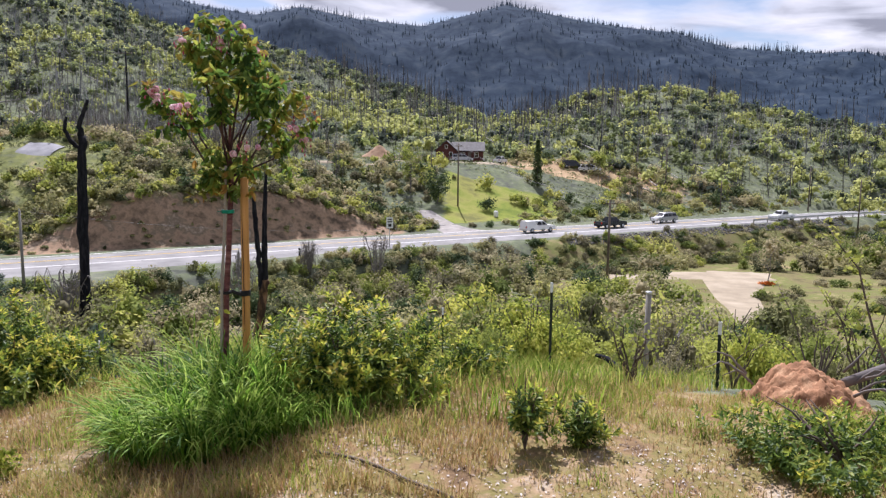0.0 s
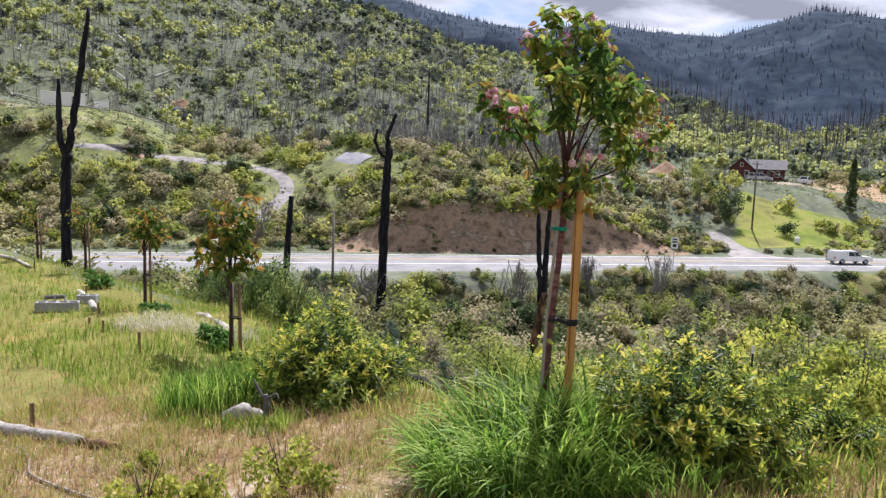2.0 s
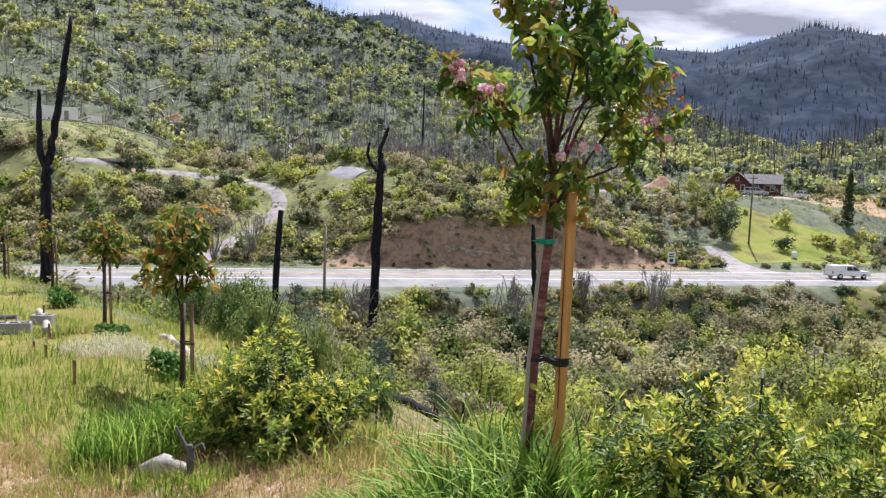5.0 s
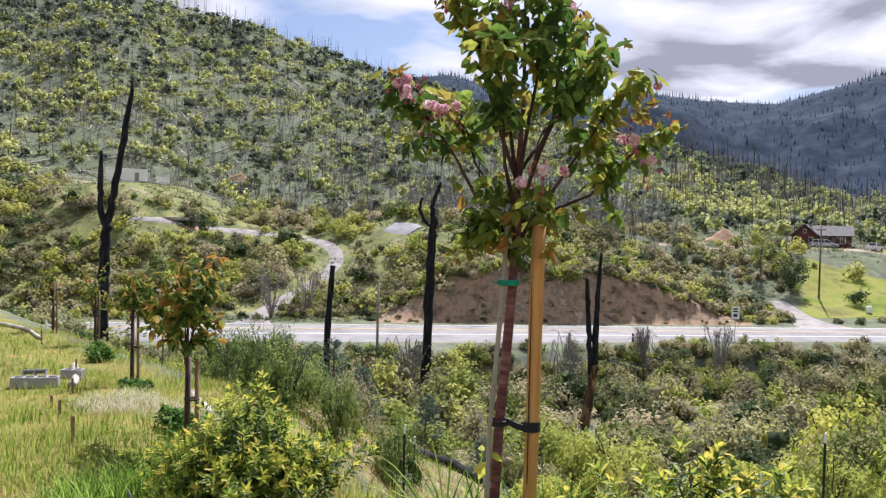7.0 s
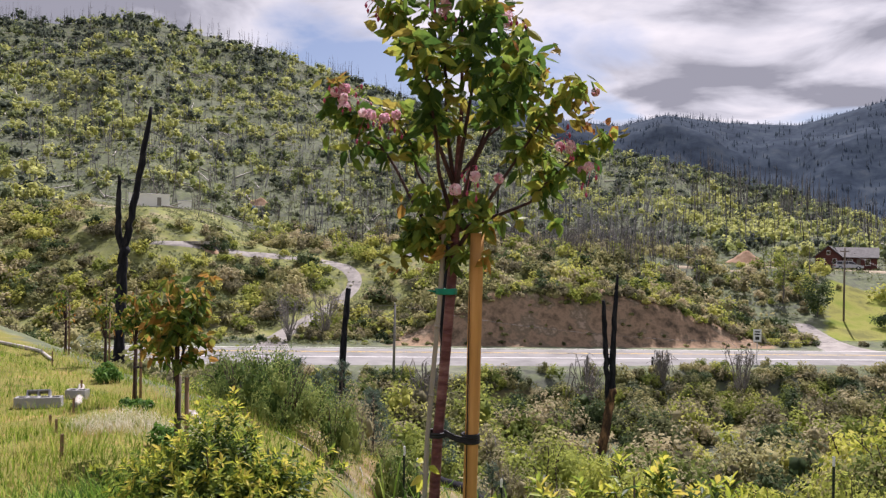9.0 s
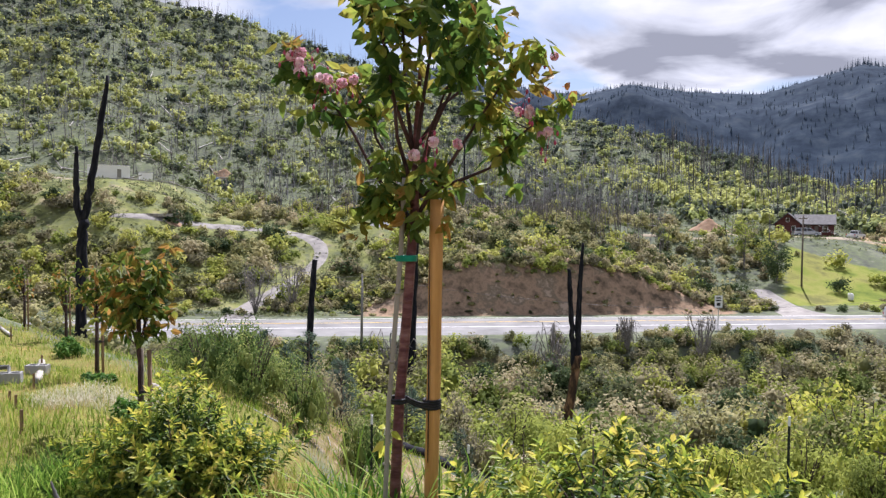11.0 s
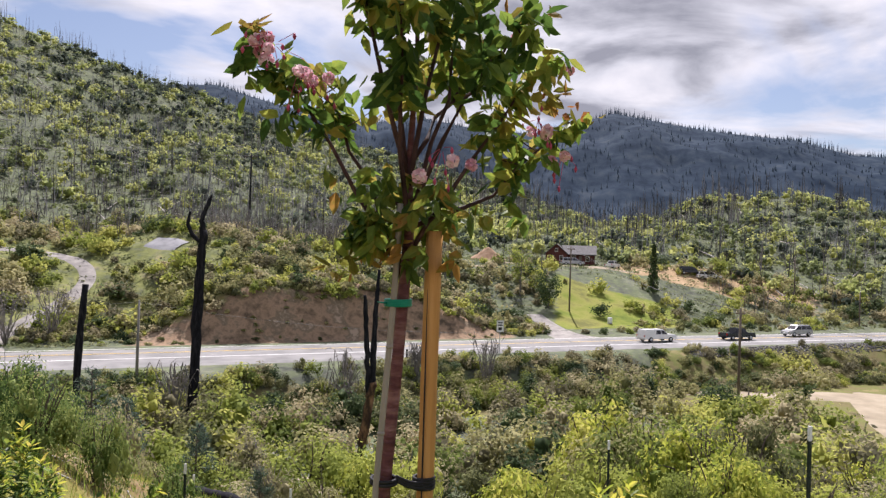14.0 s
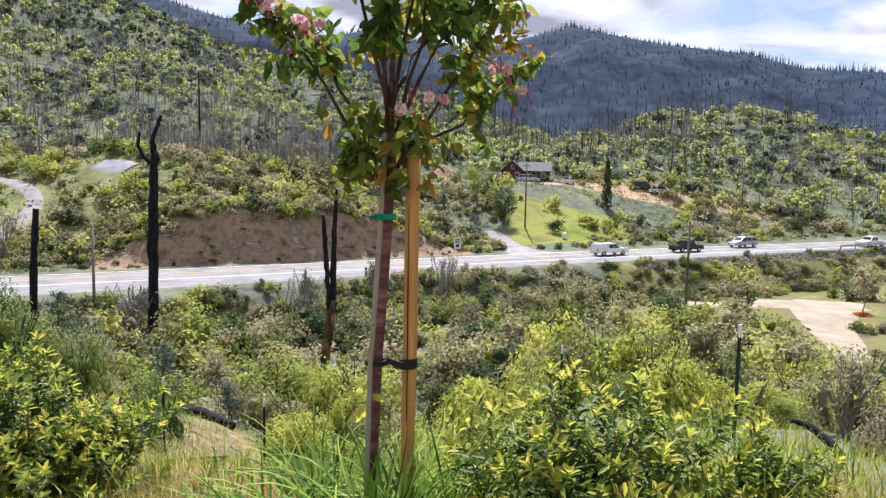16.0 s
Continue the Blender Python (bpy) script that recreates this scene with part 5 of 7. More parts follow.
def build_bench_grass():
    r = np.random.default_rng(87)
    n = 150000
    az, d = np.radians(r.uniform(-75, 28, n)), 2.0 + 26 * r.uniform(0, 1, n) ** 1.3
    x, y = d * np.sin(az), 1 + d * np.cos(az)
    q = 0.95 * y + 0.3 * x
    qe = 3.6 + 3.9 * smooth01((-4 - x) / 6)
    patch = wave(x, y, 5, 91) + 0.6 * wave(x, y, 1.7, 92)
    left = (x < -3.2) & (q < qe + 2.0) & (q > 3.3 + 0.05 * x + 0.8 * patch)
    green = left & (patch > -0.45)
    k = np.where(green)[0][:60000]
    blades(x[k], y[k], r.uniform(0.06, 0.26, len(k)) * (1 + 0.5 * np.clip(patch[k], 0, 1)), 0.011, "grass_bench", "terrace_grass", "long green grass on the terrace", 0.5, 88, 2)
    dry = (~green) & (q < qe + 5) & ((patch > -0.25) | (x < -3.2))
    k = np.where(dry)[0][:36000]
    blades(x[k], y[k], r.uniform(0.04, 0.17, len(k)), 0.006, "grass_dry", "dry_grass", "thin dry reddish and straw-coloured grass", 0.5, 89, 2)
    slope = (q > qe + 0.5) & (d < 26)
    k = np.where(slope)[0][:16000]
    blades(x[k], y[k], r.uniform(0.1, 0.4, len(k)), 0.012, "grass_bench", "slope_grass", "rough green grass on the slope", 0.5, 90, 2)


    n = 9000
    x, y = r.uniform(-15, -4.5, n), r.uniform(10.5, 26, n)
    k = np.where(wave(x, y, 2.4, 65) + 0.5 * wave(x, y, 0.9, 66) > -0.2)[0]
    blades(x[k], y[k], r.uniform(0.04, 0.22, len(k)), 0.012, "grass_bench", "thin_slope_grass", "thin green grass on the bare slope", 0.5, 67, 2)
    n = 130
    x, y, a, L = r.uniform(-14, -5, n), r.uniform(11, 24, n), r.uniform(0, 6.28, n), r.uniform(0.1, 0.7, n)
    items = []
    for i in range(n):
        x2, y2 = x[i] + L[i] * np.cos(a[i]), y[i] + L[i] * np.sin(a[i])
        items.append(tube_arrays([(x[i], y[i], height(x[i], y[i]) + 0.02), (x2, y2, height(x2, y2) + r.uniform(0.02, 0.12))], [0.014, 0.005], 4, False))
    stuff_tubes("fallen_sticks", "dead sticks scattered on the bare slope", items, "grey_pale", "sticks")

    n = 90000
    x, y = r.uniform(-6.5, 5.5, n), 0.6 + 5.6 * r.uniform(0, 1, n) ** 0.9
    q = 0.95 * y + 0.3 * x
    patch = wave(x, y, 2.6, 93) + 0.7 * wave(x, y, 0.8, 94)
    k = np.where((patch + r.uniform(-0.6, 0.3, n) > -0.5) & (q < 6.5))[0]
    blades(x[k], y[k], r.uniform(0.015, 0.09, len(k)) * (1 + 0.7 * np.clip(patch[k], 0, 1)), 0.005, "grass_dry", "foreground_dry_grass", "short dry straw and pinkish grass on bare ground", 0.6, 95, 2)
    k = k[(patch[k] + 0.5 * wave(x[k], y[k], 1.3, 99) > 0.15)][:20000]
    blades(x[k] + 0.03, y[k], r.uniform(0.04, 0.15, len(k)), 0.006, "grass_bench", "foreground_green_grass", "patches of short green grass on dry ground", 0.5, 96, 2)


build_bench_grass()

# ---- the staked cherry tree ----
TREE = Vector((-1.13, 4.72, 0.0))
SIDE, AWAY = Vector((0.866, 0.5, 0)), Vector((-0.5, 0.866, 0))     # across and along the main line of sight


def tree_pt(u, z, w=0.0):
    p = TREE + SIDE * u + AWAY * w
    return np.array((p.x, p.y, z))


def arc(a, b, lift=0.0, n=6, wob=0.0, seed=0):
    r = np.random.default_rng(seed)
    u = np.linspace(0, 1, n)[:, None]
    return a + (b - a) * u + np.array([0, 0, lift]) * np.sin(u * np.pi) + r.normal(0, wob, (n, 3)) * np.sin(u * np.pi)


def hanging_leaves(nodes, per, spread, length, width, seed, droop=0.75):
    r = np.random.default_rng(seed)
    c = np.repeat(nodes, per, axis=0) + r.normal(0, spread, (len(nodes) * per, 3))
    n = len(c)
    d = r.normal(size=(n, 3)); d[:, 2] = d[:, 2] * 0.6 - droop
    d /= np.linalg.norm(d, axis=1)[:, None]
    s = np.cross(d, r.normal(size=(n, 3))); s /= np.linalg.norm(s, axis=1)[:, None]
    nrm = np.cross(d, s)
    L = length * r.uniform(0.65, 1.25, (n, 1)); W = width * r.uniform(0.7, 1.2, (n, 1))
    # six-cornered leaf, folded along its rib and curled at the tip
    rib0, rib1, tip = c, c + d * L * 0.5 - nrm * 0.06 * L, c + d * L - nrm * 0.0 * L
    l1, l2 = c + d * L * 0.28 + s * W * 0.5 + nrm * 0.05 * L, c + d * L * 0.66 + s * W * 0.38 + nrm * 0.03 * L
    r1, r2 = c + d * L * 0.28 - s * W * 0.5 + nrm * 0.05 * L, c + d * L * 0.66 - s * W * 0.38 + nrm * 0.03 * L
    v = np.stack([rib0, rib1, tip, l1, l2, r1, r2], 1).reshape(-1, 3)
    b = np.arange(n)[:, None] * 7
    f = np.concatenate([b + np.array([[0, 1, 4, 3]]), b + np.array([[1, 2, 4, 4]]), b + np.array([[0, 5, 6, 1]]), b + np.array([[1, 6, 2, 2]])])
    return v, f


def blossom_mesh(seed, n, size):
    """Round double flowers with many petals, hanging in a loose bunch."""
    r = np.random.default_rng(seed)
    vs, fs, o = [], [], 0
    for k in range(n):
        c = r.normal(0, size * 0.8, 3) * np.array([1, 1, 0.7])
        R = size * r.uniform(0.42, 0.62)
        m = 44
        d = r.normal(size=(m, 3)); d /= np.linalg.norm(d, axis=1)[:, None]
        s = np.cross(d, r.normal(size=(m, 3))); s /= np.linalg.norm(s, axis=1)[:, None] + 1e-6
        u = np.cross(d, s)
        L, W = R * 0.62, R * 0.42
        v = np.stack([c + d * R * 0.5 - u * L * 0.5, c + d * R * 0.82 + s * W, c + d * R + u * L * 0.5, c + d * R * 0.82 - s * W], 1).reshape(-1, 3)
        vs.append(v); fs.append(np.arange(4 * m).reshape(m, 4) + o); o += 4 * m
    return raw_mesh("blossom", np.vstack(vs), np.vstack(fs), M["petal"])


def bud_mesh(seed, n, size):
    r = np.random.default_rng(seed)
    items = []
    for k in range(n):
        c = r.normal(0, size, 3)
        items.append(tube_arrays([c + (0, 0, 0.012), c, c - (0, 0, 0.012)], [0.002, 0.007, 0.002], 6))
        items.append(tube_arrays([c * 0.2 + (0, 0, 0.05), c + (0, 0, 0.012)], [0.0012, 0.0012], 4, False))
    return clean_mesh("flower_bud", items, M["bud"])


def build_cherry():
    e = thing("cherry_tree", "young flowering cherry with red-brown trunk, green leaves and pink blossom", "tree", (0, 0, 0))
    g = height(TREE.x, TREE.y)
    trunk = [tree_pt(-0.07, g - 0.1, -0.01), tree_pt(-0.05, 0.25), tree_pt(-0.03, 0.76), tree_pt(0.0, 1.15), tree_pt(0.015, 1.4), tree_pt(0.03, 1.62), tree_pt(0.03, 1.9, 0.02), tree_pt(0.05, 2.25, 0.03), tree_pt(0.04, 2.68, 0.0)]
    part("trunk", clean_mesh("trunk", [tube_arrays(trunk, [0.028, 0.025, 0.023, 0.022, 0.022, 0.02, 0.013, 0.009, 0.005], 12)], M["cherry_bark"]), None, e)
    limbs = [  # (start, tip u, tip z, tip w, arch)
        (5, -0.5, 2.28, 0.1, 0.08), (5, 0.66, 2.1, 0.0, -0.06), (5, -0.28, 2.62, -0.15, 0.06), (5, 0.3, 2.62, 0.12, 0.05), (5, 0.16, 2.72, -0.15, 0.04),
        (5, -0.3, 2.3, 0.4, 0.06), (5, 0.3, 2.35, -0.42, 0.05), (5, 0.42, 2.4, 0.3, 0.03), (5, -0.15, 2.4, -0.4, 0.04), (6, -0.1, 2.82, 0.05, 0.02), (5, 0.5, 2.3, -0.1, 0.02), (4, -0.16, 1.62, -0.05, 0.05)]
    nodes, shoots = [], []
    r = np.random.default_rng(5)
    for k, (st, u, z, w, lift) in enumerate(limbs):
        a = trunk[4] + (trunk[6] - trunk[4]) * (0.15 + 0.075 * (k * 5 % 12))
        pts = arc(a, tree_pt(u, z, w), lift, 7, 0.012, 500 + k)
        part("branch", clean_mesh("branch", [tube_arrays(pts, np.linspace(0.011, 0.0025, 7), 7)], M["cherry_limb"]), None, e)
        for q in np.linspace(0.6, 1.0, 5):
            c = pts[min(6, int(q * 6))] * (1 - (q * 6 % 1)) + pts[min(6, int(q * 6) + 1)] * (q * 6 % 1)
            nodes.append(c)
            if q < 0.99:
                side = c + r.normal(0, 0.075, 3) + np.array([0, 0, 0.03])
                nodes.append(side)
                shoots.append(tube_arrays([c, (c + side) / 2 + r.normal(0, 0.006, 3), side], [0.003, 0.0025, 0.0015], 4, False))
    tagged(part("shoot_growth", clean_mesh("shoot_growth", shoots, M["cherry_limb"]), None, e), kind="stuff")
    for z in np.linspace(2.12, 2.8, 12):
        nodes.append(tree_pt(r.normal(0.04, 0.06), z, r.normal(0, 0.06)))
    nodes = np.array(nodes)
    v, f = hanging_leaves(nodes, 14, 0.03, 0.086, 0.043, 51, 0.95)
    part("foliage", leaf_mesh("foliage", v, f, "cherry_leaf"), None, e)
    tips = np.array([tree_pt(0.62, 2.16), tree_pt(0.7, 2.12), tree_pt(0.55, 2.18), tree_pt(-0.52, 2.34, 0.1), tree_pt(0.28, 2.66, 0.1), tree_pt(-0.28, 2.66, -0.1), tree_pt(0.44, 2.44, 0.3), tree_pt(0.0, 2.8), tree_pt(-0.16, 1.6), tree_pt(-0.2, 1.52, -0.04), tree_pt(-0.12, 1.68), tree_pt(0.36, 2.4, -0.3)])
    v, f = hanging_leaves(tips, 9, 0.03, 0.085, 0.036, 52, 0.2)
    part("young_leaves", leaf_mesh("young_leaves", v, f, "bronze_leaf"), None, e, "bronze young leaves")
    low = np.array([tree_pt(r.normal(0.07, 0.12), r.uniform(1.56, 1.84), r.normal(-0.02, 0.07)) for _ in range(28)])
    v, f = hanging_leaves(low, 7, 0.022, 0.088, 0.04, 53, 1.0)
    part("low_foliage", leaf_mesh("low_foliage", v, f, "low_leaf"), None, e, "drooping olive and bronze leaves")
    v, f = hanging_leaves(np.array([tree_pt(-0.09, 0.62, -0.03), tree_pt(-0.08, 0.58, -0.02)]), 4, 0.02, 0.07, 0.035, 54)
    tagged(part("sucker_leaf", leaf_mesh("sucker_leaf", v, f, "shrub_tip"), None, e, "few yellow leaves low on the trunk"), kind="stuff")
    for k, (u, z, w, n) in enumerate([(-0.44, 2.24, 0.08, 11), (-0.36, 2.16, 0.05, 9), (-0.5, 2.32, 0.1, 6), (0.48, 2.05, -0.02, 11), (0.6, 1.94, 0.0, 7), (0.09, 1.9, -0.12, 8), (0.16, 1.88, -0.14, 5), (0.24, 2.63, 0.08, 10), (-0.05, 2.66, -0.06, 9), (-0.26, 2.16, 0.2, 6), (0.52, 2.28, 0.02, 6), (0.25, 2.3, -0.2, 5), (-0.3, 2.62, -0.12, 6), (0.1, 2.78, 0.0, 6)]):
        o = part("blossom", blossom_mesh(600 + k, max(1, n // 3), 0.048), None, e, "cluster of double pink blossom" if k == 0 else "")
        o.location = tree_pt(u * 1.06, z, w - 0.05)
        if n > 5:
            o = tagged(part("flower_bud", bud_mesh(640 + k, n - 2, 0.035), None, e, "dark pink flower buds" if k == 0 else ""), kind="stuff")
            o.location = tree_pt(u * 1.04, z - 0.02, w - 0.04)


build_cherry()

g = height(TREE.x + 0.15, TREE.y + 0.07)
e = thing("tree_stake", "round golden-brown wooden stake beside a young tree", "stake")
pts = [tree_pt(0.108, g - 0.2, 0.0), tree_pt(0.112, 0.5), tree_pt(0.118, 1.1), tree_pt(0.128, 1.66)]
part("post", clean_mesh("post", [tube_arrays(arc(pts[0], pts[3], 0, 12, 0.0015, 3), 0.031, 16)], M["stake_wood"]), None, e)
crack = [tree_pt(0.098, z, -0.0305) for z in (0.5, 0.8, 1.1, 1.45)]
part("crack", clean_mesh("crack", [tube_arrays(crack, [0.002, 0.0032, 0.0032, 0.001], 5)], M["black_rubber"]), None, e, "dark lengthwise split")
e = thing("bamboo_cane", "thin weathered grey cane tied to a trunk", "stake")
cane = [tree_pt(-0.105, g - 0.15, -0.06), tree_pt(-0.075, 0.76, -0.05), tree_pt(-0.03, 1.4, -0.045), tree_pt(-0.015, 1.75, -0.045)]
part("cane", clean_mesh("cane", [tube_arrays(np.vstack([arc(cane[i], cane[i + 1], 0, 4)[: (3 if i < 2 else 4)] for i in range(3)]), 0.011, 10)], M["bamboo"]), None, e)
for z, u in ((0.5, -0.088), (0.95, -0.062), (1.25, -0.041)):
    part("node", clean_mesh("node", [tube_arrays([tree_pt(u, z - 0.006, -0.05), tree_pt(u, z, -0.05), tree_pt(u, z + 0.006, -0.05)], [0.011, 0.014, 0.011], 10)], M["bamboo"]), None, e)


def loop(cx, cz, rx, ry, tube, turns=1, rise=0.0, n=28, w0=0.0):
    a = np.linspace(0, 2 * np.pi * turns, n * turns + 1)
    return tube_arrays(np.array([tree_pt(cx + rx * np.cos(t), cz + rise * t / 6.28, w0 + ry * np.sin(t)) for t in a]), tube, 6, False)


e = thing("tape_tie", "green plastic tape binding a cane to the trunk", "tie")
part("band", clean_mesh("band", [loop(-0.005, 1.39 + 0.006 * k, 0.045, 0.05, 0.005, 1, 0.004, w0=-0.015) for k in range(4)]
                        + [tube_arrays([tree_pt(-0.05, 1.4, -0.03), tree_pt(-0.085, 1.405, -0.035)], [0.005, 0.002], 5)], M["green_tape"]), None, e)
e = thing("rubber_strap", "black rubber strap looped round trunk and stake", "strap")
part("trunk_loop", clean_mesh("trunk_loop", [loop(-0.035, 0.765 + 0.012 * k, 0.046, 0.052, 0.0065, 1, 0.006, w0=-0.01) for k in range(2)], M["black_rubber"]), None, e)
part("stake_loop", clean_mesh("stake_loop", [loop(0.114, 0.735 + 0.011 * k, 0.037, 0.037, 0.0065, 1, 0.005) for k in range(4)], M["black_rubber"]), None, e)
for k in range(3):
    part("span", clean_mesh("span", [tube_arrays(arc(tree_pt(0.0, 0.78 + 0.008 * k, -0.045), tree_pt(0.114, 0.745 + 0.01 * k, -0.036), -0.012, 6), 0.006, 6)], M["black_rubber"]), None, e)


# ---- the row of staked saplings on the terrace ----
def sapling(at, h, crown_r, crown_z, n, seed, stake_h, label):
    e = thing("staked_sapling", label, "tree", at, group="staked saplings")
    r = np.random.default_rng(seed)
    tr = [(0, 0, -0.1), (0.01, 0, h * 0.3), (0, 0.01, h * 0.55), (0.02, 0, h * 0.95)]
    part("trunk", clean_mesh("trunk", [tube_arrays(tr, [0.026, 0.023, 0.018, 0.005], 8)], M["cherry_limb"]), None, e)
    nodes, br = [], []
    for k in range(13):
        a, w = r.uniform(0, 6.28), r.uniform(0.35, 1.0)
        tip = np.array([np.cos(a) * crown_r * w, np.sin(a) * crown_r * w, crown_z + (h - crown_z) * r.uniform(0.25, 1.0)])
        pts = arc(np.array([0, 0, crown_z - 0.1 + r.uniform(0, 0.25)]), tip, 0.05, 5, 0.01, seed + k)
        br.append(tube_arrays(pts, [0.009, 0.007, 0.005, 0.004, 0.002], 5, False))
        for q in (2, 3, 3, 4, 4):
            nodes.append(pts[q] + r.normal(0, 0.05, 3))
    for b in br:
        part("branch", clean_mesh("branch", [b], M["cherry_limb"]), None, e)
    v, f = hanging_leaves(np.array(nodes), max(1, n // len(nodes)), 0.045, 0.15, 0.075, seed, 0.9)
    part("foliage", leaf_mesh("foliage", v, f, "sap_leaf"), None, e)
    nn = np.array([nodes[i] for i in r.integers(0, len(nodes), 6)])
    v, f = hanging_leaves(nn, 4, 0.05, 0.09, 0.045, seed + 1, 0.0)
    part("young_leaves", leaf_mesh("young_leaves", v, f, "bronze_leaf"), None, e, "bronze young leaves")
    for dx in (0.13, -0.02):
        o = part("stake", clean_mesh("stake", [tube_arrays([(dx, 0.06, -0.1), (dx * 0.9, 0.05, stake_h)], [0.025, 0.025], 10)], M["old_stake" if dx > 0 else "pole_wood"]), None, e, "round wooden stake" if dx > 0 else "dark stake")
    a = np.linspace(0, 6.28, 18)
    part("strap", clean_mesh("strap", [tube_arrays([(0.06 + 0.11 * np.cos(t), 0.03 + 0.05 * np.sin(t), stake_h * 0.55 + 0.01 * k) for t in a], 0.007, 5, False) for k in range(2)], M["black_rubber"]), None, e)
    return e


sapling(on_ground(-6.75, 7.93), 2.25, 0.46, 1.02, 620, 71, 1.1, "young bronze-green cherry sapling tied to wooden stakes")
sapling(on_ground(-11.76, 11.08), 2.5, 0.42, 1.3, 420, 72, 1.5, "thin sparse sapling tied to wooden stakes in grass")
sapling(on_ground(-18.3, 15.0), 2.4, 0.45, 0.9, 220, 73, 1.6, "thin leafy sapling with stakes at the terrace edge")
sapling(on_ground(-21.6, 15.9), 2.1, 0.4, 1.0, 170, 74, 1.6, "thin sapling with two stakes at the terrace edge")

# ---- burnt snags, posts and poles ----
def snag(name, label, limbs, mat="char"):
    """limbs: (part name, points, radii)."""
    e = thing(name, label, "dead tree")
    for k, (nm, pts, rad) in enumerate(limbs):
        r = np.random.default_rng(len(pts) * 7 + k)
        pts = np.array(pts, float)
        u = np.linspace(0, len(pts) - 1, 4 * len(pts))
        P = np.stack([np.interp(u, np.arange(len(pts)), pts[:, i]) for i in range(3)], -1)
        R = np.interp(u, np.arange(len(pts)), rad) * r.uniform(0.88, 1.12, len(u))
        P[1:-1] += r.normal(0, 0.12, (len(u) - 2, 3)) * R[1:-1, None]
        part(nm, clean_mesh(nm, [tube_arrays(P, R, 9)], M[mat if nm != "stub" else "char_brown"]), None, e)
    return e


sz = height(-32.2, 57.5)
snag("burnt_snag", "tall charred black trunk with a hooked side branch", [
    ("trunk", [(-32.3, 57.6, sz - 0.5), (-32.25, 57.6, -6), (-32.0, 57.6, 0), (-31.8, 57.5, 3.0)], [0.48, 0.42, 0.36, 0.3]),
    ("top", [(-31.85, 57.5, 2.8), (-31.95, 57.4, 3.9), (-31.5, 57.6, 5.2), (-31.3, 57.7, 5.9)], [0.28, 0.2, 0.17, 0.1]),
    ("branch", [(-32.0, 57.5, 1.9), (-32.6, 57.2, 2.6), (-32.95, 57.0, 3.5), (-32.8, 57.1, 4.5)], [0.16, 0.17, 0.15, 0.1])])
lz = height(-34.6, 27.4)
snag("forked_snag", "charred black trunk forked into two bare stems", [
    ("trunk", [(-34.75, 27.3, lz - 0.3), (-34.75, 27.3, -1.7), (-34.7, 27.4, 0.6), (-34.65, 27.4, 1.6)], [0.33, 0.28, 0.25, 0.25]),
    ("stem", [(-34.65, 27.4, 1.4), (-34.46, 27.65, 3.2), (-34.17, 28.02, 6.2), (-33.9, 28.35, 9.3)], [0.21, 0.2, 0.17, 0.09]),
    ("stem", [(-34.72, 27.37, 1.3), (-34.86, 27.21, 2.4), (-34.9, 27.17, 3.8), (-34.88, 27.2, 5.5)], [0.17, 0.17, 0.15, 0.08])])
tz = height(-15.8, 51.3)
snag("twin_snag", "pair of thin charred stems on a brown burnt stump", [
    ("stub", [(-16.1, 51.3, tz - 0.2), (-15.85, 51.35, tz + 1.2), (-15.4, 51.5, -8.6), (-15.25, 51.5, -7.4)], [0.34, 0.3, 0.3, 0.28]),
    ("stem", [(-15.45, 51.45, -8.4), (-15.65, 51.35, -5.5), (-15.8, 51.3, -3), (-15.9, 51.25, -1.4)], [0.22, 0.2, 0.17, 0.11]),
    ("stem", [(-15.25, 51.5, -8), (-15.2, 51.5, -5), (-15.15, 51.5, -2.2), (-15.0, 51.55, 0.4)], [0.22, 0.21, 0.17, 0.09])])
bz = height(-32.4, 43.6)
snag("charred_post", "charred black pole stump leaning slightly", [
    ("trunk", [(-32.5, 43.6, bz - 0.2), (-32.4, 43.7, -4.5), (-32.2, 43.9, -1.0)], [0.24, 0.22, 0.19])])


def utility_pole(at, h, label, arm=0.0, insul=True, mat="pole_wood", r=0.15):
    e = thing("utility_pole", label, "pole", at, group="utility poles")
    part("shaft", clean_mesh("shaft", [tube_arrays([(0, 0, -0.4), (0, 0, h * 0.5), (0.02, 0, h)], [r, r * 0.85, r * 0.7], 10)], M[mat]), None, e)
    if arm:
        part("crossarm", boxed((-arm, -0.06, h - 0.55), (arm, 0.06, h - 0.4), 0.01), M["pole_wood"], e)
        for x in (-arm * 0.9, 0, arm * 0.9):
            part("insulator", clean_mesh("insulator", [tube_arrays([(x, 0, h - 0.4), (x, 0, h - 0.33), (x, 0, h - 0.22)], [0.03, 0.05, 0.03], 8)], M["galvanised"]), None, e)
    elif insul:
        part("insulator", clean_mesh("insulator", [tube_arrays([(0, 0, h), (0, 0, h + 0.1), (0, 0, h + 0.2)], [0.03, 0.06, 0.03], 8)], M["galvanised"]), None, e)
    return e


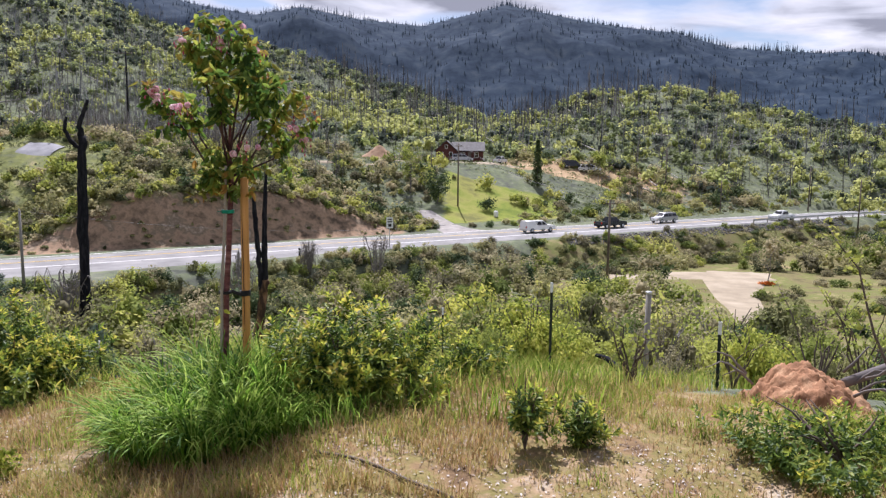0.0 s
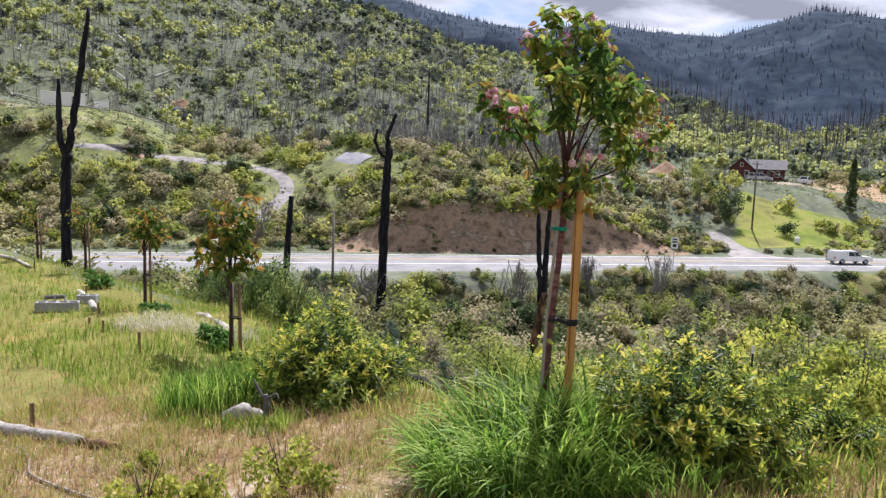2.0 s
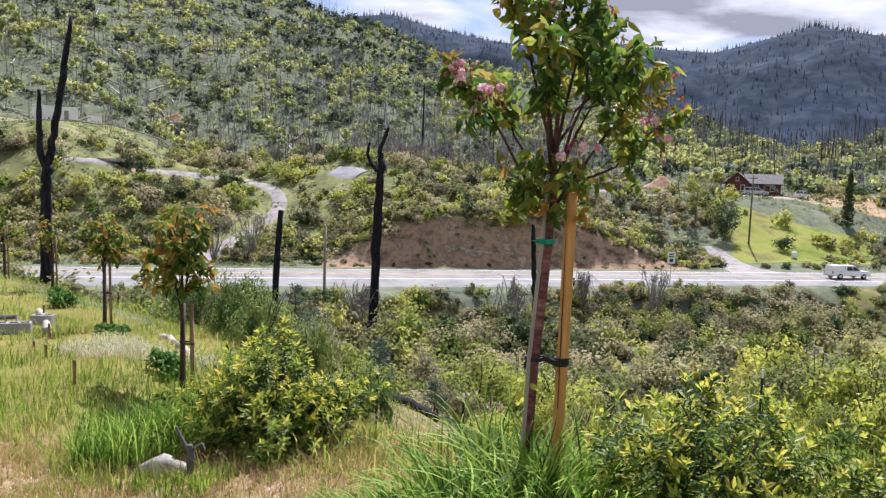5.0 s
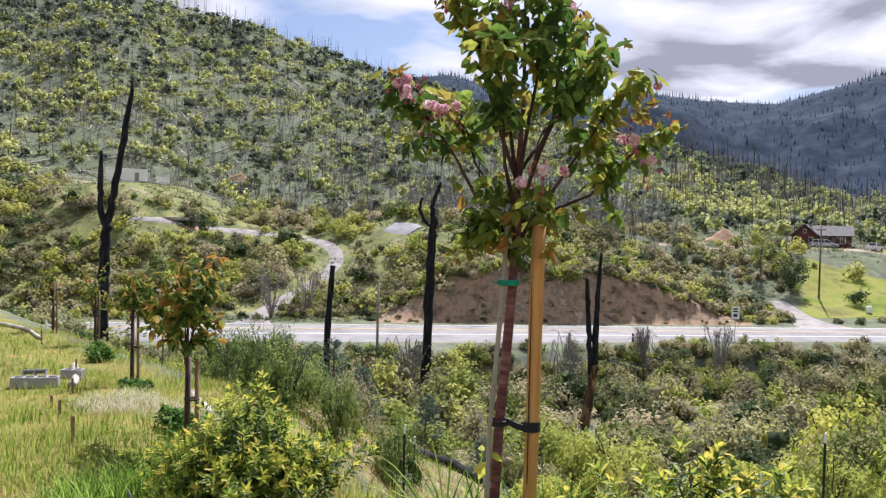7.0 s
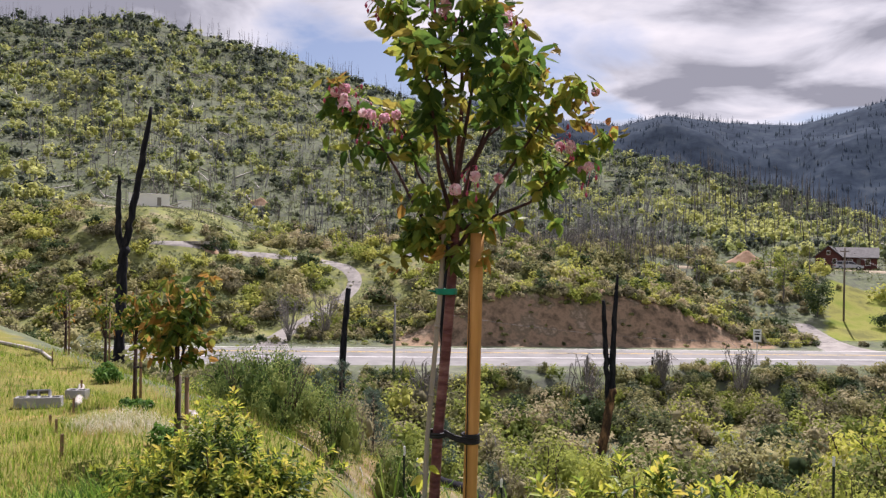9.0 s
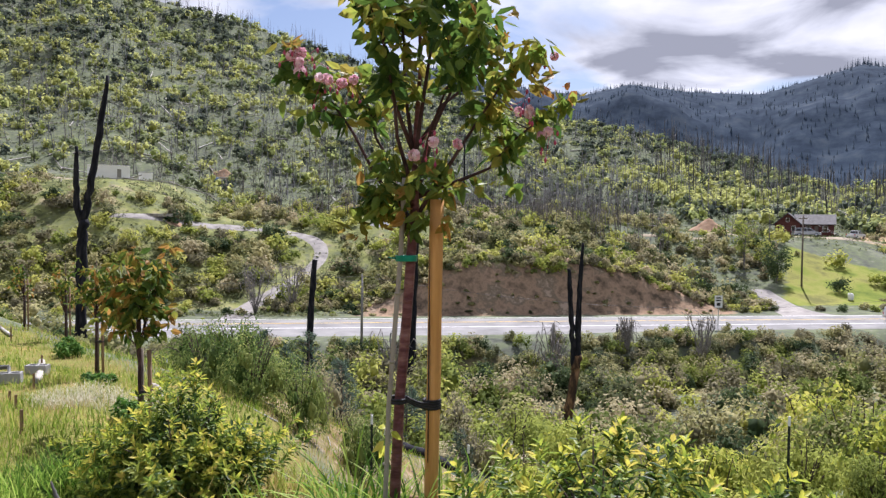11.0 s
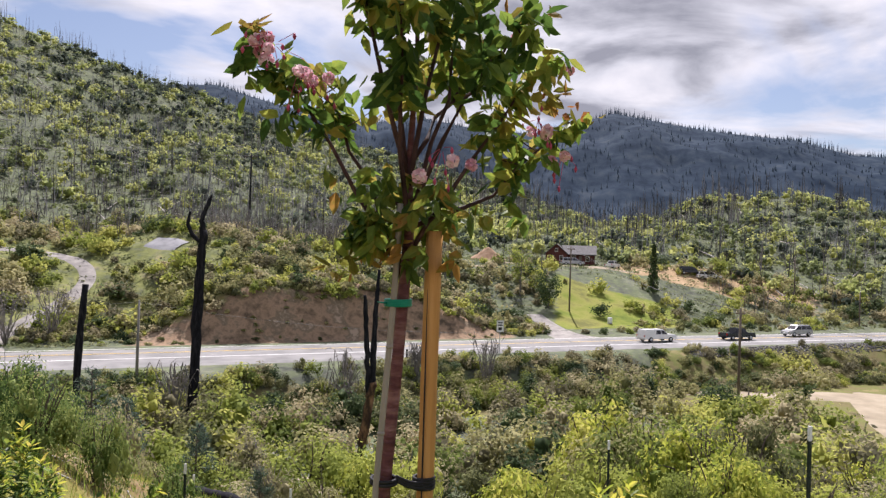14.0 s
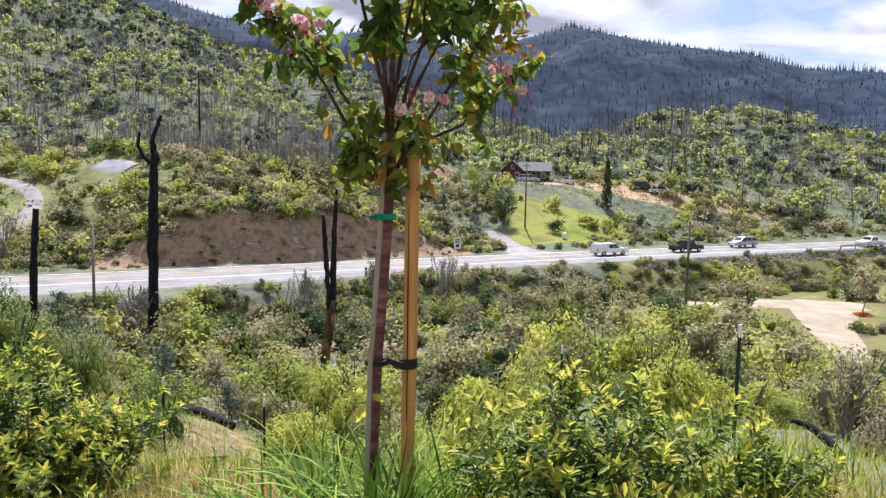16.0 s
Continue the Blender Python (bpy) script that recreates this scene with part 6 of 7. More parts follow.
G1 = Vector((-38.0, 58.3, -3.2)); gz = height(G1.x, G1.y)
utility_pole((G1.x, G1.y, gz), G1.z - gz, "slim grey wooden pole carrying a wire", mat="grey_wood", r=0.14)
P1 = Vector((15.46, 88.0, -3.45)); pz = height(P1.x, P1.y)
utility_pole((P1.x, P1.y, pz), P1.z - pz, "dark wooden utility pole beside a dirt track", 0.5, r=0.17)
H1 = Vector((-4.2, 127.3, 3.6)); hz = height(H1.x, H1.y)
utility_pole((H1.x, H1.y, hz), H1.z - hz, "wooden utility pole in a green field", 0.6, r=0.16)
T1 = Vector((-82.0, 167.3, 24.3)); tz = height(T1.x, T1.y)
utility_pole((T1.x, T1.y, tz), T1.z - tz, "very tall dark pole on the hillside", 1.6, mat="char", r=0.26)
for x, y, h in ((40.0, 164.9, 10.0), (68.0, 158.0, 9.5), (67.5, 135.7, 10.0), (47.5, 150, 6.5)):
    utility_pole(on_ground(x, y), h, "dark wooden pole beyond the highway", 0.0, r=0.15)


def wire(a, b, sag, label, n=24, r=0.012):
    a, b = np.array(a), np.array(b)
    u = np.linspace(0, 1, n)[:, None]
    pts = a + (b - a) * u - np.array([0, 0, sag]) * 4 * u * (1 - u)
    tagged(new("power_line", clean_mesh("power_line", [tube_arrays(pts, r, 4, False)], M["wire"])), label, "wire", "power lines")


W = "thin pale power line hanging between poles"
wire(G1, P1, 2.6, W)
wire(G1 + Vector((0, 0, -0.4)), (-90, 24, -3.0), 1.5, W)
wire(G1, (-90, 24, -2.2), 1.5, W)
for k in range(3):
    o = Vector((0.4 * (k - 1), 0, -0.1 * k))
    wire(H1 + o, P1 + o, 1.4, W)
for k in range(2):
    wire(P1 + Vector((0.3 * k, 0, -0.3 * k)), (62, 92, -7.0 - 0.6 * k), 1.6, W)
wire(T1 + Vector((-1.4, 0, -0.3)), (-160, 128, 27), 2.0, W, r=0.035)
wire(T1 + Vector((1.4, 0, -0.3)), (-160, 131, 29.5), 2.0, W, r=0.035)


# ---- fence of steel posts, grey pipe ----
def t_post(x, y, top, lean=0.0, white=0.16):
    z0 = height(x, y)
    h = top - z0
    e = thing("steel_fence_post", "dark green steel fence post with a white tip", "post", (x, y, z0), 20 * x, "steel fence posts")
    bm = bmesh.new()
    box(bm, (-0.02, -0.004, -0.2), (0.02, 0.004, h - white)); box(bm, (-0.004, 0.004, -0.2), (0.004, 0.034, h - white))
    for k in range(int((h - white) / 0.08)):
        box(bm, (-0.006, -0.009, 0.06 + 0.08 * k), (0.006, -0.004, 0.085 + 0.08 * k))
    part("shaft", bm, M["metal_green"], e)
    bm = bmesh.new()
    box(bm, (-0.021, -0.005, h - white), (0.021, 0.005, h)); box(bm, (-0.005, 0.005, h - white), (0.005, 0.035, h))
    part("tip", bm, M["white_paint"], e, "white painted tip")
    return e


t_post(1.92, 10.9, -0.18)
t_post(3.75, 8.2, -0.16)
t_post(-7.51, 14.56, -2.58)
t_post(-5.65, 14.63, -2.69)
t_post(-6.6, 12.7, -1.8)
t_post(-10.75, 17.21, -2.98)
t_post(-0.1, 15.5, -1.6)
t_post(-12.4, 17.6, -3.2)
t_post(-17.5, 17.8, -2.6)
t_post(-20.5, 19.2, -2.4)
e = thing("grey_pipe_post", "weathered grey metal pipe standing upright on the slope", "post", on_ground(2.8, 7.95))
part("pipe", clean_mesh("pipe", [tube_arrays([(0, 0, -0.2), (0, 0, 1.12)], [0.034, 0.034], 12)], M["grey_wood"]), None, e)
part("cap", clean_mesh("cap", [tube_arrays([(0, 0, 1.11), (0, 0, 1.14)], [0.037, 0.037], 12)], M["galvanised"]), None, e)


def log(name, label, pts, rad, mat, category="log", lift=0.6):
    P = [(x, y, height(x, y) + rad[i] * lift + (z if z else 0)) for i, (x, y, z) in enumerate(pts)]
    return snag_log(name, label, P, rad, mat, category)


def snag_log(name, label, pts, rad, mat, category):
    r = np.random.default_rng(int(abs(pts[0][0]) * 100))
    pts = np.array(pts, float)
    u = np.linspace(0, len(pts) - 1, 5 * len(pts))
    P = np.stack([np.interp(u, np.arange(len(pts)), pts[:, i]) for i in range(3)], -1)
    R = np.interp(u, np.arange(len(pts)), rad) * r.uniform(0.86, 1.1, len(u))
    e = tagged(new(name, clean_mesh(name, [tube_arrays(P, R, 10)], M[mat])), label, category)
    return e


log("burnt_log", "charred black log lying on the slope", [(-12.9, 22.9, 0.05), (-11.7, 22.4, 0.08), (-10.5, 21.9, 0.08), (-9.3, 21.4, 0.05)], [0.17, 0.2, 0.19, 0.13], "char")
log("burnt_log", "charred curved log beside the fence", [(2.72, 11.33, 0.36), (2.88, 11.18, 0.31), (3.04, 10.98, 0.14), (3.16, 10.8, -0.04)], [0.03, 0.045, 0.055, 0.05], "char")
log("plank", "weathered grey board lying on bare earth", [(-6.07, 11.51, 0.02), (-7.53, 17.17, 0.02)], [0.035, 0.035], "old_stake", "board")
log("edging_log", "pale bleached log edging the terrace", [(-9.4, 10.6, 0), (-8.9, 10.2, 0), (-8.3, 9.8, 0)], [0.06, 0.07, 0.055], "pale_log")
log("edging_log", "pale bleached log edging the terrace", [(-10.6, 11.4, 0), (-10.1, 11.1, 0), (-9.6, 10.7, 0)], [0.055, 0.065, 0.055], "pale_log")
log("edging_log", "long pale edging log along the terrace rim", [(-25, 15.7, 0.02), (-23.5, 15.55, 0.02), (-21.7, 15.2, 0.02), (-19.9, 14.45, 0.02)], [0.05, 0.06, 0.055, 0.045], "pale_log")
log("straw_wattle", "grey straw erosion roll on dry ground", [(-6.6, 4.2, 0), (-5.9, 3.98, 0), (-5.3, 3.9, 0), (-4.75, 3.85, 0)], [0.05, 0.06, 0.06, 0.045], "burlap", "erosion roll")
log("rotten_branch", "dark broken branch at the end of a straw roll", [(-4.8, 3.85, 0), (-4.5, 3.8, 0), (-4.25, 3.8, 0.02)], [0.035, 0.04, 0.02], "char_brown", "branch")
log("straw_wattle", "pale straw erosion roll half buried in the path", [(-15.1, 12.2, 0), (-13.9, 11.4, 0), (-12.8, 10.65, 0), (-12.1, 10.1, 0)], [0.07, 0.08, 0.08, 0.07], "pale_log", "erosion roll")
log("pale_rock", "pale rock at the foot of a bush", [(-4.15, 4.85, -0.02), (-3.95, 4.85, 0.02), (-3.75, 4.9, -0.02)], [0.06, 0.085, 0.05], "burlap", "rock", 0.4)
for x, y, h in ((-5.75, 4.15, 0.24), (-9.6, 8.2, 0.2), (-10.4, 8.6, 0.2), (-13.88, 11.4, 0.3), (-11.36, 9.6, 0.26), (-19.0, 13.9, 0.4), (-7.4, 6.9, 0.3)):
    e = thing("wooden_peg", "short weathered wooden peg in the grass", "peg", on_ground(x, y), group="wooden pegs")
    part("shaft", boxed((-0.015, -0.015, -0.1), (0.015, 0.015, h), 0.003), M["old_stake"], e)
bx, by = -3.7, 4.85
snag("dead_twig", "small grey broken stump with two twigs", [
    ("stem", [(bx, by, height(bx, by) - 0.05), (bx + 0.01, by, height(bx, by) + 0.14), (bx, by, height(bx, by) + 0.22)], [0.03, 0.028, 0.02]),
    ("twig", [(bx, by, height(bx, by) + 0.16), (bx - 0.08, by, height(bx, by) + 0.26), (bx - 0.13, by, height(bx, by) + 0.34)], [0.016, 0.012, 0.006]),
    ("twig", [(bx, by, height(bx, by) + 0.18), (bx + 0.1, by + 0.02, height(bx, by) + 0.24), (bx + 0.14, by, height(bx, by) + 0.2)], [0.012, 0.01, 0.005])], "dead_wood")


def hose(name, label, pts, r, mat):
    P = np.array([(x, y, height(x, y) + r + 0.01) for x, y in pts])
    u = np.linspace(0, len(P) - 1, 40)
    Q = np.stack([np.interp(u, np.arange(len(P)), P[:, i]) for i in range(3)], -1)
    for _ in range(5):
        Q[1:-1] = (Q[:-2] + 2 * Q[1:-1] + Q[2:]) / 4
    tagged(new(name, clean_mesh(name, [tube_arrays(Q, r, 7)], M[mat])), label, "hose")


hose("drip_hose", "thin dark irrigation hose on dry ground", [(-0.2, 3.56), (0.05, 3.42), (0.25, 3.28), (0.45, 3.1), (0.65, 2.98), (0.9, 2.7), (1.0, 2.3)], 0.011, "hose_brown")
hose("garden_hose", "pale garden hose snaking over dry grass", [(-6.6, 3.95), (-5.6, 3.75), (-5.1, 3.62), (-4.75, 3.4), (-4.5, 3.2), (-4.1, 3.1), (-3.4, 3.0), (-2.8, 2.8)], 0.008, "burlap")


def cinder_block(at, rz, tip=0.0):
    e = thing("cinder_block", "pale grey hollow concrete block lying in the grass", "block", at, rz, "cinder blocks")
    L, Wd, H, t = 0.4, 0.2, 0.19, 0.032
    for nm, lo, hi in (("long_wall", (-L / 2, -Wd / 2, 0), (L / 2, -Wd / 2 + t, H)), ("long_wall", (-L / 2, Wd / 2 - t, 0), (L / 2, Wd / 2, H)),
                       ("web", (-L / 2, -Wd / 2 + t, 0), (-L / 2 + t, Wd / 2 - t, H)), ("web", (-t / 2, -Wd / 2 + t, 0), (t / 2, Wd / 2 - t, H)), ("web", (L / 2 - t, -Wd / 2 + t, 0), (L / 2, Wd / 2 - t, H))):
        part(nm, boxed(lo, hi, 0.004), M["concrete"], e)
    if tip:
        e.rotation_euler = (radians(tip), 0, radians(rz))
    return e


for x, y, rz, tip, dz in ((-12.95, 9.72, 40, 0, 0.0), (-12.66, 9.98, 44, 0, 0.0), (-13.2, 10.1, 50, 62, 0.1), (-13.1, 10.8, 30, 0, 0.0)):
    cinder_block(on_ground(x, y, dz), rz, tip)


# ---- the torn-up root mound and brush at its side ----
def build_mound():
    cx, cy = 3.74, 5.8
    n = 84
    r = np.random.default_rng(17)
    g = np.linspace(-0.85, 0.85, n)
    X, Y = np.meshgrid(g, g)
    R = np.hypot(X / 0.53, Y / 0.55)
    Hh = 0.47 * np.clip(1 - R / 1.15, 0, 1) ** 0.8 * (1 + 0.25 * wave(X, Y, 0.7, 3)) + (0.07 * wave(X, Y, 0.34, 4) + 0.045 * wave(X, Y, 0.13, 6) + 0.02 * wave(X, Y, 0.06, 7)) * smooth01((1.2 - R) * 4)
    Z = terrain(X + cx, Y + cy) + Hh - 0.05 - 0.12 * (R > 1.05)
    i = np.arange(n - 1)[:, None] * n
    j = np.arange(n - 1)[None, :]
    f = np.stack([i + j, i + j + 1, i + n + j + 1, i + n + j], -1).reshape(-1, 4)
    e = thing("root_mound", "mound of torn-up red earth with broken roots", "mound")
    part("earth", raw_mesh("earth", np.stack([X + cx, Y + cy, Z], -1).reshape(-1, 3), f, M["red_soil"], True), None, e)
    for k in range(9):
        a = r.uniform(0, 6.28)
        b = np.array([cx + 0.5 * np.cos(a), cy + 0.4 * np.sin(a), 0]); b[2] = height(b[0], b[1]) + r.uniform(0.1, 0.35)
        t = b + np.array([np.cos(a) * 0.4, np.sin(a) * 0.3 - 0.15, r.uniform(-0.1, 0.3)])
        part("root", clean_mesh("root", [tube_arrays(arc(b, t, 0.08, 6, 0.02, k), np.linspace(0.014, 0.003, 6), 7)], M["bare_grey"]), None, e, "pale broken root" if k == 0 else "")
    part("trunk", clean_mesh("trunk", [tube_arrays([(cx + 0.4, cy + 0.1, height(cx, cy) + 0.2), (cx + 0.9, cy + 0.3, height(cx, cy) + 0.3), (cx + 1.6, cy + 0.7, height(cx, cy) + 0.3)], [0.045, 0.05, 0.035], 9)], M["bare_grey"]), None, e, "grey fallen trunk")


build_mound()


def leafy_sapling(at, h, spread, n, seed, label):
    e = thing("budding_sapling", label, "tree", at)
    r = np.random.default_rng(seed)
    nodes = []
    for k in range(8):
        a, w = r.uniform(0, 6.28), r.uniform(0.3, 1)
        tip = np.array([np.cos(a) * spread * w, np.sin(a) * spread * w, h * r.uniform(0.55, 1.0)])
        pts = arc(np.array([0, 0, 0.0]), tip, 0.15, 7, 0.03, seed + k)
        part("stem", clean_mesh("stem", [tube_arrays(pts, np.linspace(0.014, 0.003, 7), 6)], M["twig"]), None, e)
        for q in range(n):
            u = r.uniform(0.35, 1.0) * 6
            i = min(5, int(u))
            nodes.append(pts[i] + (pts[i + 1] - pts[i]) * (u - i) + r.normal(0, 0.05, 3))
    v, f = leaves(np.array(nodes), 0.06, 0.035, up=0.5, fold=0.1)
    part("foliage", raw_mesh("foliage", v, f, M["shrub_lime"]), None, e)


leafy_sapling(on_ground(4.2, 5.0), 1.75, 1.0, 60, 31, "sparse sapling with yellow-green budding leaves")
leafy_sapling(on_ground(5.4, 9.3), 1.5, 0.9, 30, 32, "sparse grey-stemmed sapling in spring leaf")
leafy_sapling(on_ground(5.2, 7.6), 1.3, 0.7, 30, 33, "sparse sapling beside the earth mound")
leafy_sapling(on_ground(4.4, 9.6), 1.2, 0.6, 24, 34, "sparse grey-green sapling on the slope")
leafy_sapling(on_ground(2.3, 6.4), 0.7, 0.45, 16, 35, "low grey twiggy plant on the slope")


# ---- dead grey bushes by the highway ----
def dead_bush(at, h, w, seed, label, weeping=True):
    e = thing("dead_bush", label, "bush", at, group="dead bushes by the highway")
    r = np.random.default_rng(seed)
    for k in range(26):
        a, s = r.uniform(0, 6.28), r.uniform(0.2, 1)
        top = np.array([np.cos(a) * w * s * 0.8, np.sin(a) * w * s * 0.8, h * r.uniform(0.4, 1.0)])
        tip = np.array([np.cos(a) * w * s, np.sin(a) * w * s, h * (r.uniform(0.15, 0.5) if weeping else r.uniform(0.8, 1.1))])
        p = np.vstack([arc(np.zeros(3), top, 0.1 * h, 5, 0.09, seed + k)[:-1], arc(top, tip, 0.12 * h, 5, 0.07, seed + 50 + k)])
        items = [tube_arrays(p, np.linspace(0.05, 0.018, len(p)), 5)]
        for b in p[3:]:
            v = r.normal(0, 0.4, 3) + np.array([0, 0, -0.25 if weeping else 0.3])
            items.append(tube_arrays([b, b + v * 0.6, b + v + np.array([0, 0, -0.2 if weeping else 0.1])], [0.024, 0.018, 0.011], 4))
        part("branch", clean_mesh("branch", items, M["grey_twig"]), None, e)


dead_bush(on_ground(-33.6, 57, -0.1), 5.0, 2.6, 11, "grey dead bush with drooping bare branches")
dead_bush(on_ground(-22.2, 66, -0.1), 5.6, 2.4, 12, "grey dead bush with twisted bare branches")
dead_bush(on_ground(-10.9, 78, -0.1), 5.0, 2.0, 13, "tall bare grey dead bush beside the road sign", False)
dead_bush(on_ground(-17.6, 75, -0.1), 4.2, 1.3, 14, "thin bare grey dead bush", True)
dead_bush(on_ground(-62, 70.5, -0.1), 5.0, 2.6, 15, "bare grey dead tree beside the driveway", False)
dead_bush(on_ground(-60, 75, -0.1), 5.2, 2.8, 16, "bare grey dead tree beside the driveway", False)


# ---- roadside ----
def road_sign():
    e = thing("road_sign", "white rectangular road sign on a post", "sign", (-10.95, 88.3, height(-10.95, 88.3) + 0.35), 20)
    part("post", boxed((-0.04, -0.04, -0.6), (0.04, 0.04, 3.3), 0.006), M["galvanised"], e)
    pan = part("panel", boxed((-0.42, -0.06, 2.0), (0.42, -0.042, 3.35), 0.004), M["white_paint"], e)
    for z0, z1, w in ((3.0, 3.15, 0.26), (2.72, 2.87, 0.28), (2.2, 2.55, 0.2)):
        part("marking", boxed((-w, -0.066, z0), (w, -0.061, z1)), M["sign_ink"], pan, "dark bar of unreadable lettering")


road_sign()
for x, y in ((-19.8, 79.2),):
    e = thing("delineator", "short black roadside marker post", "post", on_ground(x, y))
    part("shaft", boxed((-0.1, -0.05, -0.1), (0.1, 0.05, 0.95), 0.02), M["black_rubber"], e)
    part("collar", boxed((-0.11, -0.06, 0.6), (0.11, 0.06, 0.7), 0.01), M["galvanised"], e)


def guard_rail():
    e = thing("guard_rail", "galvanised steel guard rail along the highway", "guard rail", kind="")
    s = np.arange(66, 150, 1.9)
    ne = near_edge(s) + np.minimum(0, bend(s) + 3.4) + 0.5
    pts = np.array([np.append(ROAD_AT + a * ROAD_U + b * ROAD_N, ROAD_Z) for a, b in zip(s, ne)])
    for k, p in enumerate(pts[::2]):
        o = part("post", boxed((-0.08, -0.08, -0.3), (0.08, 0.08, 0.72), 0.01), M["grey_wood"], e, "grey wooden block post" if k == 0 else "")
        o.location = p
    prof = [(-0.16, 0.0), (-0.09, 0.07), (-0.03, 0.0), (0.03, 0.0), (0.09, 0.07), (0.16, 0.0)]
    v, f = [], []
    for p in pts:
        for dz, dn in prof:
            v.append((p[0] - ROAD_N[0] * (dn + 0.1), p[1] - ROAD_N[1] * (dn + 0.1), p[2] + 0.6 + dz))
    m = len(prof)
    for i in range(len(pts) - 1):
        for j in range(m - 1):
            f.append((i * m + j, i * m + j + 1, (i + 1) * m + j + 1, (i + 1) * m + j))
    part("rail", raw_mesh("rail", v, f, M["galvanised"]), None, e)


guard_rail()


# ---- vehicles ----


def extrude_profile(pts, half, inset=0.0, bevel=0.05):
    """A side profile (x, z) made solid across the width; inset narrows it towards its top."""
    bm = bmesh.new()
    zs = [p[1] for p in pts]
    lo, hi = min(zs), max(zs)
    L, R = [], []
    for x, z in pts:
        w = half - inset * (z - lo) / (hi - lo + 1e-6)
        L.append(bm.verts.new((x, -w, z))); R.append(bm.verts.new((x, w, z)))
    bm.faces.new(L[::-1]); bm.faces.new(R)
    n = len(pts)
    for i in range(n):
        j = (i + 1) % n
        bm.faces.new((L[i], L[j], R[j], R[i]))
    bmesh.ops.recalc_face_normals(bm, faces=bm.faces)
    if bevel:
        bmesh.ops.bevel(bm, geom=list(bm.edges), offset=bevel, segments=2, affect="EDGES", clamp_overlap=True)
    return bm


def car(name, label, s, p, paint, body, cabin, windows, length, forward=1, cat="car", cap=None, bed=None, at=None, rz=None):
    """body, cabin: side profiles; windows: (x0, x1, x2, x3, z0, z1) panes on both sides."""
    xy = ROAD_AT + s * ROAD_U + p * ROAD_N if at is None else np.array(at)
    ang = math.degrees(math.atan2(ROAD_U[1], ROAD_U[0])) + (0 if forward > 0 else 180) if rz is None else rz
    z = ROAD_Z - 0.0015 * (p - 1.5) ** 2 + 0.02 if at is None else height(*at) + 0.02
    e = thing(name, label, cat, (xy[0], xy[1], z), ang, "vehicles")
    part("body", extrude_profile(body, 0.93, 0.05, 0.06), M[paint], e, smooth=False)
    cab = part("cabin", extrude_profile(cabin, 0.86, 0.2, 0.05), M[paint], e)
    if cap:
        part("canopy", extrude_profile(cap, 0.86, 0.1, 0.05), M[paint], e, "pickup bed canopy")
    zc0, zc1 = min(q[1] for q in cabin), max(q[1] for q in cabin)
    for x0, x1, x2, x3, z0, z1 in windows:
        for sd in (-1, 1):
            bm = bmesh.new()
            def yy(zv):
                return sd * (0.86 - 0.2 * (zv - zc0) / (zc1 - zc0) + 0.012)
            vs = [bm.verts.new(c) for c in ((x0, yy(z0), z0), (x1, yy(z0), z0), (x2, yy(z1), z1), (x3, yy(z1), z1))]
            fc = bm.faces.new(vs)
            ex = bmesh.ops.extrude_face_region(bm, geom=[fc])
            for v in [g for g in ex["geom"] if isinstance(g, bmesh.types.BMVert)]:
                v.co.y -= sd * 0.03
            bmesh.ops.recalc_face_normals(bm, faces=bm.faces)
            part("window", bm, M["car_glass"], cab)
    # windscreen and rear window lie on the sloping ends of the cabin
    for a, b in ((cabin[-1], cabin[-2]), (cabin[0], cabin[1])):
        d = Vector((b[0] - a[0], 0, b[1] - a[1]))
        nrm = Vector((d.z, 0, -d.x)).normalized() * 0.014
        if nrm.x * (a[0] - (cabin[0][0] + cabin[-1][0]) / 2) < 0:
            nrm = -nrm
        bm = bmesh.new()
        A, B = Vector((a[0], 0, a[1])) + d * 0.14 + nrm, Vector((a[0], 0, a[1])) + d * 0.88 + nrm
        vs = [bm.verts.new(c) for c in (A + Vector((0, -0.72, 0)), A + Vector((0, 0.72, 0)), B + Vector((0, 0.6, 0)), B + Vector((0, -0.6, 0)))]
        fc = bm.faces.new(vs)
        ex = bmesh.ops.extrude_face_region(bm, geom=[fc])
        for v in [g for g in ex["geom"] if isinstance(g, bmesh.types.BMVert)]:
            v.co -= nrm * 2
        bmesh.ops.recalc_face_normals(bm, faces=bm.faces)
        part("windscreen", bm, M["car_glass"], cab)
    h = length / 2
    for x in (-h * 0.62, h * 0.62):
        for sd in (-1, 1):
            w = part("wheel", clean_mesh("wheel", [tube_arrays([(x, sd * 0.72, 0.36), (x, sd * 0.78, 0.36), (x, sd * 0.93, 0.36), (x, sd * 0.96, 0.36)], [0.33, 0.36, 0.36, 0.33], 20)], M["tyre"]), None, e)
            part("rim", clean_mesh("rim", [tube_arrays([(x, sd * 0.95, 0.36), (x, sd * 0.972, 0.36)], [0.22, 0.2], 14)], M["galvanised"]), None, w)
    for sd in (-1, 1):
        part("headlight", boxed((h - 0.06, sd * 0.72 - 0.15, 0.72), (h + 0.012, sd * 0.72 + 0.15, 0.9), 0.02), M["lamp_clear"], e)
        part("tail_light", boxed((-h - 0.012, sd * 0.76 - 0.1, 0.75), (-h + 0.06, sd * 0.76 + 0.1, 1.0), 0.02), M["lamp_red"], e)
    for nm, x0, x1 in (("bumper", h - 0.1, h + 0.06), ("bumper", -h - 0.06, -h + 0.1)):
        part(nm, boxed((x0, -0.85, 0.36), (x1, 0.85, 0.6), 0.03), M["tyre"] if paint == "car_dark" else M["galvanised"], e)
    return e


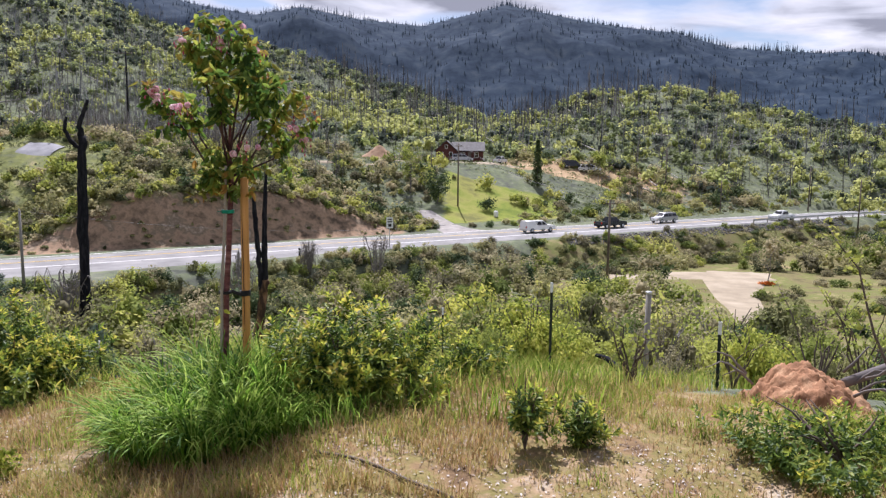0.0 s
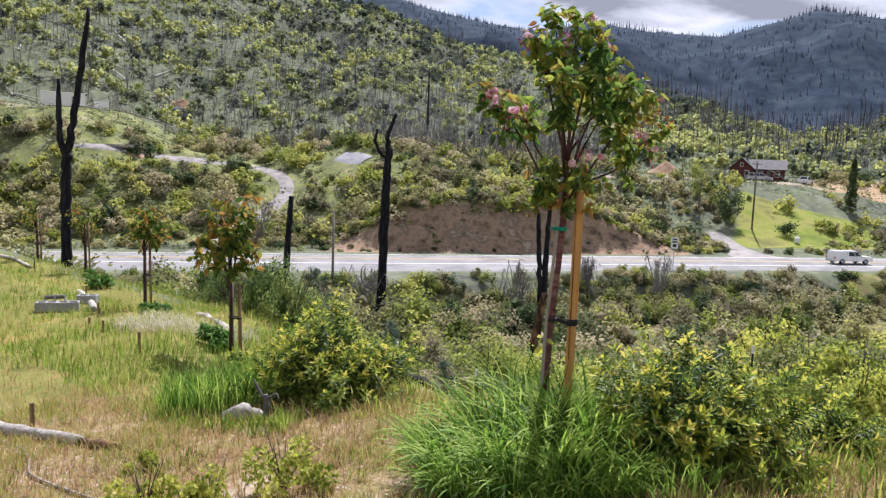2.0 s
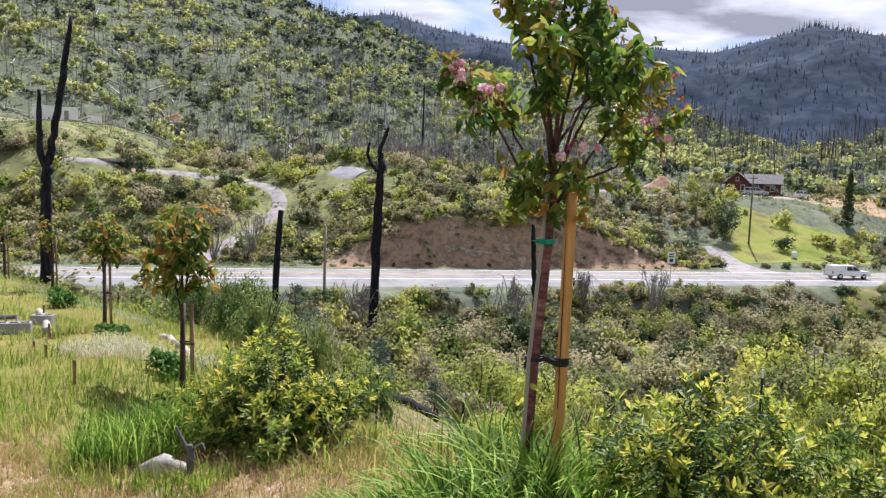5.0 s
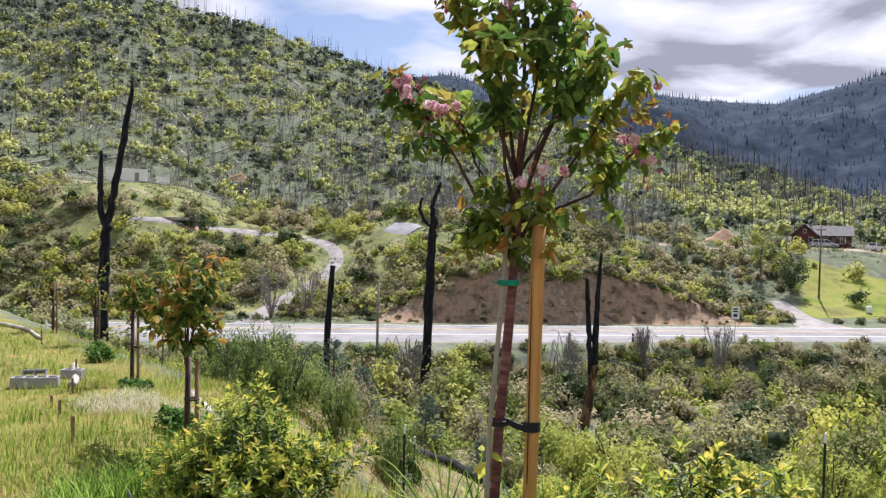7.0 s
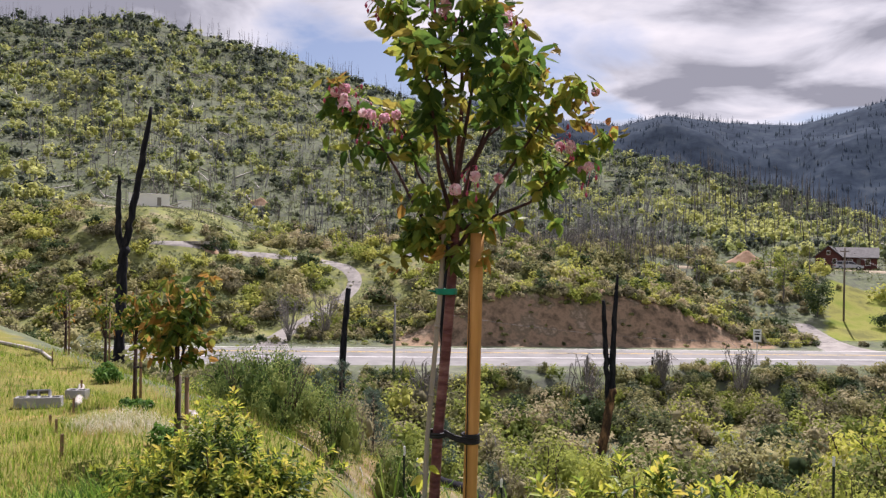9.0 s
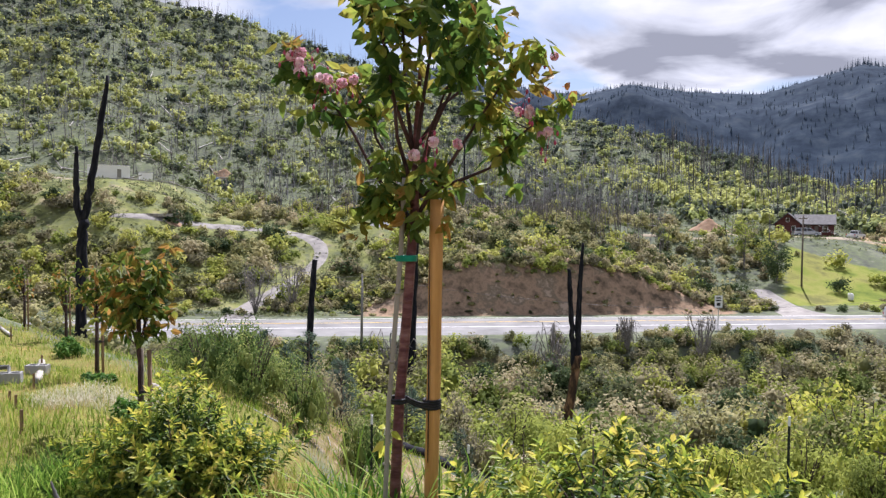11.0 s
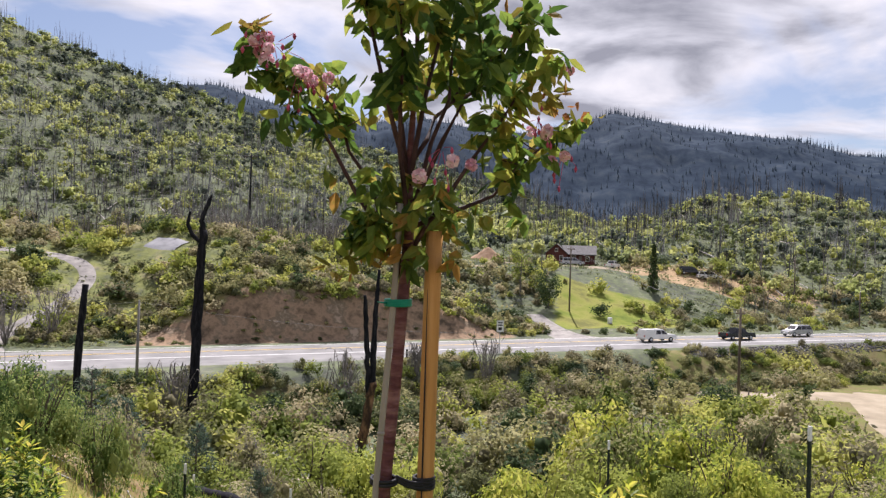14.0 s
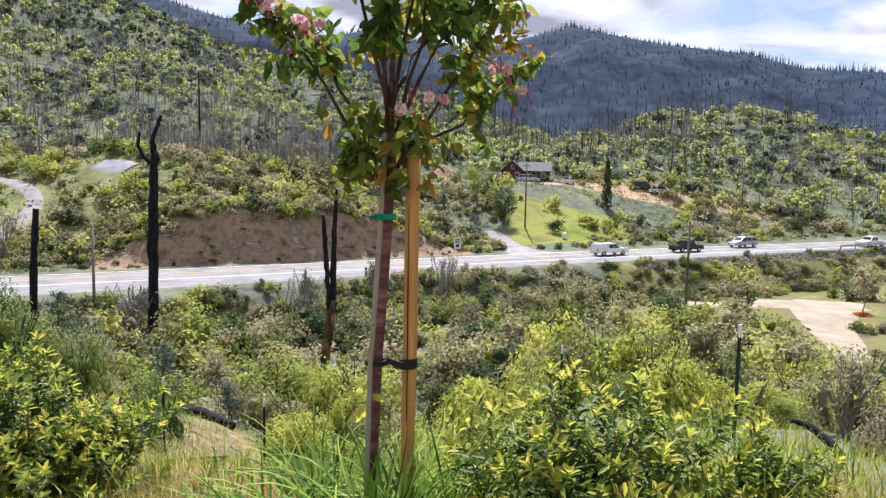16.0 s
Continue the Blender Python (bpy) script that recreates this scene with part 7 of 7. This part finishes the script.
pick_body = [(-2.75, 0.42), (-2.75, 1.05), (0.9, 1.05), (2.6, 1.0), (2.75, 0.85), (2.75, 0.42)]
pick_cab = [(-0.95, 1.03), (-0.75, 1.72), (0.55, 1.72), (1.3, 1.03)]
pick_win = [(-0.8, 0.1, 0.05, -0.66, 1.1, 1.6), (0.18, 1.1, 0.5, 0.14, 1.1, 1.6)]
cap_prof = [(-2.72, 1.04), (-2.6, 1.7), (-0.98, 1.72), (-0.98, 1.04)]
car("pickup_truck", "white pickup truck with a white bed canopy on the highway", 24.0, -0.3, "car_white", pick_body, pick_cab, pick_win + [], 5.5, 1, "truck", cap=cap_prof)
van_body = [(-2.5, 0.4), (-2.52, 1.0), (-2.4, 1.08), (1.4, 1.02), (2.3, 0.9), (2.5, 0.7), (2.5, 0.4)]
van_cab = [(-2.42, 1.05), (-2.15, 1.72), (0.45, 1.74), (1.55, 1.03)]
van_win = [(-2.25, -1.2, -1.2, -2.05, 1.1, 1.6), (-1.1, -0.15, -0.15, -1.1, 1.1, 1.62), (-0.05, 1.25, 0.45, -0.05, 1.1, 1.62)]
car("minivan", "silver minivan driving on the highway", 53.0, 1.4, "car_silver", van_body, van_cab, van_win, 5.0, -1)
car("pickup_truck", "small white pickup truck far along the highway", 77.0, -4.6, "car_white", pick_body, pick_cab, pick_win, 5.5, -1, "truck")
car("pickup_truck", "dark navy pickup truck on the highway", 38.5, -0.6, "car_dark", pick_body, pick_cab, pick_win, 5.5, 1, "truck")
car("parked_car", "grey car parked beside a red house", 0, 0, "car_silver", van_body, van_cab, van_win, 5.0, at=(-5.0, 163.5), rz=20)
car("parked_truck", "white pickup parked beside a red house", 0, 0, "car_white", pick_body, pick_cab, pick_win, 5.5, cat="truck", at=(3.6, 168.0), rz=70)
car("parked_car", "dark car parked by the tan clearing", 0, 0, "car_dark", van_body, van_cab, van_win, 5.0, at=(20.2, 171.0), rz=10)
car("parked_car", "white car parked by the tan clearing", 0, 0, "car_white", van_body, van_cab, van_win, 5.0, at=(24.0, 169.5), rz=5)


# ---- the red house, trailer and sheds ----


def slab_between(a, b, c, d, t):
    """A thick four-cornered sheet."""
    bm = bmesh.new()
    vs = [bm.verts.new(q) for q in (a, b, c, d)]
    fc = bm.faces.new(vs)
    n = (Vector(b) - Vector(a)).cross(Vector(d) - Vector(a)).normalized() * t
    ex = bmesh.ops.extrude_face_region(bm, geom=[fc])
    for v in [g for g in ex["geom"] if isinstance(g, bmesh.types.BMVert)]:
        v.co += n
    bmesh.ops.recalc_face_normals(bm, faces=bm.faces)
    return bm


def gable_block(x0, x1, y0, y1, h, ridge, along_x):
    bm = bmesh.new()
    if along_x:
        prof = [(y0, -0.6), (y1, -0.6), (y1, h), ((y0 + y1) / 2, ridge), (y0, h)]
        A = [bm.verts.new((x0, a, b)) for a, b in prof]; B = [bm.verts.new((x1, a, b)) for a, b in prof]
    else:
        prof = [(x0, -0.6), (x1, -0.6), (x1, h), ((x0 + x1) / 2, ridge), (x0, h)]
        A = [bm.verts.new((a, y0, b)) for a, b in prof]; B = [bm.verts.new((a, y1, b)) for a, b in prof]
    bm.faces.new(A); bm.faces.new(B[::-1])
    for i in range(5):
        j = (i + 1) % 5
        bm.faces.new((A[i], B[i], B[j], A[j]))
    bmesh.ops.recalc_face_normals(bm, faces=bm.faces)
    return bm


def house():
    e = thing("house", "dark red log house with a grey gabled roof", "house", (-5.75, 171.5, height(-6.2, 168)))
    e.scale = (0.77, 0.9, 1.0)
    part("wall", gable_block(-1.0, 7.2, -3, 4.5, 2.5, 4.2, True), M["house_red"], e)
    part("wall", gable_block(-6.6, -0.6, -5.2, 5.0, 2.6, 4.6, False), M["house_red"], e)
    part("roof", slab_between((-0.9, -3.6, 2.25), (7.7, -3.6, 2.25), (7.7, 0.75, 4.3), (-2.5, 0.75, 4.3), 0.16), M["roof_grey"], e)
    part("roof", slab_between((-2.5, 0.75, 4.3), (7.7, 0.75, 4.3), (7.7, 5.1, 2.25), (-0.9, 5.1, 2.25), 0.16), M["roof_grey"], e)
    part("roof", slab_between((-7.2, -5.8, 2.28), (-3.6, -5.8, 4.72), (-3.6, 5.6, 4.72), (-7.2, 5.6, 2.28), -0.16), M["roof_grey"], e)
    part("roof", slab_between((-3.6, -5.8, 4.72), (0.0, -5.8, 2.28), (0.0, 5.6, 2.28), (-3.6, 5.6, 4.72), -0.16), M["roof_grey"], e)
    for x, y, z, w, h in ((-4.9, -5.2, 0.9, 0.9, 1.1), (-2.2, -5.2, 0.9, 0.9, 1.1), (-3.6, -5.2, 2.9, 0.7, 0.7), (1.2, -3.0, 0.9, 1.1, 1.1), (5.2, -3.0, 0.9, 1.1, 1.1)):
        w_ob = part("window", boxed((x - w / 2 - 0.08, y - 0.07, z - 0.08), (x + w / 2 + 0.08, y + 0.02, z + h + 0.08), 0.01), M["white_paint"], e)
        part("pane", boxed((x - w / 2, y - 0.085, z), (x + w / 2, y - 0.072, z + h)), M["car_glass"], w_ob)
    part("door", boxed((2.7, -3.06, 0.0), (3.65, -2.97, 2.05), 0.01), M["pole_wood"], e)


house()


def trailer():
    z = height(-135.5, 106.5)
    e = thing("trailer", "long white trailer building on the hillside", "trailer", (-135.5, 106.5, z + 0.1), 52)
    part("body", boxed((-4.1, -1.2, 0.2), (4.1, 1.2, 2.85), 0.06), M["trailer_white"], e)
    part("roof", boxed((-4.2, -1.3, 2.85), (4.2, 1.3, 2.98), 0.03), M["trailer_white"], e)
    part("skirt", boxed((-4.0, -1.1, -0.9), (4.0, 1.1, 0.2)), M["grey_wood"], e)
    part("door", boxed((1.6, -1.24, 0.4), (2.4, -1.19, 2.2), 0.01), M["grey_wood"], e)
    e = thing("shed", "small white box shed beside a trailer", "shed", (-133.5, 114.2, height(-133.5, 114.2)), 52)
    part("body", boxed((-1.4, -1.0, 0), (1.4, 1.0, 2.0), 0.04), M["trailer_white"], e)
    part("roof", boxed((-1.55, -1.15, 2.0), (1.55, 1.15, 2.12), 0.02), M["galvanised"], e)
    e = thing("tarp_heap", "blue tarpaulin over a low heap", "tarp", on_ground(-137, 137), 30)
    part("sheet", boxed((-1.6, -0.8, -0.2), (1.6, 0.8, 0.7), 0.3), M["tarp_blue"], e)
    for x, y, L in ((-91.5, 81.5, 2.2), (-132, 118, 2.2)):
        e = thing("lumber_stack", "pale stack of boards on the hillside", "lumber", on_ground(x, y), 35, "lumber stacks")
        for k in range(4):
            part("board", boxed((-L, -0.6 + 0.05 * k, 0.12 * k), (L, 0.6, 0.12 * k + 0.1), 0.01), M["pale_log"], e)
    for cx, cy, w, h, lab in ((-137.6, 142.0, 3.4, 2.0, "mound of bare orange-brown earth"), (-23.2, 162.5, 5.0, 3.4, "mound of bare orange earth near a house"), (-89.5, 82.5, 1.6, 0.3, "small heap of red-brown earth")):
        n = 26
        g = np.linspace(-1, 1, n)
        X, Y = np.meshgrid(g * w, g * w * 0.7)
        R = np.hypot(X / w, Y / (w * 0.7))
        Z = terrain(X + cx, Y + cy) + h * np.clip(1 - R, 0, 1) ** 1.1 * (1 + 0.15 * wave(X, Y, 2.5, 3)) - 0.25 * (R > 0.95)
        i = np.arange(n - 1)[:, None] * n
        j = np.arange(n - 1)[None, :]
        f = np.stack([i + j, i + j + 1, i + n + j + 1, i + n + j], -1).reshape(-1, 4)
        tagged(new("earth_mound", raw_mesh("earth_mound", np.stack([X + cx, Y + cy, Z], -1).reshape(-1, 3), f, M["tan_soil"], True)), lab, "mound")


trailer()


# ---- trees round the field ----
def leaf_tree(name, label, at, h, spread, trunk_h, mat, n, leaf, seed, column=False):
    e = thing(name, label, "tree", at)
    r = np.random.default_rng(seed)
    part("trunk", clean_mesh("trunk", [tube_arrays(arc(np.array([0, 0, -0.3]), np.array([0.1, 0, h * 0.8]), 0, 7, 0.05, seed), np.linspace(h * 0.02, h * 0.005, 7), 8)], M["bare_grey"]), None, e)
    cl = []
    for k in range(10):
        a, u = r.uniform(0, 6.28), r.uniform(0.35, 1)
        b = np.array([0, 0, trunk_h + (h * 0.75 - trunk_h) * r.uniform(0, 1)])
        t = b + np.array([np.cos(a) * spread * u, np.sin(a) * spread * u, h * 0.22 * r.uniform(0.4, 1.2)])
        if not column:
            part("limb", clean_mesh("limb", [tube_arrays(arc(b, t, 0.1, 5, 0.05, seed + k), np.linspace(h * 0.009, h * 0.002, 5), 5)], M["bare_grey"]), None, e)
        cl += [t, (b + t) / 2]
    if column:
        z = trunk_h + (h - trunk_h) * r.uniform(0, 1, n)
        prof = spread * np.clip(1.15 * (1 - (z - trunk_h) / (h - trunk_h)) ** 0.5, 0.12, 1) * (1 + 0.2 * np.sin(z * 3))
        a, u = r.uniform(0, 6.28, n), r.uniform(0, 1, n) ** 0.5
        p = np.stack([np.cos(a) * prof * u, np.sin(a) * prof * u, z], -1)
    else:
        cl = np.array(cl)
        p = cl[r.integers(0, len(cl), n)] + r.normal(0, spread * 0.2, (n, 3))
    v, f = leaves(p, leaf, leaf * 0.6, up=0.3, fold=0.1)
    part("crown", raw_mesh("crown", v, f, M[mat]), None, e)


leaf_tree("cypress", "tall narrow dark green conifer beside the field", on_ground(10.8, 148.5), 9.4, 1.05, 0.2, "shrub_dark", 1800, 0.4, 21, True)
leaf_tree("field_tree", "grey-trunked tree in thin yellow-green leaf", on_ground(-12.6, 128.5), 8.6, 2.4, 2.0, "shrub_lime", 700, 0.34, 22)
leaf_tree("field_tree", "rounded dark green tree at the edge of a field", on_ground(-7.6, 126.5), 6.0, 2.1, 0.4, "shrub_dark", 1500, 0.34, 23)
leaf_tree("field_tree", "small bright yellow tree beside the clearing", on_ground(26.5, 171.5), 4.6, 1.8, 0.4, "shrub_lime", 1100, 0.34, 24)
leaf_tree("turnout_tree", "small bare-trunked tree beside the dirt turnout", on_ground(34.6, 88.5), 4.2, 1.4, 1.2, "shrub_tan", 260, 0.2, 25)
leaf_tree("field_bush", "dark grey-green bush in the green field", on_ground(1.0, 127.5), 2.3, 1.5, 0.1, "shrub_dark", 700, 0.3, 26)
leaf_tree("burnt_palm", "small dark shaggy plant beside the turnout", on_ground(21.4, 85.5), 2.2, 0.9, 0.6, "shrub_dark", 260, 0.3, 28)
p, out = shell_points(500, 1.5, 1.0, 0.5, 8, 91)
v, f = leaves(p, 0.2, 0.12, up=0.4)
e = thing("orange_flowers", "low patch of orange flowers by the dirt turnout", "flowers", on_ground(33.8, 86.6))
part("foliage", raw_mesh("foliage", v, f, M["orange_flower"]), None, e)
e = thing("water_barrel", "small white barrel in the green field", "barrel", on_ground(2.4, 124.5))
part("drum", clean_mesh("drum", [tube_arrays([(0, 0, 0), (0, 0, 0.1), (0, 0, 0.85), (0, 0, 0.95)], [0.36, 0.4, 0.4, 0.34], 14)], M["white_paint"]), None, e)
part("lid", clean_mesh("lid", [tube_arrays([(0, 0, 0.95), (0, 0, 1.02)], [0.28, 0.26], 14)], M["white_paint"]), None, e)
for k, (x, y) in enumerate(((14.2, 86.2), (16.4, 87.4), (17.6, 88.0))):
    e = thing("wooden_bollard", "short dark wooden post by the dirt track", "post", on_ground(x, y), group="short track posts")
    part("shaft", clean_mesh("shaft", [tube_arrays([(0, 0, -0.2), (0, 0, 0.9)], [0.09, 0.08], 8)], M["pole_wood"]), None, e)


# ---- litter on the dry foreground ----
def ground_litter():
    r = np.random.default_rng(19)
    n = 26000
    x, y = r.uniform(-5.5, 4.5, n), 1.2 + 3.8 * r.uniform(0, 1, n)
    d = wave(x, y, 2.2, 61)
    k = d + r.uniform(-0.6, 0.4, n) > 0.0
    x, y = x[k], y[k]
    z = terrain(x, y) + 0.006
    c = np.stack([x, y, z], -1)
    a = r.uniform(0, 6.28, len(x))
    L, Wd = r.uniform(0.004, 0.02, len(x)), r.uniform(0.002, 0.008, len(x))
    t, s = np.stack([np.cos(a), np.sin(a), 0 * a], -1), np.stack([-np.sin(a), np.cos(a), r.uniform(-0.3, 0.3, len(x))], -1)
    up = np.array([0, 0, 1.0]) * r.uniform(0.002, 0.008, (len(x), 1))
    v = np.stack([c - t * L[:, None], c + s * Wd[:, None] + up, c + t * L[:, None], c - s * Wd[:, None] + up], 1).reshape(-1, 3)
    tagged(new("ground_litter", raw_mesh("ground_litter", v, np.arange(len(v)).reshape(-1, 4), M["litter"])), "pale dry leaves and chips on bare ground", "litter", kind="stuff")


ground_litter()


def shoulder_stones():
    """Broken rock on the road's near embankment."""
    r = np.random.default_rng(23)
    n = 2600
    s = r.uniform(22, 90, n)
    ne = near_edge(s) + np.minimum(0, bend(s) + 3.4)
    p = ne - r.uniform(0.1, 2.6, n)
    xy = ROAD_AT + s[:, None] * ROAD_U + p[:, None] * ROAD_N
    z = terrain(xy[:, 0], xy[:, 1])
    base = np.array([(1, 0, 0), (0, 1, 0), (-1, 0, 0), (0, -1, 0), (0, 0, 1), (0, 0, -1)], float)
    tri = np.array([(0, 1, 4), (1, 2, 4), (2, 3, 4), (3, 0, 4), (1, 0, 5), (2, 1, 5), (3, 2, 5), (0, 3, 5)])
    v = base[None] * r.uniform(0.5, 1.3, (n, 6, 1)) * r.uniform(0.06, 0.2, (n, 1, 1)) + np.column_stack([xy, z + 0.05])[:, None]
    f = tri[None] + (np.arange(n) * 6)[:, None, None]
    tagged(new("embankment_rock", raw_mesh("embankment_rock", v.reshape(-1, 3), f.reshape(-1, 3), M["riprap"])), "grey broken rock along the road shoulder", "rock", kind="stuff")


shoulder_stones()
